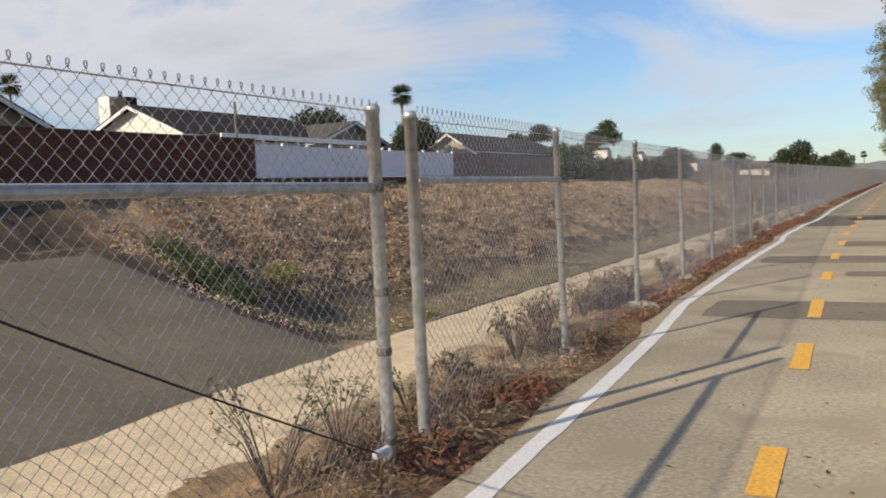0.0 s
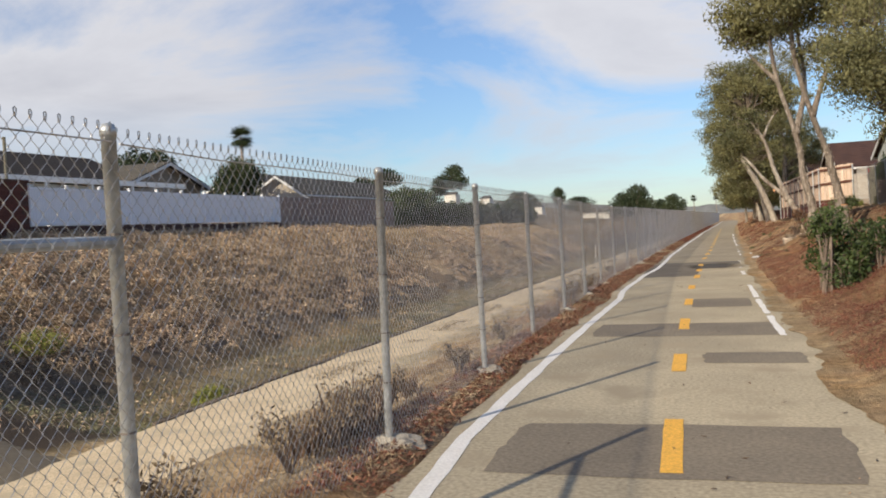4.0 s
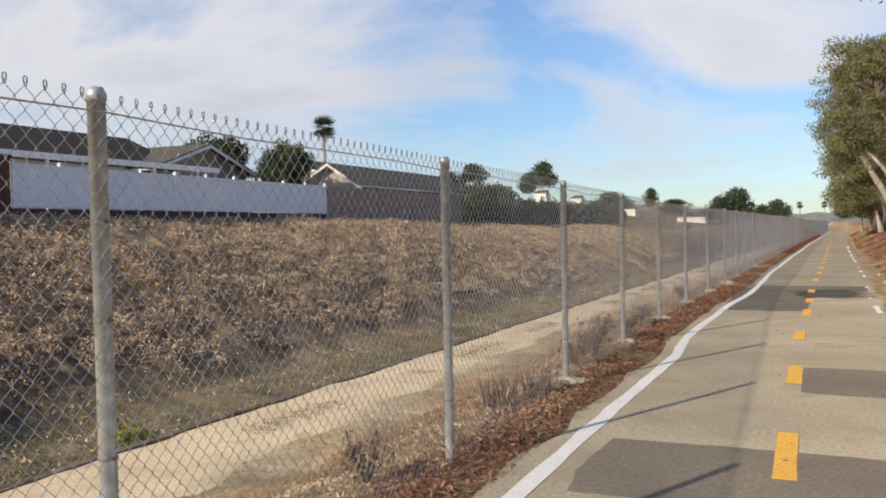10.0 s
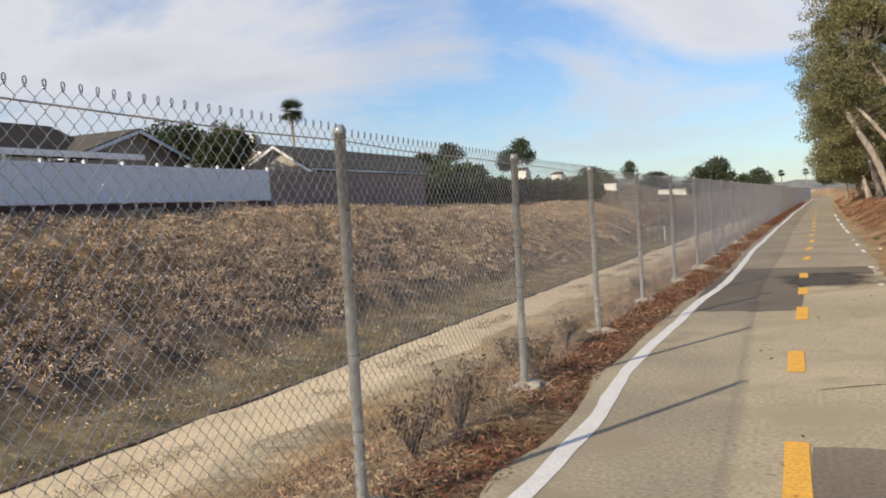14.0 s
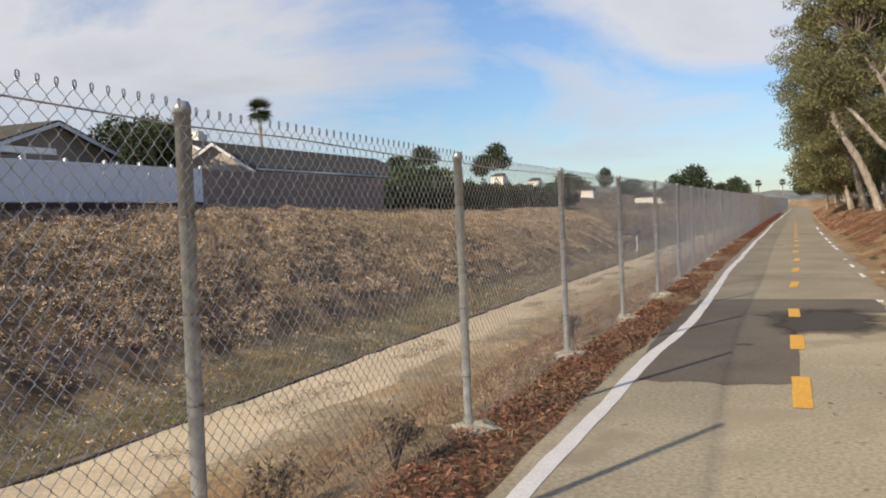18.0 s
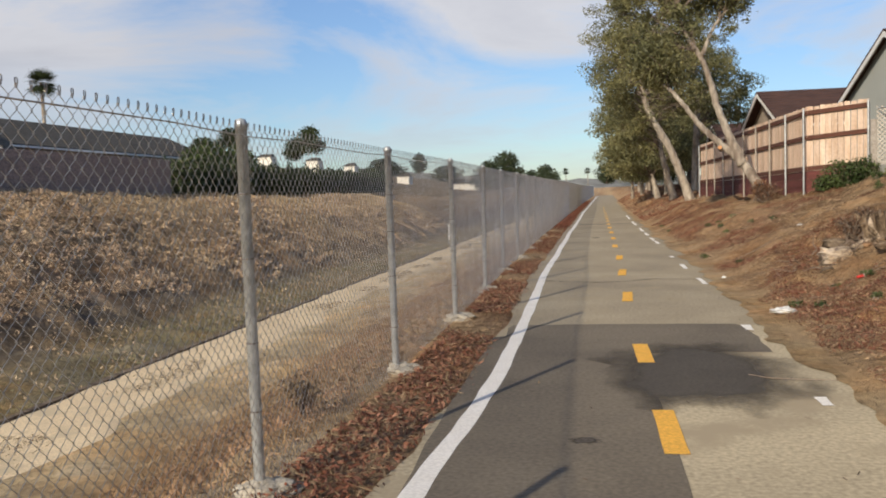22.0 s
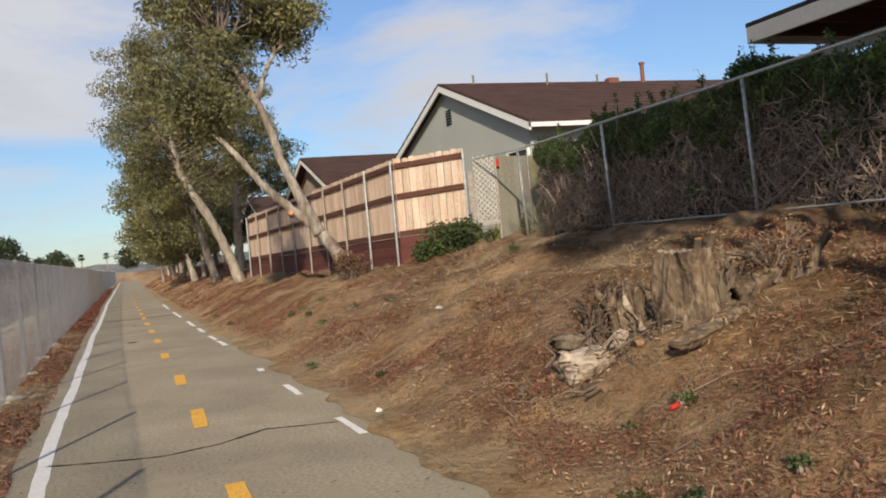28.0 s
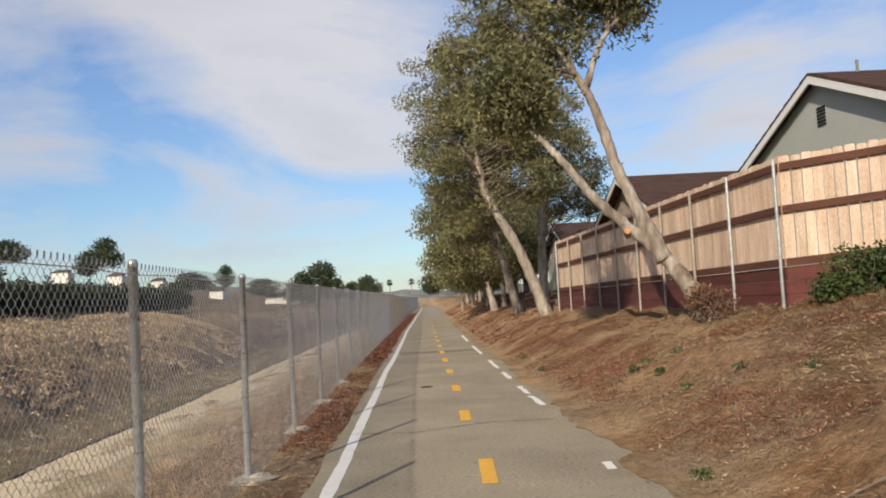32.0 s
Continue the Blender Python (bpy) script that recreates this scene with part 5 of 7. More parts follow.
# ---- trees ----
def smooth_line(points, n):
    """A rounded line through a few points."""
    p = [Vector(q) for q in points]
    p = [p[0] * 2 - p[1]] + p + [p[-1] * 2 - p[-2]]
    out = []
    for i in range(1, len(p) - 2):
        for k in range(n):
            u = k / n
            a, b, c, d = p[i - 1], p[i], p[i + 1], p[i + 2]
            out.append(0.5 * ((2 * b) + (c - a) * u + (2 * a - 5 * b + 4 * c - d) * u * u + (3 * b - a - 3 * c + d) * u ** 3))
    return out + [p[-2]]


def rough_tube(points, radii, sides, seed):
    """A trunk with ridges, hollows and burls."""
    sh = Shape().tube(points, radii, sides)
    for i, p in enumerate(points):
        for k in range(sides):
            v = Vector(sh.v[i * sides + k])
            d = v - Vector(p)
            q = v * 3.0 + Vector((seed * 3.7, 0, 0))
            ridge = abs(noise.noise(Vector((q.x * 4.5, q.y * 4.5, q.z * 0.8))))
            w = 0.12 * noise.noise(Vector((q.x * 1.6, q.y * 1.6, q.z * 0.35))) - 0.3 * max(0.0, 0.22 - ridge) + 0.03 * noise.noise(Vector((q.x * 5.5, q.y * 5.5, q.z * 2.0))) + 0.14 * max(0.0, noise.noise(v * 2.6 + Vector((0, 0, seed)))) ** 1.5
            sh.v[i * sides + k] = tuple(Vector(p) + d * (1 + w))
    return sh


def tree(name, label, at, stems, crown, leaves, seed, leaf=(0.14, 0.045), mat="leaf", bark="bark", group="", clumps=40, size=(0.3, 0.62), split=True):
    """stems: (points, radius at foot); crown: (centre, radii) ellipsoids, filled with clumps of leaves on twigs. All in metres from the foot."""
    rand = np.random.default_rng(seed)
    t = thing(name, label, "tree", at, group)
    tips = []
    for line, r in stems:
        pts = smooth_line(line, 30 if bark == "rough_bark" else 14)
        n = len(pts) - 1
        pts = [p + Vector(rand.normal(size=3)) * r * (0.006 if bark == "rough_bark" else 0.05) * (0 < i < n) for i, p in enumerate(pts)]
        foot = 0.5 if bark == "rough_bark" else 0.3
        rad = [r * (1 + foot * math.exp(-(p - pts[0]).length / 0.6)) * (1 - 0.75 * i / n) * (1 + (0.01 if bark == "rough_bark" else 0.06) * (rand.random() - 0.5)) for i, p in enumerate(pts)]
        part("trunk", rough_tube(pts, rad, 44 if bark == "rough_bark" else 22, seed), M[bark], t, smooth=True)
        tips += [(p, q) for p, q in zip(pts[n // 3:], rad[n // 3:])]
    centers, sizes, total = [], [], 0.0
    limbs = Shape()
    limb_count = 0
    for c, radii in crown:
        for _ in range(clumps):
            d = rand.normal(size=3)
            d /= np.linalg.norm(d)
            p = np.array(c) + d * np.array(radii) * rand.random() ** 0.33
            near = sorted(tips, key=lambda q: (q[0] - Vector(p)).length + (1.5 if q[0].z > p[2] else 0))[int(rand.integers(0, 9))]
            mid = near[0].lerp(Vector(p), 0.5) + Vector(rand.normal(size=3)) * 0.2 + Vector((0, 0, 0.18))
            if split and limb_count < 110:
                limb = Shape()
                limb_count += 1
            else:
                limb = limbs
            limb.tube([near[0], near[0].lerp(mid, 0.5) + Vector(rand.normal(size=3)) * 0.06, mid, mid.lerp(Vector(p), 0.5) + Vector(rand.normal(size=3)) * 0.08, Vector(p)], [min(near[1] * 0.5, 0.04), 0.024, 0.017, 0.011, 0.005], 5)
            if limb is not limbs:
                part("limb", limb, M["limb_bark"], t)
            s = rand.uniform(*size)
            centers.append(p)
            sizes.append(s)
    if limbs.v:
        tagged(part("branchwork", limbs, M["limb_bark"], t), kind="stuff")
    weight = np.array(sizes) ** 2
    counts = (leaves * weight / weight.sum()).astype(int)
    cloud_pts = []
    for p, s, m in zip(centers, sizes, counts):
        d = rand.normal(size=(m, 3))
        d /= np.linalg.norm(d, axis=1)[:, None]
        ax = np.array([1.25, 1.25, 0.75]) * (0.8 + 0.5 * rand.random(3))
        cloud_pts.append(p + d * ax * s * rand.random((m, 1)) ** 0.45)
    me = quads("crown", leaf_quads(np.concatenate(cloud_pts), leaf[0], leaf[1], rand, 0.45))
    tagged(part("crown", me, M[mat], t), kind="stuff")
    return t


# two rough trunks close to the path, crowns above
TRUNK_A = [(-0.1, -0.36, -0.25), (-0.24, -0.42, 0.12), (-0.37, -0.47, 0.47), (-0.47, -0.5, 0.85), (-0.52, -0.52, 1.22), (-0.61, -0.53, 1.65), (-0.72, -0.54, 2.05), (-0.75, -0.54, 2.5), (-0.8, -0.54, 2.95)]
TRUNK_B = [(-0.28, -0.3, -0.45), (-0.31, -0.32, 0.0), (-0.35, -0.34, 0.3), (-0.36, -0.34, 0.65), (-0.32, -0.32, 1.0), (-0.37, -0.32, 1.42), (-0.47, -0.34, 1.85), (-0.55, -0.36, 2.27), (-0.66, -0.4, 2.7)]
tree("gum_tree", "tall rough-barked tree leaning over the path", (3.22, 33.42, 0.48), [(TRUNK_A + [(-1.0, -0.5, 3.8), (-1.3, -0.5, 4.9), (-1.45, -0.3, 6.2), (-1.4, 0.0, 7.6), (-1.0, 0.3, 9.0)], 0.145), ([(-0.88, -0.52, 3.3), (-0.5, 0.2, 4.8), (-0.6, 0.5, 6.4), (-0.6, 0.5, 8.2), (-0.1, 0.5, 9.3)], 0.08), ([(-1.3, -0.5, 4.9), (-1.9, -0.4, 5.6), (-2.3, -0.4, 6.2)], 0.05)],
     [((-2.0, -0.4, 6.8), (0.7, 1.0, 0.8)), ((-0.6, 0.3, 7.4), (1.5, 1.6, 1.3)), ((-0.9, 0.4, 8.8), (1.7, 1.8, 1.2)), ((0.2, 0.3, 8.7), (1.1, 1.1, 0.8))], 18000, 11, bark="rough_bark", clumps=26, group="path trees")
tree("gum_tree", "stout rough-barked tree with a sawn-off side stem", (3.79, 33.32, 0.66), [(TRUNK_B + [(-1.1, -0.8, 3.9), (-1.5, -1.2, 5.6), (-1.4, -1.3, 7.2), (-0.8, -1.1, 8.4)], 0.17), ([(-1.0, -0.7, 3.6), (-0.5, -0.7, 5.0), (0.3, -0.5, 6.2), (1.0, -0.1, 7.4)], 0.07)],
     [((-0.7, -0.9, 6.2), (1.4, 1.5, 1.0)), ((-1.9, -1.6, 7.0), (1.6, 1.8, 1.3)), ((-0.2, -1.2, 8.2), (1.8, 1.7, 1.3)), ((1.2, 0.0, 7.6), (1.7, 1.7, 1.2))], 22000, 12, bark="rough_bark", clumps=24, group="path trees")
sawn = thing("sawn_stem", "short sawn-off grey stem with a fresh orange face", "cut stem", (3.58, 32.93, 0.48))
sawn_line = smooth_line([(-0.02, 0.02, -0.2), (0.02, -0.02, 0.3), (0.0, -0.06, 0.75), (-0.02, -0.08, 1.16)], 6)
part("stem", rough_tube(sawn_line, [0.15 - 0.06 * k / (len(sawn_line) - 1) for k in range(len(sawn_line))], 20, 5), M["rough_bark"], sawn, smooth=True)
part("cut_face", Shape().tube([(-0.02, -0.08, 1.155), (-0.02, -0.082, 1.18)], 0.085, 18), M["orange_wood"], sawn, "fresh orange sawn face")
scar = thing("torn_bark", "pale torn strip of bark on the leaning trunk", "bark", (2.63, 32.76, 1.05))
part("strip", rough_tube(smooth_line([(0.13, 0.05, -0.14), (0.07, 0.01, 0.1), (0.0, 0.0, 0.32), (0.0, 0.04, 0.44)], 8), [0.02 + 0.045 * math.sin(math.pi * min(1, k / 24)) for k in range(25)], 16, 4), M["bark_flake"], scar, smooth=True)
knob = thing("cut_knob", "small round sawn branch knob at the trunk foot", "cut stem", (3.4, 32.84, 0.92))
part("stem", Shape().tube([(0.03, 0.12, -0.05), (0.01, 0.02, 0.0), (0.0, -0.03, 0.01)], [0.06, 0.045, 0.04], 12), M["rough_bark"], knob)
part("cut_face", Shape().tube([(0.0, -0.03, 0.01), (0.0, -0.036, 0.011)], 0.037, 12), M["orange_wood"], knob, "fresh orange sawn face")
for i, (x, y, n, pts, r) in enumerate(((3.22, 33.42, 300, TRUNK_A, 0.15), (3.79, 33.32, 330, TRUNK_B, 0.175))):
    fr = np.random.default_rng(70 + i)
    line = smooth_line(pts, 14)
    v = []
    for _ in range(n * 2):
        k = int(fr.integers(0, len(line) - 1))
        p, d = line[k], (line[k + 1] - line[k]).normalized()
        a = fr.random() * 6.283
        s1 = d.cross(Vector((0.3, 1, 0))).normalized()
        out = s1 * math.cos(a) + d.cross(s1) * math.sin(a)
        side = d.cross(out)
        c = p + d * 0.1 * fr.random() + out * r * (1 + 0.5 * math.exp(-(p - line[0]).length / 0.6)) * (0.96 - 0.25 * k / len(line)) * (0.92 + 0.12 * fr.random())
        h, w = 0.012 + 0.06 * fr.random() ** 2, 0.004 + 0.016 * fr.random()
        lift = out * 0.02 * fr.random() ** 3
        v.append([c - d * h, c + side * w + lift, c + d * h + lift, c - side * w])
    flake = thing("bark_flakes", "grey peeling flakes of bark on the trunk", "bark", (x, y, 0.48 if i == 0 else 0.66), kind="stuff")
    tagged(part("flake", quads("flake", np.array(v)), M["bark_flake"], flake), kind="stuff")
# the forked leaning tree in front of the cedar fence
tree("gum_tree", "forked pale tree leaning over the cedar fence", (3.99, 50.82, 1.12), [([(0.15, -0.05, -0.2), (-0.3, 0.4, 0.75), (-0.6, 0.7, 1.2), (-1.5, 0.8, 2.05), (-2.15, 1.0, 2.95), (-2.8, 1.2, 3.7)], 0.155), ([(-0.45, 0.55, 0.95), (-1.0, 1.0, 2.5), (-1.4, 1.3, 4.0), (-1.9, 1.4, 4.9), (-2.3, 1.6, 6.0)], 0.125), ([(-1.45, 1.3, 4.2), (-0.9, 1.7, 5.3), (0.1, 2.1, 6.2)], 0.06)],
     [((-1.7, 2.2, 7.0), (1.6, 1.7, 1.3)), ((-0.5, 2.2, 6.3), (0.8, 1.0, 0.8)), ((-2.9, 2.0, 7.0), (1.2, 1.5, 1.2)), ((-2.7, 1.8, 4.8), (1.0, 1.3, 1.2)), ((-2.9, 1.4, 4.0), (0.7, 0.9, 0.6))], 29000, 13, group="path trees", clumps=28)
tree("gum_tree", "pale smooth tree leaning towards the path", (3.9, 66.1, 1.08), [([(0.05, 0, -0.4), (-0.85, 0, 2.0), (-1.85, 0, 3.95), (-2.12, 0, 5.1), (-2.15, 0, 6.85), (-2.4, 0.1, 7.8)], 0.2), ([(-1.9, 0, 4.6), (-2.5, 0.1, 5.5), (-2.9, 0.1, 6.0)], 0.07), ([(-2.15, 0, 6.6), (-1.2, 0.3, 8.2), (-0.4, 0.4, 9.4)], 0.09)],
     [((-3.0, 0.3, 7.6), (1.6, 2.2, 1.6)), ((-3.2, 0.4, 5.4), (1.6, 2.0, 1.5)), ((-1.6, 0.3, 9.3), (1.9, 2.2, 1.8)), ((0.3, 0.8, 9.8), (1.9, 2.0, 1.6)), ((-1.0, 0.6, 6.8), (2.2, 2.2, 1.6)), ((-1.4, 1.2, 4.4), (2.0, 2.0, 1.4)), ((0.6, 1.5, 5.6), (1.8, 2.0, 1.8))], 54000, 14, group="path trees")
tree("gum_tree", "upright pale tree behind the leaning one", (5.1, 74.1, 1.1), [([(0, 0, -0.4), (0.05, 0, 2.5), (0.15, 0, 5.3), (-0.2, 0, 7.5)], 0.24), ([(-1.1, 0.2, -0.4), (-1.8, 0.4, 2.6), (-2.1, 0.4, 5)], 0.2)],
     [((-0.2, 0.6, 8.0), (2.8, 2.4, 2.0)), ((-3.2, 0.6, 4.6), (1.9, 2.2, 2.0)), ((-2.4, 0.6, 7.2), (2.2, 2.2, 2.0)), ((1.6, 0.6, 5.2), (1.8, 2.2, 1.6))], 36000, 15, leaf=(0.17, 0.055), group="path trees")
grove = tree("gum_tree", "leafy gum tree in the row along the path", (4.0, 84, 0.8), [([(0, 0, -0.3), (-0.6, 0.3, 2.2), (-1.8, 0.6, 4.6)], 0.2), ([(0.6, 0.8, -0.3), (0.5, 1.0, 3), (0.4, 1.4, 5.2)], 0.16)],
     [((-1.6, 0.8, 5.0), (2.4, 2.6, 2.0)), ((-2.2, 0.6, 2.9), (1.6, 2.4, 1.4)), ((1.0, 0.6, 5.2), (2.6, 2.6, 2.2)), ((0.6, 0.6, 2.8), (1.8, 2.2, 1.4))], 22000, 16, leaf=(0.22, 0.08), group="path trees", size=(0.45, 0.8), split=False)
for x, y, rz, k in ((4.6, 93, 40, 0.95), (4.2, 102, 110, 0.85), (5.8, 113, 200, 1.0), (5.4, 125, 300, 0.8), (7.0, 139, 60, 0.9), (8.6, 157, 150, 0.9), (10.5, 176, 20, 0.8), (7.6, 96, 80, 1.1), (9, 110, 10, 1.2)):
    copy_thing(grove, pose(x, y, gzf(x, y) * 0.6 + 0.3, 0, 0, rz) @ Matrix.Scale(k, 4))
stub = thing("branch_stump", "short sawn branch stump with an orange face on the forked tree", "stump", (2.91, 51.37, 2.58), rz=20)
part("stem", Shape().tube([(0.1, 0.12, -0.05), (0.0, 0.0, 0.0), (-0.04, -0.08, 0.02)], 0.06, 12), M["bark"], stub)
part("cut_face", Shape().tube([(-0.04, -0.08, 0.02), (-0.045, -0.09, 0.022)], 0.055, 12), M["orange_wood"], stub, "fresh orange sawn face")
# hanging grey foliage at the start, above the bush
tree("pepper_tree", "drooping grey-green tree with bare twigs above a bush", (5.0, 29.5, 1.4), [([(0, 0, -0.3), (-0.3, 0.1, 1.6), (-1.0, 0.3, 3.4)], 0.16)],
     [((-1.0, 0.4, 4.6), (1.5, 2.0, 1.3)), ((-0.4, -0.6, 3.0), (1.3, 1.6, 1.1)), ((0.6, 0.6, 5.4), (1.8, 2.0, 1.4)), ((-1.6, -1.0, 3.6), (0.8, 1.2, 0.8))], 26000, 17, leaf=(0.11, 0.035), group="path trees")


def bushes(name, label, at, blobs, leaves, seed, mat, leaf, category="bush", twigs=20, kind="", group=""):
    rand = np.random.default_rng(seed)
    t = thing(name, label, category, at, group, kind)
    sh = Shape()
    cs = []
    per = leaves // len(blobs)
    for c, r in blobs:
        d = rand.normal(size=(per, 3))
        d /= np.linalg.norm(d, axis=1)[:, None]
        k = rand.random((per, 1)) ** 0.35
        lump = 1 + 0.35 * np.sin(d[:, :1] * 7 + seed) * np.sin(d[:, 1:2] * 6 + 2) * np.sin(d[:, 2:] * 5)
        cs.append(np.array(c) + d * k * lump * np.array(r))
        for _ in range(twigs):
            e = rand.normal(size=3)
            e[2] = abs(e[2])
            e /= np.linalg.norm(e)
            sh.tube([(c[0] + rand.normal() * 0.05, c[1] + rand.normal() * 0.05, 0), Vector(c) + Vector(e * np.array(r) * 0.5), Vector(c) + Vector(e * np.array(r) * 1.02)], [0.014, 0.009, 0.004], 4)
    q = np.concatenate(cs)
    q[:, 2] = np.maximum(q[:, 2], 0.02)
    tagged(part("branchwork", sh, M["twig"], t), kind="stuff")
    tagged(part("foliage", quads("foliage", leaf_quads(q, leaf[0], leaf[1], rand, 0.1)), M[mat], t), kind="stuff")
    return t


bushes("trunk_brush", "red dry leaves heaped round the feet of the trunks", (3.2, 32.85, 0.45), [((0.0, 0.05, 0.3), (0.16, 0.2, 0.4)), ((0.3, -0.2, 0.12), (0.5, 0.35, 0.16)), ((-0.25, -0.1, 0.08), (0.35, 0.35, 0.12)), ((0.65, 0.1, 0.2), (0.3, 0.3, 0.25))], 3600, 75, "red_leaf", (0.06, 0.018), "leaves", twigs=14)
sr = random.Random(4)
bushes("shrub", "dark green leafy shrub at the path edge", (1.95, 21.0, 0.1), [((sr.uniform(-0.4, 1.7), sr.uniform(-0.4, 1.1), sr.uniform(0.2, 1.0) + 0.25 * k / 10), (sr.uniform(0.2, 0.42), sr.uniform(0.22, 0.45), sr.uniform(0.18, 0.4))) for k in range(22)], 9500, 21, "bush", (0.085, 0.035), twigs=7)
bushes("shrub", "dark leafy shrub against the cedar fence", (5.51, 48.7, 1.3), [((0, 0, 0.35), (0.55, 0.4, 0.42)), ((0.45, -0.1, 0.4), (0.4, 0.4, 0.4)), ((-0.35, 0, 0.15), (0.4, 0.35, 0.25))], 4500, 22, "bush", (0.07, 0.045))

# clipped hedge behind the yard fence: green top, bare twigs below
hedge = thing("hedge", "tall hedge with a green top and dead bare twigs below", "hedge")
hr = np.random.default_rng(31)
hp = []
hx_at = lambda y: np.interp(y, [22, 30, 36, 45.3, 47.0], [4.75, 5.65, 6.2, 6.75, 7.05])
for _ in range(600):
    y = 22 + 25.1 * hr.random()
    deep = 0.78 if y < 38.5 else 0.66
    end = y > 46.2
    zc = 1.62 + 0.12 * math.sin(y * 1.9) - (deep + 0.2 * math.sin(y * 2.3)) * hr.random() ** 1.3
    if end or hr.random() < 0.06:
        zc = 0.2 + 1.5 * hr.random()
    xc = hx_at(y) + 0.02 + 0.4 * hr.random() - (0.12 if zc > 1.2 else 0)
    r = hr.uniform(0.14, 0.3)
    m = int(1500 * r * r / 0.05 * 0.75)
    d = hr.normal(size=(m, 3))
    d /= np.linalg.norm(d, axis=1)[:, None]
    c = np.array([xc, y, gzf(xc, y) + zc])
    hp.append(c + d * r * np.array([0.8, 1.1, 1.0]) * hr.random((m, 1)) ** 0.5)
    if hr.random() < 0.3 and zc > 1.35:
        m = 60
        k = hr.random((m, 1))
        hp.append(c + np.array([0, 0, 0.1]) + k * np.array([hr.normal() * 0.06, hr.normal() * 0.12, 0.25 + 0.2 * hr.random()]) + hr.normal(size=(m, 3)) * 0.022)
hp = np.concatenate(hp)
part("foliage", quads("foliage", leaf_quads(hp, 0.062, 0.026, hr, -0.3)), M["hedge"], hedge)
tw = Shape()
for _ in range(19000):
    y = 22 + 25.1 * hr.random()
    xx = float(hx_at(y)) - 0.16 + 0.32 * hr.random()
    z = gzf(xx, y)
    p = Vector((xx, y, z + 0.05 + 1.3 * hr.random()))
    d = Vector((hr.normal() * 0.15, hr.normal(), hr.normal() * 0.55 + 0.2)).normalized()
    ln = 0.12 + 0.3 * hr.random()
    bend = Vector(hr.normal(size=3)) * ln * 0.55
    bend.x *= 0.3
    w = 0.0035 + 0.009 * hr.random() ** 3
    tw.tube([p, p + d * ln * 0.33 + bend * 0.6, p + d * ln * 0.66 + bend, p + d * ln + bend * 0.7], [w, w * 0.9, w * 0.75, w * 0.4], 3, False)
tagged(part("twig_mass", tw, M["hedge_twig"], hedge, "bare grey-brown twigs"), kind="stuff")
# added slab behind the twigs; its dark colour plays the hedge's inner shade
part("core", Shape().prism([(5.3, 22, 1.2), (5.85, 22, 1.2), (5.85, 22, 2.6), (5.3, 22, 2.6)], (1.7, 24.8, 0.25)), M["hedge_shade"], hedge, "dark solid standing in for the shade inside the hedge")
bushes("hedge_sprout", "single upright sprout above the hedge", (6.5, 43.6, 3.05), [((0, 0, 0.3), (0.045, 0.045, 0.42))], 130, 33, "hedge", (0.06, 0.025), twigs=1)

# dark growth along the apron edge
for i in range(6):
    q = random.Random(900 + i)
    u = -21.4 + 0.8 * i
    y = 19.6 - 0.25 * (u + 11) + q.uniform(-0.3, 0.4)
    x = u + float(LEFT_LINE(y)) + 1.85
    bushes("channel_bush", "dark twiggy growth at the apron edge", (x, y, float(ground_z(x, y)) - 0.05), [((0, 0, 0.35), (0.75, 0.7, 0.5)), ((0.3, 0.2, 0.2), (0.7, 0.6, 0.35))], 1100, 910 + i, "bush", (0.12, 0.04), "bush", twigs=14, group="channel growth")

# hedge and shrubs on the far side
bushes("far_hedge", "dark clipped hedge along the channel bank", (-28.75, 79.5, 1.95), [((0, 3 + 4.4 * k, 1.3), (1.3, 2.9, 1.45)) for k in range(15)], 34000, 41, "far_leaf", (0.28, 0.16), twigs=2)
bushes("far_shrub", "sunlit yellow-green shrub behind the hedge", (-32, 93.8, 2.36), [((0, 0, 2.6), (1.8, 4.0, 1.4)), ((-0.5, 7, 2.7), (1.6, 3.5, 1.3))], 6000, 42, "bush", (0.3, 0.16), twigs=2)
bushes("round_tree", "round dark garden tree behind the vinyl fence", (-31.35, 58.1, 2.53), [((0, 0, 2.9), (1.7, 1.9, 1.75)), ((0.1, 0.3, 3.4), (1.4, 1.5, 1.2)), ((0, -0.8, 2.2), (1.3, 1.4, 1.3))], 17000, 43, "far_leaf", (0.2, 0.1), "tree", twigs=4)
bushes("garden_tree", "round green tree behind the roofs", (-68.7, 98, 3.75), [((0, 0, 7.6), (4.0, 4.4, 2.4)), ((-1, 3, 7.2), (3, 3, 2.0))], 5000, 44, "far_leaf", (0.5, 0.26), "tree", twigs=4)
far_trees = [(-10.8, 140, 2.4, 3.4, 3.6), (-13.4, 143, 2.0, 2.5, 3.0), (-6.8, 180, 2.2, 3.0, 2.9), (-9.5, 183, 1.8, 2.4, 2.5), (-26.3, 161, 4.8, 2.0, 2.4), (-63.5, 220, 12.0, 4.6, 5.0), (-68, 222, 10.5, 3.5, 4), (-74, 200, 12.5, 4.5, 3.4), (-82, 204, 11, 5, 3.4), (-90, 190, 9.5, 5, 3.5),
             (-20, 250, 2.6, 5, 4), (-34, 240, 4.2, 6, 3), (-48, 230, 6, 6, 3.2), (6, 260, 2.6, 5, 4), (14, 230, 3, 5, 6), (20, 250, 3, 6, 7)]
proto = None
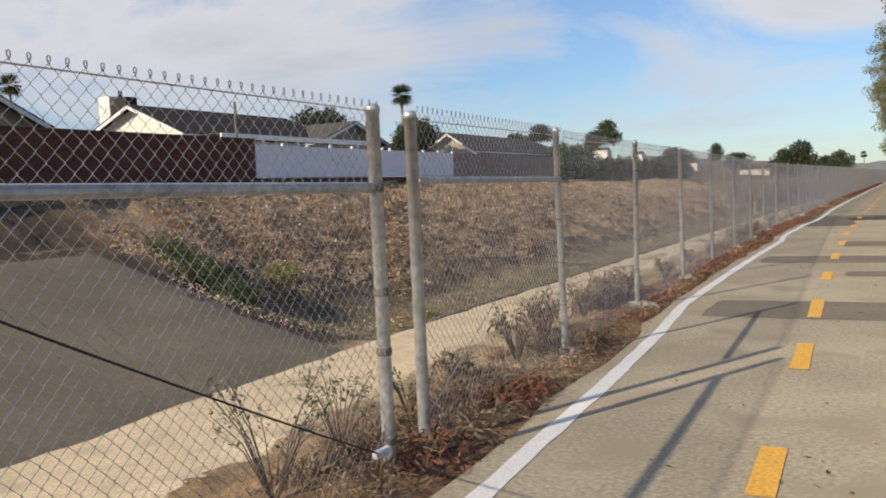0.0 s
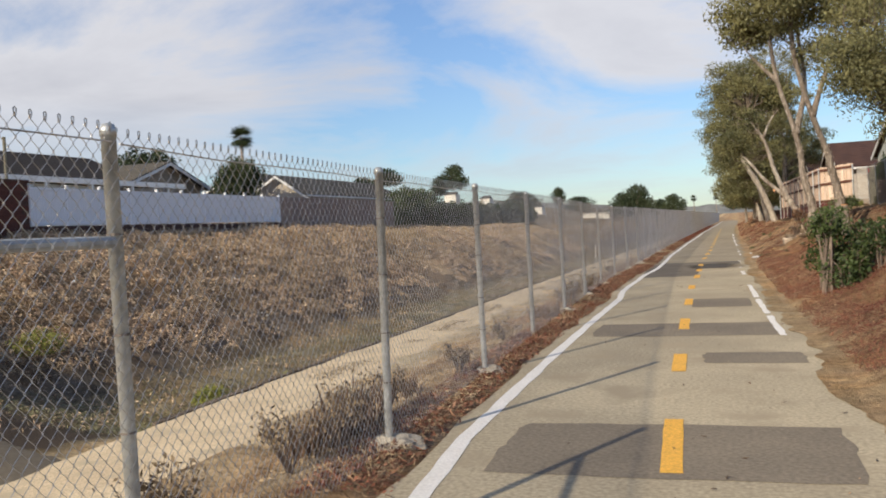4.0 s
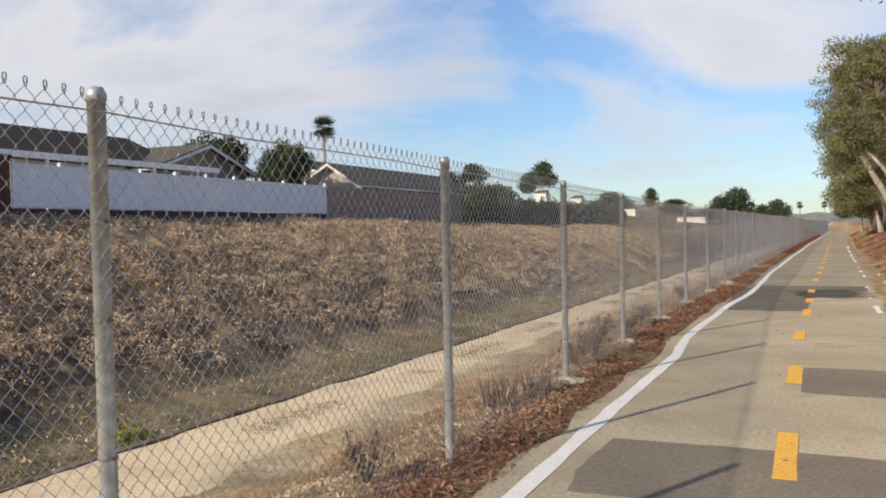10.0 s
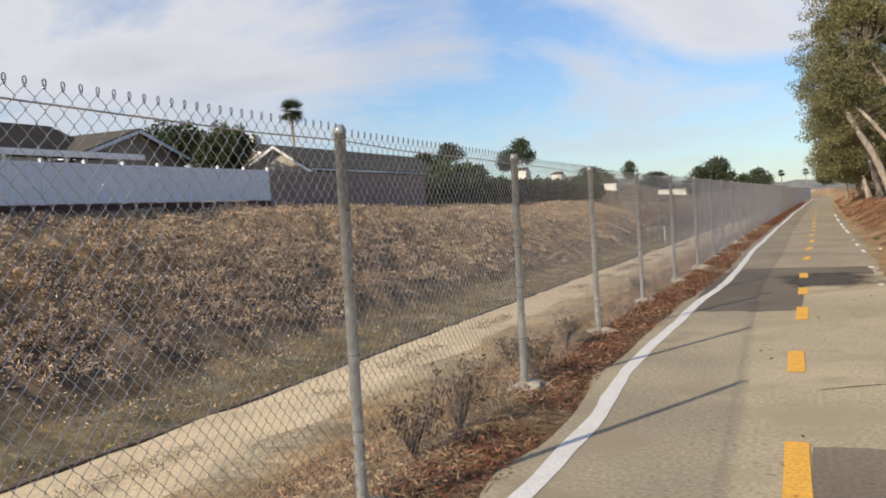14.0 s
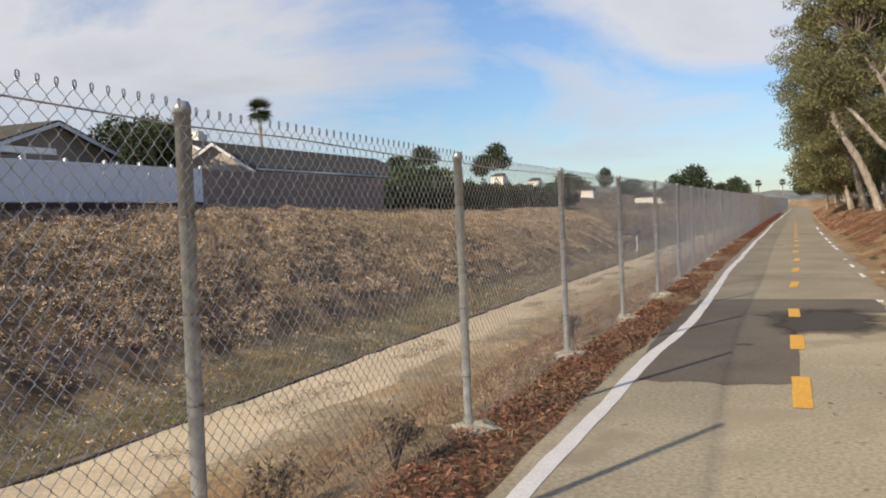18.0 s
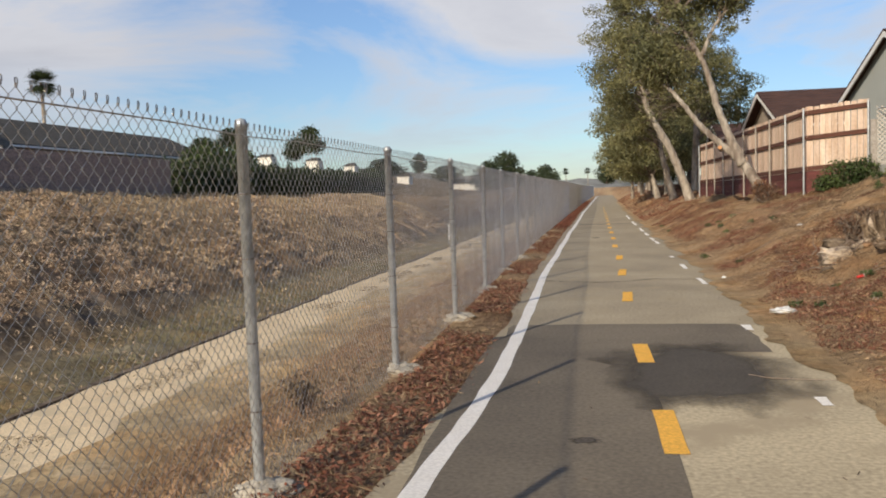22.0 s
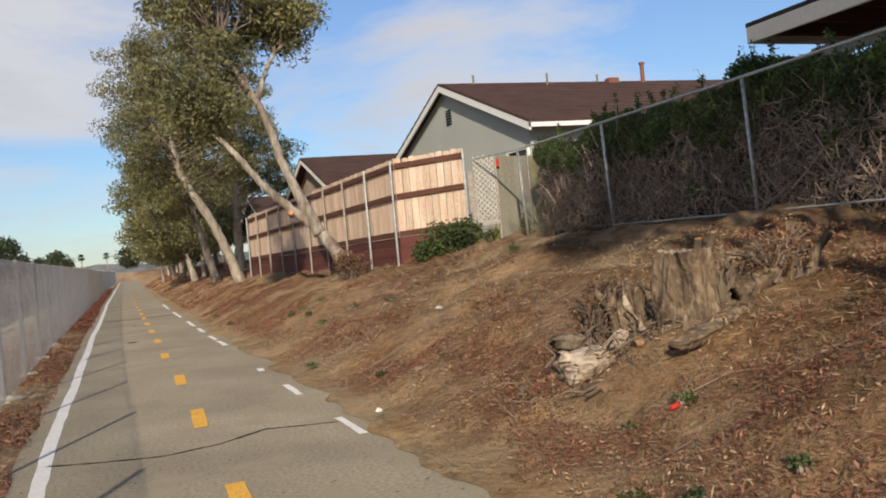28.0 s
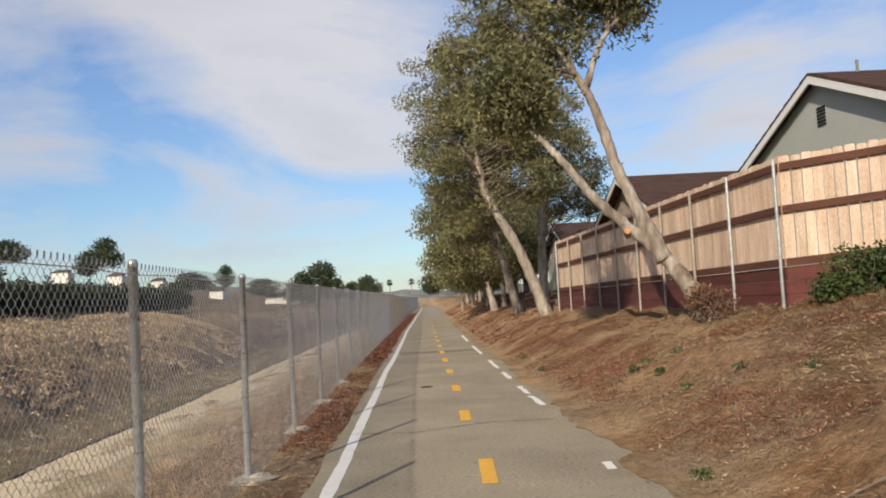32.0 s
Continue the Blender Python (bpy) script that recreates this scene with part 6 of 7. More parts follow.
for i, (x, y, z, r, h) in enumerate(far_trees):
    x, y, z = x * 1.004 - 0.3, y - 0.3, z + 0.0045 * y
    if proto is None or i in (1, 5):
        blobs = [((0, 0, 0.9), (1.0, 1.0, 0.75)), ((-0.55, 0.2, 0.6), (0.7, 0.6, 0.6)), ((0.6, -0.1, 0.55), (0.65, 0.7, 0.5)), ((0.15, 0, 1.35), (0.6, 0.6, 0.45))]
        proto = bushes("distant_tree", "dark rounded tree far beyond the channel", (x, y, z - h * 0.3), blobs, 3400, 60 + i, "far_leaf", (0.14, 0.075), "tree", twigs=5, group="distant trees")
        proto.scale = (r * 0.75, r * 0.75, h * 0.75)
        first = proto
    else:
        c = copy_thing(first, pose(x, y, z - h * 0.3, 0, 0, i * 77))
        c.scale = (r * 0.75, r * 0.75, h * 0.75)


def palm(name, at, height, head, seed):
    rand = np.random.default_rng(seed)
    t = thing(name, "tall fan palm with a bushy head", "palm tree", at, "palms")
    part("trunk", Shape().tube([(0, 0, -1), (head * 0.05, 0, height * 0.5), (0, 0, height)], [head * 0.14, head * 0.1, head * 0.09], 8), M["bark"], t)
    v = []
    for k in range(64):
        a, e = rand.random() * 6.283, rand.uniform(-1.1, 1.3)
        d = np.array([math.cos(a) * math.cos(e), math.sin(a) * math.cos(e), math.sin(e)])
        s = np.cross(d, [0, 0, 1.0])
        s /= np.linalg.norm(s) + 1e-6
        ln = head * rand.uniform(0.75, 1.05)
        c = np.array([0, 0, height])
        for w in np.linspace(-0.75, 0.75, 9):
            tip = c + (d * math.cos(w) + s * math.sin(w)) * ln - np.array([0, 0, 0.12 * ln * abs(w)])
            m = c + (d * math.cos(w * 0.8) + s * math.sin(w * 0.8)) * ln * 0.55
            off = s * 0.035 * head
            v.append([c + d * ln * 0.3, m - off, tip, m + off])
    part("crown", quads("crown", np.array(v)), M["far_leaf"], t)
    return t


palm("fan_palm", (-86.3, 152.2, 2), 19.4, 3.0, 1)
palm("fan_palm", (-150.9, 112, 3.5), 22.5, 3.0, 2)
for i, (x, y, h, r) in enumerate(((-8, 420, 9.5, 2.0), (-22, 430, 8.5, 1.9), (2, 450, 10, 2.0), (-13, 440, 8.5, 1.9))):
    palm("fan_palm", (x, y, 0), h, r, 5 + i)

# low hills and pale far buildings
hill = Shape()
hx = np.linspace(-1500, 500, 160)
hh = np.interp(hx, [-1500, -700, -420, -250, -120, 0, 200, 500], [52, 46, 40, 32, 17, 11, 9, 9]) + 6 * (vnoise(hx, hx * 0, 60) - 0.5) + 3 * (vnoise(hx, hx * 0 + 9, 17) - 0.5)
n = len(hx)
hv = [(x, 900 + 0.1 * abs(x), -6) for x in hx] + [(x, 960 + 0.1 * abs(x), z) for x, z in zip(hx, hh)] + [(x, 1300, -6) for x in hx]
hill.add(hv, [(i + k * n, i + 1 + k * n, i + 1 + (k + 1) * n, i + (k + 1) * n) for k in (0, 1) for i in range(n - 1)])
tagged(part("far_hills", hill, M["hill"], smooth=True), "low hazy grey-green hills on the horizon", "hills", kind="structure")
for i, (x, y, z, w, h) in enumerate(((-98, 330, 14.1, 4.8, 0.77), (-84, 330, 11.8, 4, 0.66), (-120, 340, 16.6, 5.6, 0.88), (-58, 300, 6.8, 4, 0.55), (-30, 240, 3.2, 7.2, 0.55))):
    b = thing("far_house", "pale distant house on the rise", "house", (x, y, z), "far houses")
    part("wall", Shape().box(-w / 2, -3, -14, w / 2, 3, h), M["cream"], b)
    part("roof", Shape().prism([(-w / 2 - 0.4, -3.4, h), (w / 2 + 0.4, -3.4, h), (w / 2 - 1, 0, h + 1.2), (-w / 2 + 1, 0, h + 1.2)], (0, 3, 0)), M["grey_shingle"], b)

# ---- litter, straw, weeds ----
def scatter(name, label, category, x_of, y0, y1, count, length, width, mat, seed, flat=0.7, lift=0.012, keep=None, jitter=0.02):
    rand = np.random.default_rng(seed)
    y = y0 + (y1 - y0) * rand.random(count)
    x = x_of(rand, y)
    if keep is not None:
        k = keep(x, y, rand)
        x, y = x[k], y[k]
    z = ground_z(x, y) + lift + np.abs(rand.normal(size=len(x))) * jitter
    me = quads(name, leaf_quads(np.stack([x, y, z], 1), length, width, rand, 0, flat))
    return tagged(part(name, me, M[mat]), label, category, kind="stuff")


bank_x = lambda r, y: RIGHT_LINE(y) + 0.45 + 4.3 * r.random(len(y)) ** 0.9
patchy_keep = lambda s, c: (lambda x, y, r: vnoise(x, y, s) + 0.25 * r.random(len(x)) > c)
lie = lambda x, y: 0.5 * vnoise(x, y, 1.3) + 0.36 * vnoise(x + 7, y, 0.55) + 0.22 * vnoise(x, y, 0.22) + 0.13 * np.clip(1 - np.abs(x - RIGHT_LINE(y) - 1.35) / 0.9, 0, 1) + 0.16 * np.clip((36.5 - y) / 3, -0.45, 1) - 0.05 * np.clip(x - 2.6, 0, 2) - 0.2 * np.clip((RIGHT_LINE(y) + 0.85 - x) / 0.4, 0, 1)
scatter("leaf_litter", "reddish brown fallen leaves lying in drifts on the bank", "leaf litter", bank_x, 14, 66, 560000, 0.044, 0.008, "litter", 1, 0.5, keep=lambda x, y, r: lie(x, y) + 0.16 * r.random(len(x)) > 0.6)
scatter("leaf_litter", "large curled red leaves lying in drifts on the bank", "leaf litter", bank_x, 22, 56, 60000, 0.046, 0.014, "red_leaf", 28, 0.45, 0.02, keep=lambda x, y, r: lie(x, y) + 0.13 * r.random(len(x)) > 0.69)
scatter("straw", "pale dry straw and twigs on the bank", "straw", bank_x, 14, 66, 70000, 0.07, 0.006, "straw", 2, 0.8, 0.012, keep=patchy_keep(1.9, 0.42))
scatter("straw", "long pale dry stalks lying along the bank", "straw", bank_x, 24, 62, 26000, 0.17, 0.006, "straw", 27, 0.85, 0.02, keep=patchy_keep(1.2, 0.45))
scatter("wood_chips", "pale tan chips and leaf bits on the bank", "leaf litter", bank_x, 24, 60, 50000, 0.042, 0.011, "chip", 23, 0.6, 0.012, keep=patchy_keep(0.8, 0.5))
scatter("dry_grass", "short golden dry grass on the upper bank", "grass", lambda r, y: RIGHT_LINE(y) + 2.3 + 2.4 * r.random(len(y)), 34, 66, 26000, 0.09, 0.006, "straw", 26, 0.25, 0.02, keep=patchy_keep(1.4, 0.55))
scatter("dark_chaff", "dark brown chaff and twig bits on the bank", "leaf litter", bank_x, 24, 60, 110000, 0.026, 0.009, "twig_dark", 22, 0.7, 0.008, keep=patchy_keep(0.9, 0.45))
scatter("leaf_litter", "reddish brown fallen leaves under the distant trees", "leaf litter", bank_x, 66, 130, 16000, 0.11, 0.05, "litter", 3)
strip_x = lambda r, y: LEFT_LINE(y) - 0.2 - 0.62 * r.random(len(y)) ** 0.8 + 0.12 * r.normal(size=len(y)) * (r.random(len(y)) < 0.1)
scatter("leaf_litter", "dark red-brown fallen leaves along the fence", "leaf litter", strip_x, 3, 60, 44000, 0.046, 0.014, "litter", 4, 0.6, 0.012, keep=lambda x, y, r: (vnoise(x, y, 1.1) + 0.5 * np.clip((y - 8) / 14, -0.5, 0.6) - 0.25 * np.clip((y - 26) / 6, 0, 1) + 0.2 * vnoise(x, y, 0.3) > 0.52) & (x < LEFT_LINE(y) - 0.1))
scatter("leaf_litter", "red-brown fallen leaves along the distant fence", "leaf litter", strip_x, 60, 130, 9000, 0.1, 0.05, "litter", 5)
scatter("leaf_litter", "large curled red leaves along the fence", "leaf litter", strip_x, 10, 46, 7000, 0.062, 0.018, "red_leaf", 29, 0.5, 0.02, keep=lambda x, y, r: (vnoise(x, y, 1.1) > 0.36) & (x < LEFT_LINE(y) - 0.15))
scatter("straw", "straw and grey twigs along the fence", "straw", strip_x, 3, 60, 16000, 0.1, 0.007, "straw", 14, 0.75, 0.02, keep=lambda x, y, r: x < LEFT_LINE(y) - 0.08)
scatter("dead_grass", "brown dead grass and weeds along the fence foot", "grass", lambda r, y: FENCE(y) - 0.75 + 1.0 * r.random(len(y)), 2, 10, 8000, 0.16, 0.012, "weed", 24, 0.0, 0.05, keep=lambda x, y, r: (vnoise(x, y, 0.9) + 0.2 * r.random(len(x)) > 0.45) & (x < LEFT_LINE(y) - 0.3))
scatter("dead_grass", "reddish brown dead weeds along the fence foot", "grass", lambda r, y: FENCE(y) - 0.55 + 0.9 * r.random(len(y)), 2, 9, 4500, 0.1, 0.02, "litter", 25, 0.2, 0.04, keep=lambda x, y, r: (vnoise(x, y, 0.7) > 0.5) & (x < LEFT_LINE(y) - 0.25))
on_path = lambda r, y: LEFT_LINE(y) + 0.1 + (RIGHT_LINE(y) - LEFT_LINE(y) + 0.2) * r.random(len(y)) ** 0.6


def path_bits(name, label, count, length, width, mat, seed):
    rand = np.random.default_rng(seed)
    y = 4 + 62 * rand.random(count)
    x = on_path(rand, y)
    me = quads(name, leaf_quads(np.stack([x, y, np.full(count, 0.011)], 1), length, width, rand, 0, 0.93))
    tagged(part(name, me, M[mat]), label, "leaf litter", kind="stuff")


path_bits("path_leaves", "few dark leaves and twig bits on the asphalt", 420, 0.06, 0.014, "twig_dark", 91)
path_bits("path_chips", "few pale chips on the asphalt", 160, 0.03, 0.014, "chip", 92)
scatter("straw", "grey-tan dry straw mat beside the fence", "straw", lambda r, y: FENCE(y) + 0.28 - 1.7 * r.random(len(y)), 6, 24, 26000, 0.07, 0.007, "pale_brush", 93, 0.6, 0.015, keep=lambda x, y, r: (vnoise(x, y, 0.8) + 0.2 * r.random(len(x)) > 0.45) & (x < LEFT_LINE(y) - 0.3))
slope_x = lambda r, y: FENCE(y) - 0.1 - 4.0 * r.random(len(y)) ** 1.2
scatter("dry_grass", "short dry grass on the slope below the fence", "grass", slope_x, 2, 70, 46000, 0.13, 0.008, "straw", 6, 0.1, 0.04, keep=lambda x, y, r: vnoise(x, y, 1.6) + 0.25 * r.random(len(x)) + 0.25 * np.clip((y - 22) / 14, -1, 1) > 0.62)
scatter("dry_grass", "brown dead stalks on the slope below the fence", "grass", slope_x, 2, 80, 30000, 0.16, 0.011, "weed", 7, 0.0, 0.06, keep=lambda x, y, r: vnoise(x, y, 1.1) + 0.25 * r.random(len(x)) + 0.3 * np.clip((y - 24) / 14, -1, 1) > 0.74)
scatter("dead_stubble", "dense reddish brown stubble on the slope below the fence", "grass", lambda r, y: FENCE(y) - 0.1 - 3.6 * r.random(len(y)), 19, 60, 60000, 0.1, 0.01, "stubble", 94, 0.15, 0.03, jitter=0.03, keep=lambda x, y, r: vnoise(x, y, 1.3) + 0.3 * r.random(len(x)) + 0.25 * np.clip((y - 22) / 5, -1, 0) > 0.5)
far_x = lambda r, y: BEND(y) + 1.85 - 18.5 - 8.6 * r.random(len(y)) + 0.8 * r.normal(size=len(y)) * (vnoise(y * 0, y, 2.0) > 0.4)


def clump_field(name, label, y0, y1, count, per, radius, leaf, mat, seed, keep):
    """Low mounds of dry twigs and leaves."""
    r = np.random.default_rng(seed)
    y = y0 + (y1 - y0) * r.random(count)
    x = far_x(r, y)
    k = keep(x, y, r)
    x, y = x[k], y[k]
    n = len(x)
    rad = radius[0] + (radius[1] - radius[0]) * r.random(n) ** 2
    z = ground_z(x, y)
    d = r.normal(size=(n, per, 3))
    d[..., 2] = np.abs(d[..., 2])
    d /= np.linalg.norm(d, axis=2)[..., None]
    c = np.stack([x, y, z], 1)[:, None, :] + d * rad[:, None, None] * np.array([1.0, 1.25, 0.85]) * (0.55 + 0.5 * r.random((n, per, 1)))
    me = quads(name, leaf_quads(c.reshape(-1, 3), leaf[0], leaf[1], r, -0.1, 0.1))
    return tagged(part(name, me, M[mat]), label, "brush", kind="stuff")


off_apron = lambda x, y: ~((y < 20) & (x > -23)) & ~((y < 21.8 + 1.5 * (vnoise(x, y, 1.5) - 0.5)) & (x > -26.0))
clump_field("bank_brush", "matted mounds of dry brown brush on the far bank", 6, 62, 6800, 36, (0.16, 0.5), (0.13, 0.03), "brush", 8, lambda x, y, r: off_apron(x, y) & (vnoise(x, y, 2.2) + 0.3 * r.random(len(x)) > 0.42) & (x - BEND(y) - 1.85 < -18.9 + 2.2 * (vnoise(x, y, 1.4) - 0.5)))
clump_field("bank_brush", "low tufts of dry brush on the distant far bank", 55, 125, 4200, 26, (0.14, 0.38), (0.16, 0.045), "brush", 88, lambda x, y, r: vnoise(x, y, 3.0) + 0.3 * r.random(len(x)) > 0.6)
pale = lambda x, y, r: off_apron(x, y) & (vnoise(x, y, 3.0) + 0.05 * (x + 24) < 0.75)
scatter("bank_litter", "white scraps and pale leaves caught in the brush", "litter", far_x, 14, 50, 200, 0.11, 0.06, "cap", 89, 0.3, 0.3, keep=pale)
scatter("bank_grass", "pale dry grass on the upper far bank", "grass", far_x, 6, 125, 110000, 0.2, 0.022, "pale_brush", 18, 0.15, 0.05, jitter=0.08, keep=lambda x, y, r: off_apron(x, y) & (vnoise(x, y, 3.5) + 0.05 * (x + 23.4) + 0.2 * r.random(len(x)) < 0.62 + 0.2 * np.clip((y - 45) / 30, 0, 1)))
scatter("bank_straw", "pale stalks in the brush of the far bank", "brush", far_x, 6, 90, 8000, 0.34, 0.016, "straw", 9, 0.2, 0.12, jitter=0.1, keep=lambda x, y, r: (vnoise(x, y, 2.2) + 0.25 * r.random(len(x)) > 0.6) & off_apron(x, y))
scatter("track_grass", "dry grass strip between the wheel ruts", "grass", lambda r, y: BEND(y) + 1.85 - 9.6 + 0.28 * r.normal(size=len(y)), 12, 110, 16000, 0.12, 0.012, "weed", 15, 0.3, 0.05, keep=lambda x, y, r: vnoise(x, y, 1.6) + 0.3 * np.clip((y - 30) / 40, -0.4, 0.6) > 0.62)
low_x = lambda r, y: BEND(y) + 1.85 - 11.2 - 6.2 * r.random(len(y)) ** 1.3
scatter("channel_weeds", "grey-green weeds on the channel floor", "weeds", low_x, 20, 100, 52000, 0.1, 0.02, "sage", 10, 0.1, 0.06, jitter=0.06, keep=lambda x, y, r: vnoise(x, y, 2.4) + 0.25 * r.random(len(x)) + 0.2 * np.clip((x - BEND(y) - 1.85 + 13.5) / 2, 0, 1) > 0.56)
scatter("channel_weeds", "dark matted growth on the channel floor", "weeds", lambda r, y: BEND(y) + 1.85 - 12.7 - 6.2 * r.random(len(y)), 18, 100, 12000, 0.12, 0.03, "brush", 11, 0.1, 0.05, jitter=0.05, keep=patchy_keep(1.7, 0.55))

for i, (x, y, s, m, lab) in enumerate(((-19.8, 26.8, 1.2, "lime", "bright yellow-green weed in the channel"), (-13.0, 25.5, 0.8, "lime", "low yellow-green weed by the track"), (-12.8, 29.5, 0.7, "lime", "low yellow-green weed by the track"), (-18.6, 22.0, 1.0, "bush", "dark green weed in the channel"), (-19.5, 23.5, 0.9, "bush", "dark green weed in the channel"), (-12.4, 36.0, 0.7, "lime", "low yellow-green weed by the track"))):
    b = bushes("channel_weed", lab, (x, y, float(ground_z(x, y))), [((0, 0, 0.25 * s), (0.6 * s, 0.8 * s, 0.4 * s))], 900, 80 + i, m, (0.12, 0.05), "weed", twigs=6)
for i, (x, y, s) in enumerate(((-2.6, 8.2, 0.8), (-2.75, 9.3, 0.8), (-2.9, 11.0, 0.7), (-2.75, 11.5, 0.6), (-2.95, 12.1, 0.7), (-2.85, 12.7, 0.6), (-2.75, 14.6, 0.5), (-2.9, 17.2, 0.45), (-2.85, 21.9, 0.6), (-2.8, 22.6, 0.7), (-2.75, 24.3, 0.6), (-2.9, 26.0, 0.5), (-3.0, 9.8, 0.6), (-2.8, 7.4, 0.5), (-3.1, 31.8, 0.5), (-3.3, 25.3, 0.5))):
    sp = Shape()
    q = np.random.default_rng(100 + i)
    t = thing("dry_weed", "dry twiggy weed growing at the fence foot", "weed", (x, y, float(ground_z(x, y))), "fence weeds")
    lv = []
    for k in range(24):
        a = q.random() * 6.283
        d = Vector((math.cos(a) * 0.45, math.sin(a) * 0.5, 0.7 + 0.5 * q.random())) * s * 0.55
        mid = d * 0.5 + Vector((0, 0, 0.06 * s))
        sp.tube([(0, 0, -0.03), mid, d], [0.006, 0.004, 0.002], 3, False)
        for u in np.linspace(0.25, 1, 12):
            p = mid * (1 - u) + d * u
            lv.append(np.array(p) + q.normal(size=3) * 0.035)
    tagged(part("stalk", sp, M["twig"], t), kind="stuff")
    tagged(part("foliage", quads("foliage", leaf_quads(np.array(lv), 0.05, 0.02, q, -0.3)), M["weed"], t), kind="stuff")

for i, (x, y, k) in enumerate(((-2.55, 4.75, 1.0), (-2.72, 5.62, 0.75), (-2.6, 6.3, 0.6))):
    q = np.random.default_rng(640 + i)
    t = thing("sage_weed", "sparse grey-green leafy weed beside the gate post", "weed", (x, y, float(ground_z(x, y))), "gate weeds")
    st, lv = Shape(), []
    for _ in range(18):
        a = q.random() * 6.283
        tip = Vector((math.cos(a) * 0.3, math.sin(a) * 0.32, 0.35 + 0.4 * q.random())) * k
        mid = tip * 0.5 + Vector((0, 0, 0.08 * k))
        st.tube([(0, 0, -0.03), mid, tip], [0.005, 0.004, 0.002], 3, False)
        for u in np.linspace(0.3, 1, 9):
            lv.append(np.array(mid * (1 - u) + tip * u) + q.normal(size=3) * 0.025 * k)
    tagged(part("stalk", st, M["twig"], t), kind="stuff")
    tagged(part("foliage", quads("foliage", leaf_quads(np.array(lv), 0.045, 0.018, q, -0.2)), M["sage"], t), kind="stuff")
for i, (x, y, s) in enumerate(((6.9, 47.75, 0.5), (7.3, 47.6, 0.6), (6.3, 47.9, 0.35), (5.7, 46.9, 0.35), (5.0, 44.6, 0.3))):
    bushes("grass_tuft", "yellow-green grass tuft at the gate foot", (x, y, float(ground_z(x, y))), [((0, 0, 0.3 * s), (0.25 * s, 0.25 * s, 0.5 * s))], 260, 700 + i, "lime" if i < 3 else "bush", (0.14, 0.012), "grass", twigs=6, group="grass tufts")

for i, (x, y, s) in enumerate(((-2.85, 11.9, 0.9), (-2.95, 11.5, 0.7), (-2.8, 12.2, 0.7), (-3.15, 11.8, 0.6), (-2.95, 13.6, 0.45), (-2.9, 19.6, 0.6), (-2.75, 20.2, 0.5))):
    q = np.random.default_rng(600 + i)
    t = thing("dock_weed", "dense dark brown dead stalks beside the fence", "weed", (x, y, float(ground_z(x, y)) - 0.03), "fence weeds")
    st = Shape()
    for k in range(46):
        a, r = q.random() * 6.283, 0.22 * s * q.random() ** 0.5
        h = s * (0.25 + 0.3 * q.random())
        p = Vector((math.cos(a) * r, math.sin(a) * r * 1.5, 0))
        st.tube([p, p * 1.15 + Vector((0, 0, h * 0.6)), p * 1.35 + Vector((q.normal() * 0.03, q.normal() * 0.03, h))], [0.006, 0.007, 0.004], 4)
    tagged(part("stalk", st, M["dock"], t), kind="stuff")
twig = thing("fallen_twig", "thin pale curved twig lying on the asphalt", "stick", (0.55, 32.9, 0.0), "fallen sticks")
part("stick", Shape().tube([(-0.28, 0.02, 0.012), (-0.15, -0.12, 0.014), (0.05, -0.16, 0.013), (0.35, -0.2, 0.012)], [0.003, 0.004, 0.004, 0.002], 5), M["twig"], twig)
bushes("trunk_brush", "dark leafy shoots at the foot of the forked tree", (4.09, 50.57, float(ground_z(4.09, 50.57))), [((0, 0, 0.2), (0.4, 0.35, 0.3)), ((-0.25, 0.1, 0.35), (0.25, 0.25, 0.25))], 1300, 610, "litter_leaf", (0.07, 0.025), "brush", twigs=14)

# dark twigs for the litter here, and for the shade lying over it
scatter("brush_trimmings", "dark dry brush trimmings that also stand in for shade between trunk and stumps", "brush", lambda r, y: 3.95 + 0.3 * (y - 35.8) + 0.55 * r.normal(size=len(y)), 34.2, 37.2, 5200, 0.13, 0.012, "twig_dark", 61, 0.75, 0.02, keep=lambda x, y, r: vnoise(x, y, 1.6) + 0.3 * r.random(len(x)) > 0.42, jitter=0.05)

# ---- stumps, rubbish ----
sz = lambda x, y: float(ground_z(x, y))


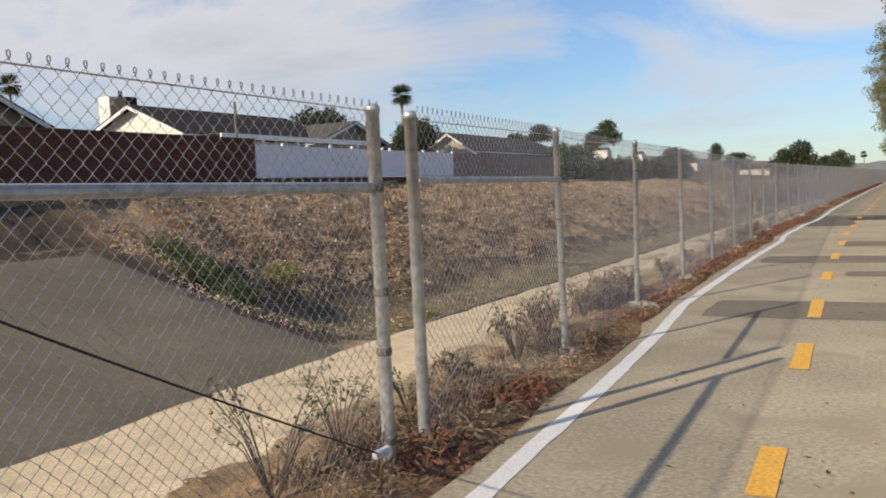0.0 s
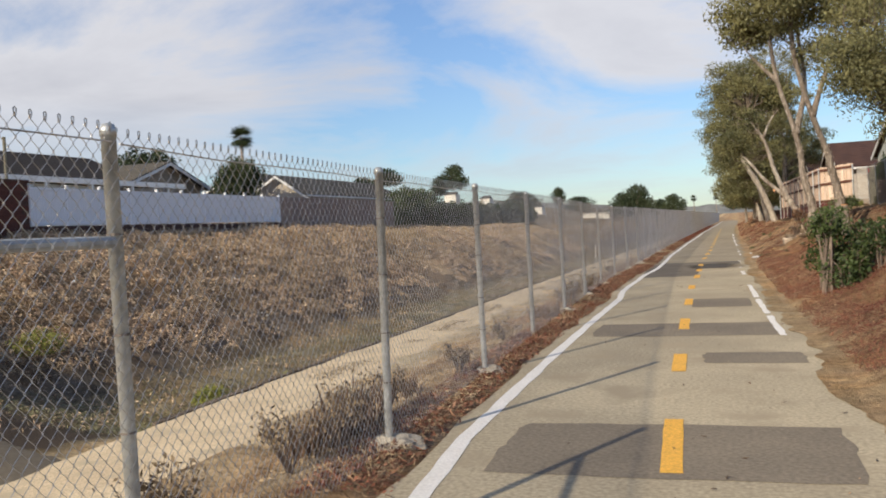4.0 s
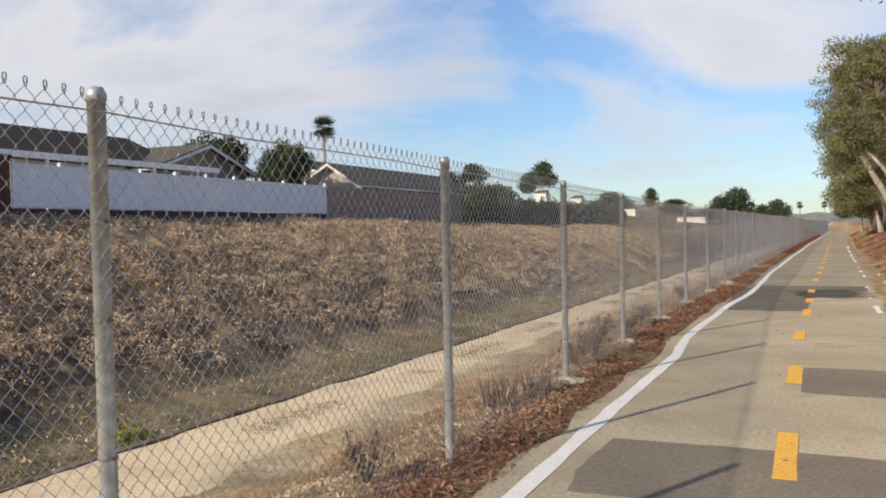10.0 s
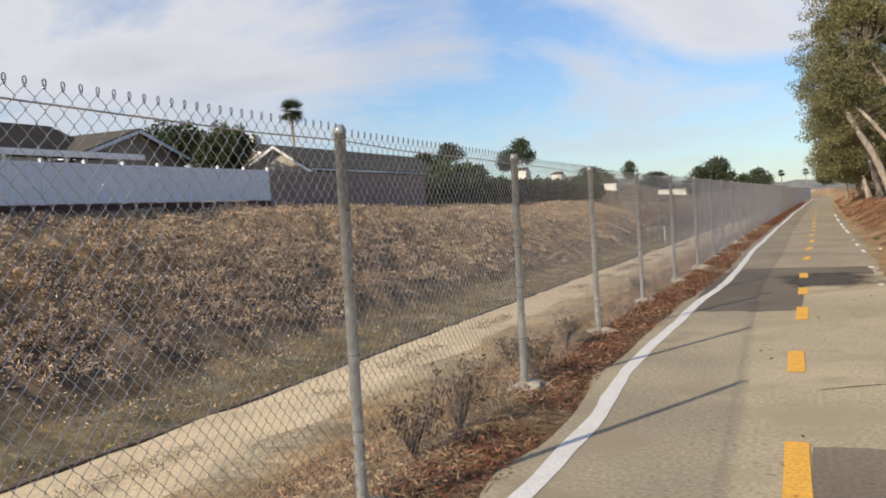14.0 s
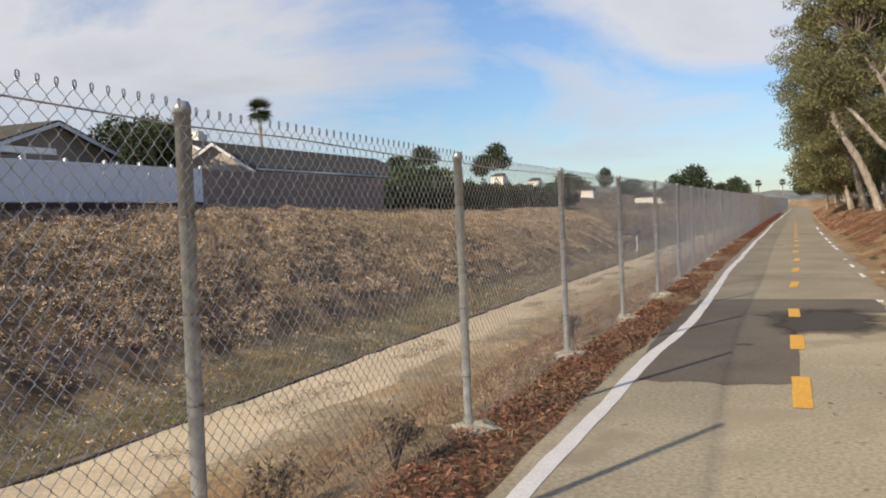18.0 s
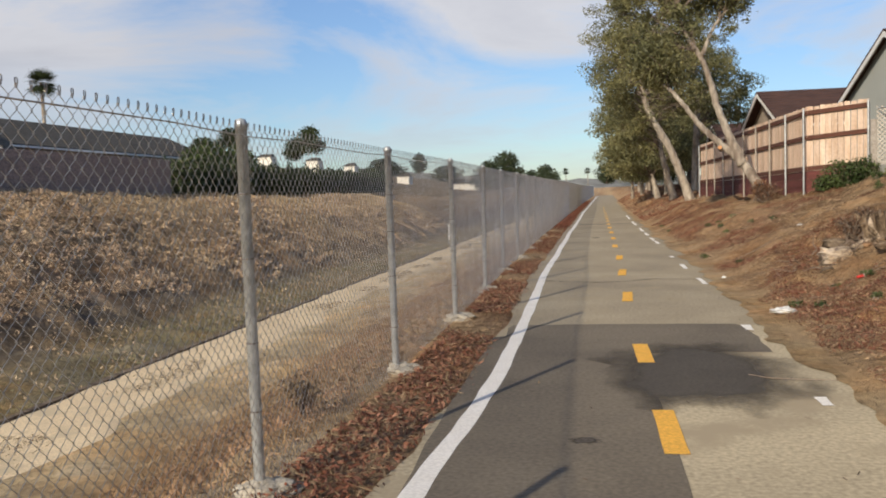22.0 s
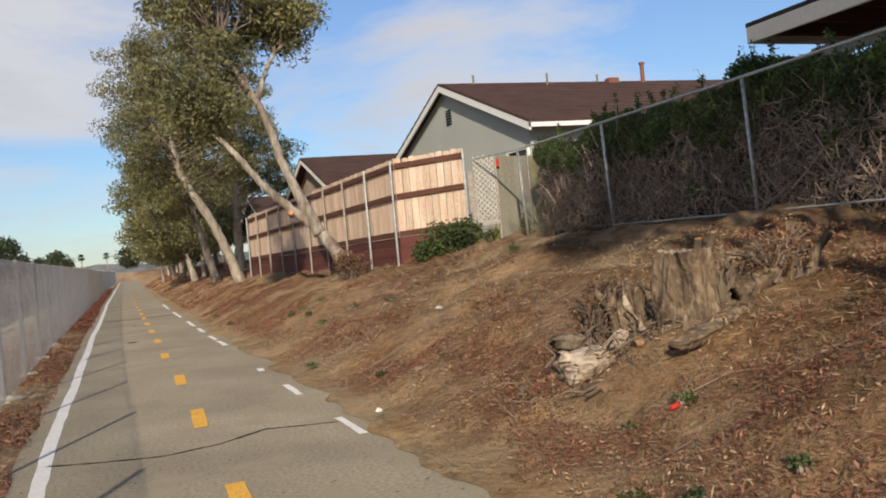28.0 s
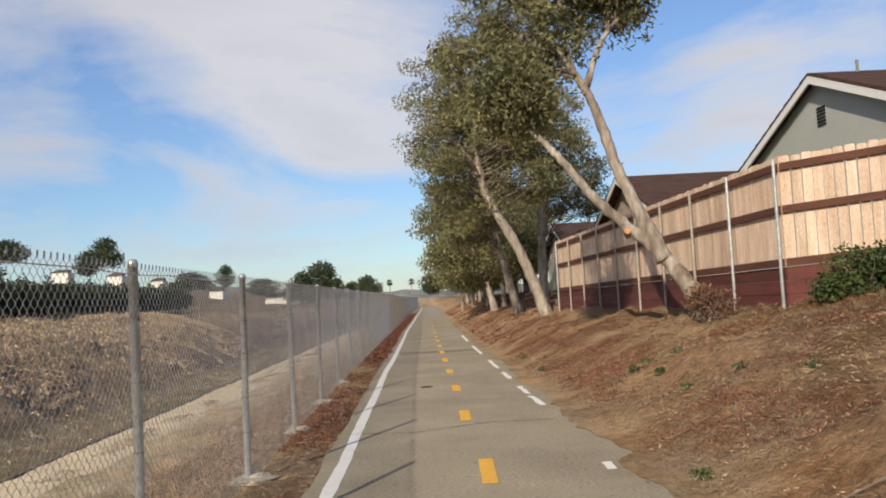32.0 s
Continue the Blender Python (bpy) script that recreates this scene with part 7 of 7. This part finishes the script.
def stump(name, label, at, r, h, seed, mat="dead_wood", top="cut_wood", lean=(0, 0), ragged=0.05, knots=0.55):
    q = random.Random(seed)
    t = thing(name, label, "stump", at, "stumps")
    n, rows = 84, 30
    v, f = [], []
    for j in range(rows):
        u = j / (rows - 1)
        for k in range(n):
            a = 2 * math.pi * k / n
            c, s = math.cos(a), math.sin(a)
            flare = 1 + 0.5 * (1 - u) ** 3 * (1 + 0.6 * noise.noise(Vector((c * 1.6 + seed, s * 1.6, 3))))
            a += 0.7 * u
            knob = max(0, noise.noise(Vector((c * 2.2 + seed, s * 2.2, u * 2.4 + 11)))) ** 1.5
            rr = r * (1 - 0.12 * u + knots * knob) * flare * (1 + 0.9 * knots * noise.noise(Vector((c * 1.3 + seed, s * 1.3, u * 0.9))) + 0.07 * noise.noise(Vector((c * 4, s * 4, seed + u * 0.8))) + 0.06 * noise.noise(Vector((c * 9, s * 9, seed + u * 3.5))) + 0.03 * noise.noise(Vector((c * 20, s * 20, seed + u * 9))))
            rise = ragged * h * (2.2 * noise.noise(Vector((c * 1.3, s * 1.3, seed + 7))) + 1.6 * noise.noise(Vector((c * 6, s * 6, seed + 9)))) * u * u
            v.append((rr * c + lean[0] * u, rr * s + lean[1] * u, -0.2 + (h + 0.2) * u + rise))
    f = [(j * n + k, j * n + (k + 1) % n, (j + 1) * n + (k + 1) % n, (j + 1) * n + k) for j in range(rows - 1) for k in range(n)]
    part("body", Shape().add(v, f), M[mat], t, smooth=True)
    tv = v[-n:]
    c = tuple(sum(p[i] for p in tv) / n for i in range(3))
    mid = [tuple(c[i] + (p[i] - c[i]) * 0.6 - (ragged * h * 1.5 if i == 2 else 0) for i in range(3)) for p in tv]
    part("cut_face", Shape().add(tv + mid + [(c[0], c[1], c[2] - ragged * h)], [(k, (k + 1) % n, n + (k + 1) % n, n + k) for k in range(n)] + [(n + k, n + (k + 1) % n, 2 * n) for k in range(n)]), M[top], t, "pale sawn top")
    return t


def split_chunk(name, label, at, size, rz, tilt, seed, mat):
    """A torn piece of trunk with splintered ends."""
    q = random.Random(seed)
    t = thing(name, label, "log", at, rz=rz)
    n, rows = 22, 16
    v = []
    for j in range(rows):
        u = j / (rows - 1) * 2 - 1
        for k in range(n):
            a = 2 * math.pi * k / n
            c, s = math.cos(a), math.sin(a)
            rr = (1 - 0.35 * abs(u) ** 3) * (1 + 0.35 * noise.noise(Vector((c * 1.4 + seed, s * 1.4, u * 0.7))) + 0.2 * noise.noise(Vector((c * 5, s * 5 + seed, u * 0.6))))
            end = 1 + 0.35 * noise.noise(Vector((c * 3 + seed, s * 3, 5))) + 0.2 * noise.noise(Vector((c * 8 + seed, s * 8, 2)))
            flat = 0.45 if s > 0.25 else 1.0
            v.append((u * size[0] * end, rr * c * size[1], rr * s * size[2] * flat + size[2] * 0.6 + tilt * u * size[0]))
    f = [(j * n + k, j * n + (k + 1) % n, (j + 1) * n + (k + 1) % n, (j + 1) * n + k) for j in range(rows - 1) for k in range(n)] + [tuple(range(n - 1, -1, -1)), tuple(range((rows - 1) * n, rows * n))]
    part("wood", Shape().add(v, f), M[mat], t, smooth=True)
    return t


stump("tree_stump", "wide grey sawn tree stump with a flat weathered top", (3.31, 38.04, sz(3.31, 38.04) - 0.1), 0.215, 1.36 - sz(3.31, 38.04) + 0.1, 3, mat="stump_wood", lean=(-0.02, 0.0), ragged=0.03, top="cut_wood", knots=0.55)
bushes("stump_brush", "dry reddish shoots and leaves beside the split stump", (2.86, 38.75, sz(2.86, 38.75)), [((-0.1, 0, 0.25), (0.3, 0.25, 0.2)), ((0.12, 0.1, 0.4), (0.2, 0.2, 0.16))], 800, 76, "litter_leaf", (0.06, 0.015), "brush", twigs=34)
bushes("stump_brush", "dry reddish shoots round the sawn stems", (4.0, 37.9, sz(4.0, 37.9)), [((0, 0, 0.2), (0.4, 0.25, 0.2)), ((0.3, 0.1, 0.3), (0.3, 0.2, 0.2))], 1100, 77, "litter_leaf", (0.06, 0.015), "brush", twigs=34)
stump("tree_stump", "low split stump with torn brown wood", (3.07, 38.62, sz(3.07, 38.62) - 0.1), 0.17, 1.02 - sz(3.07, 38.62) + 0.1, 5, mat="stump_wood", lean=(-0.06, 0.02), ragged=0.2, top="dead_wood", knots=0.75)
stump("tree_stump", "broken dark stump behind the wide one", (3.62, 38.15, sz(3.62, 38.15) - 0.1), 0.15, 1.16 - sz(3.62, 38.15) + 0.1, 8, lean=(0.05, 0.0), ragged=0.16, top="dead_wood", knots=0.7)
torn = thing("torn_strip", "pale torn strip of heartwood on the split stump", "wood strip", (2.96, 38.42, sz(2.96, 38.42)))
part("strip", rough_tube(smooth_line([(0.1, -0.05, -0.05), (0.05, 0.0, 0.15), (-0.03, 0.04, 0.3), (-0.02, 0.08, 0.48)], 8), [0.028 + 0.014 * math.sin(k * 0.5) - 0.0006 * k for k in range(25)], 10, 9), M["grey_cut_wood"], torn, smooth=True)
split_chunk("fallen_log", "dark rotten log lying behind the pale chunk", (2.72, 38.85, sz(2.72, 38.85) + 0.02), (0.32, 0.11, 0.1), 5, -0.05, 41, "dead_wood")
split_chunk("split_log", "large pale split chunk of log lying on the bank", (2.56, 38.5, sz(2.56, 38.5) - 0.03), (0.27, 0.2, 0.19), 12, 0.12, 42, "grey_cut_wood")
split_chunk("split_log", "pale torn slab of wood propped on the chunk", (2.74, 38.44, sz(2.74, 38.44) + 0.06), (0.2, 0.07, 0.08), 20, 0.45, 44, "grey_cut_wood")
split_chunk("split_log", "pale jagged slab standing at the chunk end", (2.46, 38.5, sz(2.46, 38.5) + 0.05), (0.17, 0.06, 0.11), -14, -0.5, 47, "grey_cut_wood")
split_chunk("fallen_log", "long half-buried root running along the bank", (3.25, 37.72, sz(3.25, 37.72) - 0.06), (0.5, 0.1, 0.08), 14, 0.22, 43, "stump_wood")
split_chunk("fallen_log", "grey slanting log with a pale broken face beside the stumps", (3.95, 37.95, sz(3.95, 37.95) + 0.02), (0.3, 0.12, 0.14), 8, 0.45, 45, "stump_wood")
split_chunk("fallen_log", "short orange-brown chip of fresh wood", (2.78, 38.1, sz(2.78, 38.1)), (0.1, 0.045, 0.045), 60, 0.1, 46, "orange_strip")
for i, (x, y, top, a, b, r) in enumerate(((3.55, 38.3, 1.44, 24, -12, 0.032), (3.6, 38.32, 1.48, 24, 4, 0.036), (3.72, 38.1, 1.36, 24, 14, 0.022), (4.2, 37.95, 1.34, 24, 10, 0.032), (4.4, 37.95, 1.4, 20, 20, 0.04), (4.62, 37.8, 1.22, 26, 40, 0.026))):
    h = top - sz(x, y)
    c = thing("sapling_stump", "sawn thin sapling stump with a fresh orange face", "stump", (x, y, sz(x, y)), "stumps")
    part("stem", Shape().tube([(0, 0, -0.1), (0.004 * b, -0.004 * a, h * 0.6), (0.008 * b, -0.008 * a, h)], [r * 1.2, r, r * 0.95], 10), M["dead_wood"], c)
    part("cut_face", Shape().tube([(0.008 * b, -0.008 * a, h), (0.008 * b, -0.008 * a, h + 0.008)], r * 0.9, 10), M["orange_wood"], c, "fresh orange sawn face")
for i in range(26):
    q = random.Random(300 + i)
    y = q.uniform(31, 52) if i > 8 else q.uniform(35.2, 38.5)
    x = q.uniform(1.7, 4.6)
    a, ln = q.uniform(-0.6, 0.9), q.uniform(0.4, 1.3)
    pts = [(x + math.cos(a) * ln * u, y + math.sin(a) * ln * u) for u in (-0.5, -0.15, 0.2, 0.5)]
    s = thing("fallen_stick", "thin dead stick lying on the leaves", "stick", (x, y, sz(x, y)), "fallen sticks")
    part("stick", Shape().tube([(px - x, py - y, sz(px, py) - sz(x, y) + 0.015 + q.uniform(0, 0.02)) for px, py in pts], [0.003, 0.005, 0.005, 0.002], 5), M["twig"], s)
for i in range(16):
    q = random.Random(500 + i)
    x, y = q.uniform(1.4, 3.6), q.uniform(33, 58)
    bushes("green_weed", "small green weed sprouting in the leaf litter", (x, y, sz(x, y)), [((0, 0, 0.04), (0.09, 0.1, 0.05))], 90, 520 + i, "bush", (0.05, 0.02), "weed", twigs=3, group="bank weeds")
for i, (x, y, k) in enumerate(((2.77, 34.6, 1.1), (2.92, 34.54, 0.8), (2.34, 34.52, 0.9))):
    bushes("wilted_leaves", "small heap of wilted orange-red leaves on the bank", (x, y, sz(x, y)), [((0, 0, 0.02), (0.16 * k, 0.13 * k, 0.035))], 150, 560 + i, "orange_leaf", (0.055, 0.024), "leaves", twigs=2, group="wilted leaves")
for i, (x, y, k) in enumerate(((2.66, 35.37, 0.8), (2.19, 35.84, 0.6), (2.13, 34.17, 0.7), (2.19, 37.47, 0.6), (2.36, 34.77, 0.5))):
    bushes("green_weed", "small dark green weed sprouting in the leaf litter", (x, y, sz(x, y)), [((0, 0, 0.03), (0.13 * k, 0.13 * k, 0.04))], 80, 580 + i, "bush", (0.05, 0.02), "weed", twigs=5, group="bank weeds")
ro = thing("stump_roots", "tangle of broken roots and twigs round the stumps", "roots", (3.05, 38.0, sz(3.05, 38.0)))
rr = np.random.default_rng(51)
for k in range(170):
    px, py = 3.2 + rr.normal() * 0.6, 38.35 + rr.normal() * 0.2
    a = Vector((px - 3.05, py - 38.0, sz(px, py) - sz(3.05, 38.0) + 0.01 + 0.24 * rr.random() ** 2))
    d = Vector((rr.normal(), rr.normal() * 0.7, rr.normal() * 0.4 + 0.12)).normalized() * (0.12 + 0.28 * rr.random())
    w = 0.004 + 0.008 * rr.random() ** 2
    part("root", Shape().tube([a, a + d * 0.35 + Vector(rr.normal(size=3)) * 0.03, a + d * 0.7 + Vector(rr.normal(size=3)) * 0.04, a + d], [w * 1.3, w, w * 0.8, w * 0.4], 5), M["dead_wood" if k % 3 else "twig"], ro)


def crumple(name, label, category, at, size, mat, seed):
    bm = bmesh.new()
    bmesh.ops.create_icosphere(bm, subdivisions=3, radius=1)
    for q in bm.verts:
        d = 1 + 0.5 * noise.noise(q.co * 2.3 + Vector((seed, 0, 0))) + 0.25 * noise.noise(q.co * 6)
        q.co = Vector((q.co.x * size[0], q.co.y * size[1], max(q.co.z, -0.3) * size[2])) * d
    me = bpy.data.meshes.new(name)
    bm.to_mesh(me)
    bm.free()
    me.materials.append(M[mat])
    o = tagged(part(name, me, None), label, category)
    o.matrix_basis = pose(*at)
    return o


crumple("plastic_bag", "crumpled white plastic bag on the leaves", "rubbish", (1.25, 36.1, sz(1.25, 36.1) + 0.03), (0.13, 0.09, 0.045), "white_plastic", 1)
crumple("paper_scrap", "small white paper scrap at the path edge", "rubbish", (1.26, 40.4, sz(1.26, 40.4) + 0.02), (0.035, 0.03, 0.03), "white_plastic", 2)
crumple("paper_scrap", "small grey paper scrap on the bank", "rubbish", (3.2, 43.5, sz(3.2, 43.5) + 0.02), (0.05, 0.04, 0.03), "white_plastic", 3)
cup = thing("paper_cup", "crushed red and white paper cup on the leaves", "cup", (2.42, 37.2, sz(2.42, 37.2) + 0.03))
part("side", Shape().tube([(-0.045, 0, -0.01), (0.035, 0.01, 0.005)], [0.016, 0.022], 14), M["red_plastic"], cup)
part("rim", Shape().tube([(0.035, 0.01, 0.005), (0.043, 0.011, 0.006)], [0.024, 0.024], 14), M["white_plastic"], cup, "white rim")
marker = thing("track_marker", "thin white marker post beside the service track", "marker post", (-11.35, 91.7, -1.95))
part("post", Shape().box(-0.04, -0.04, -0.2, 0.04, 0.04, 1.1, 0.01), M["white_plastic"], marker)
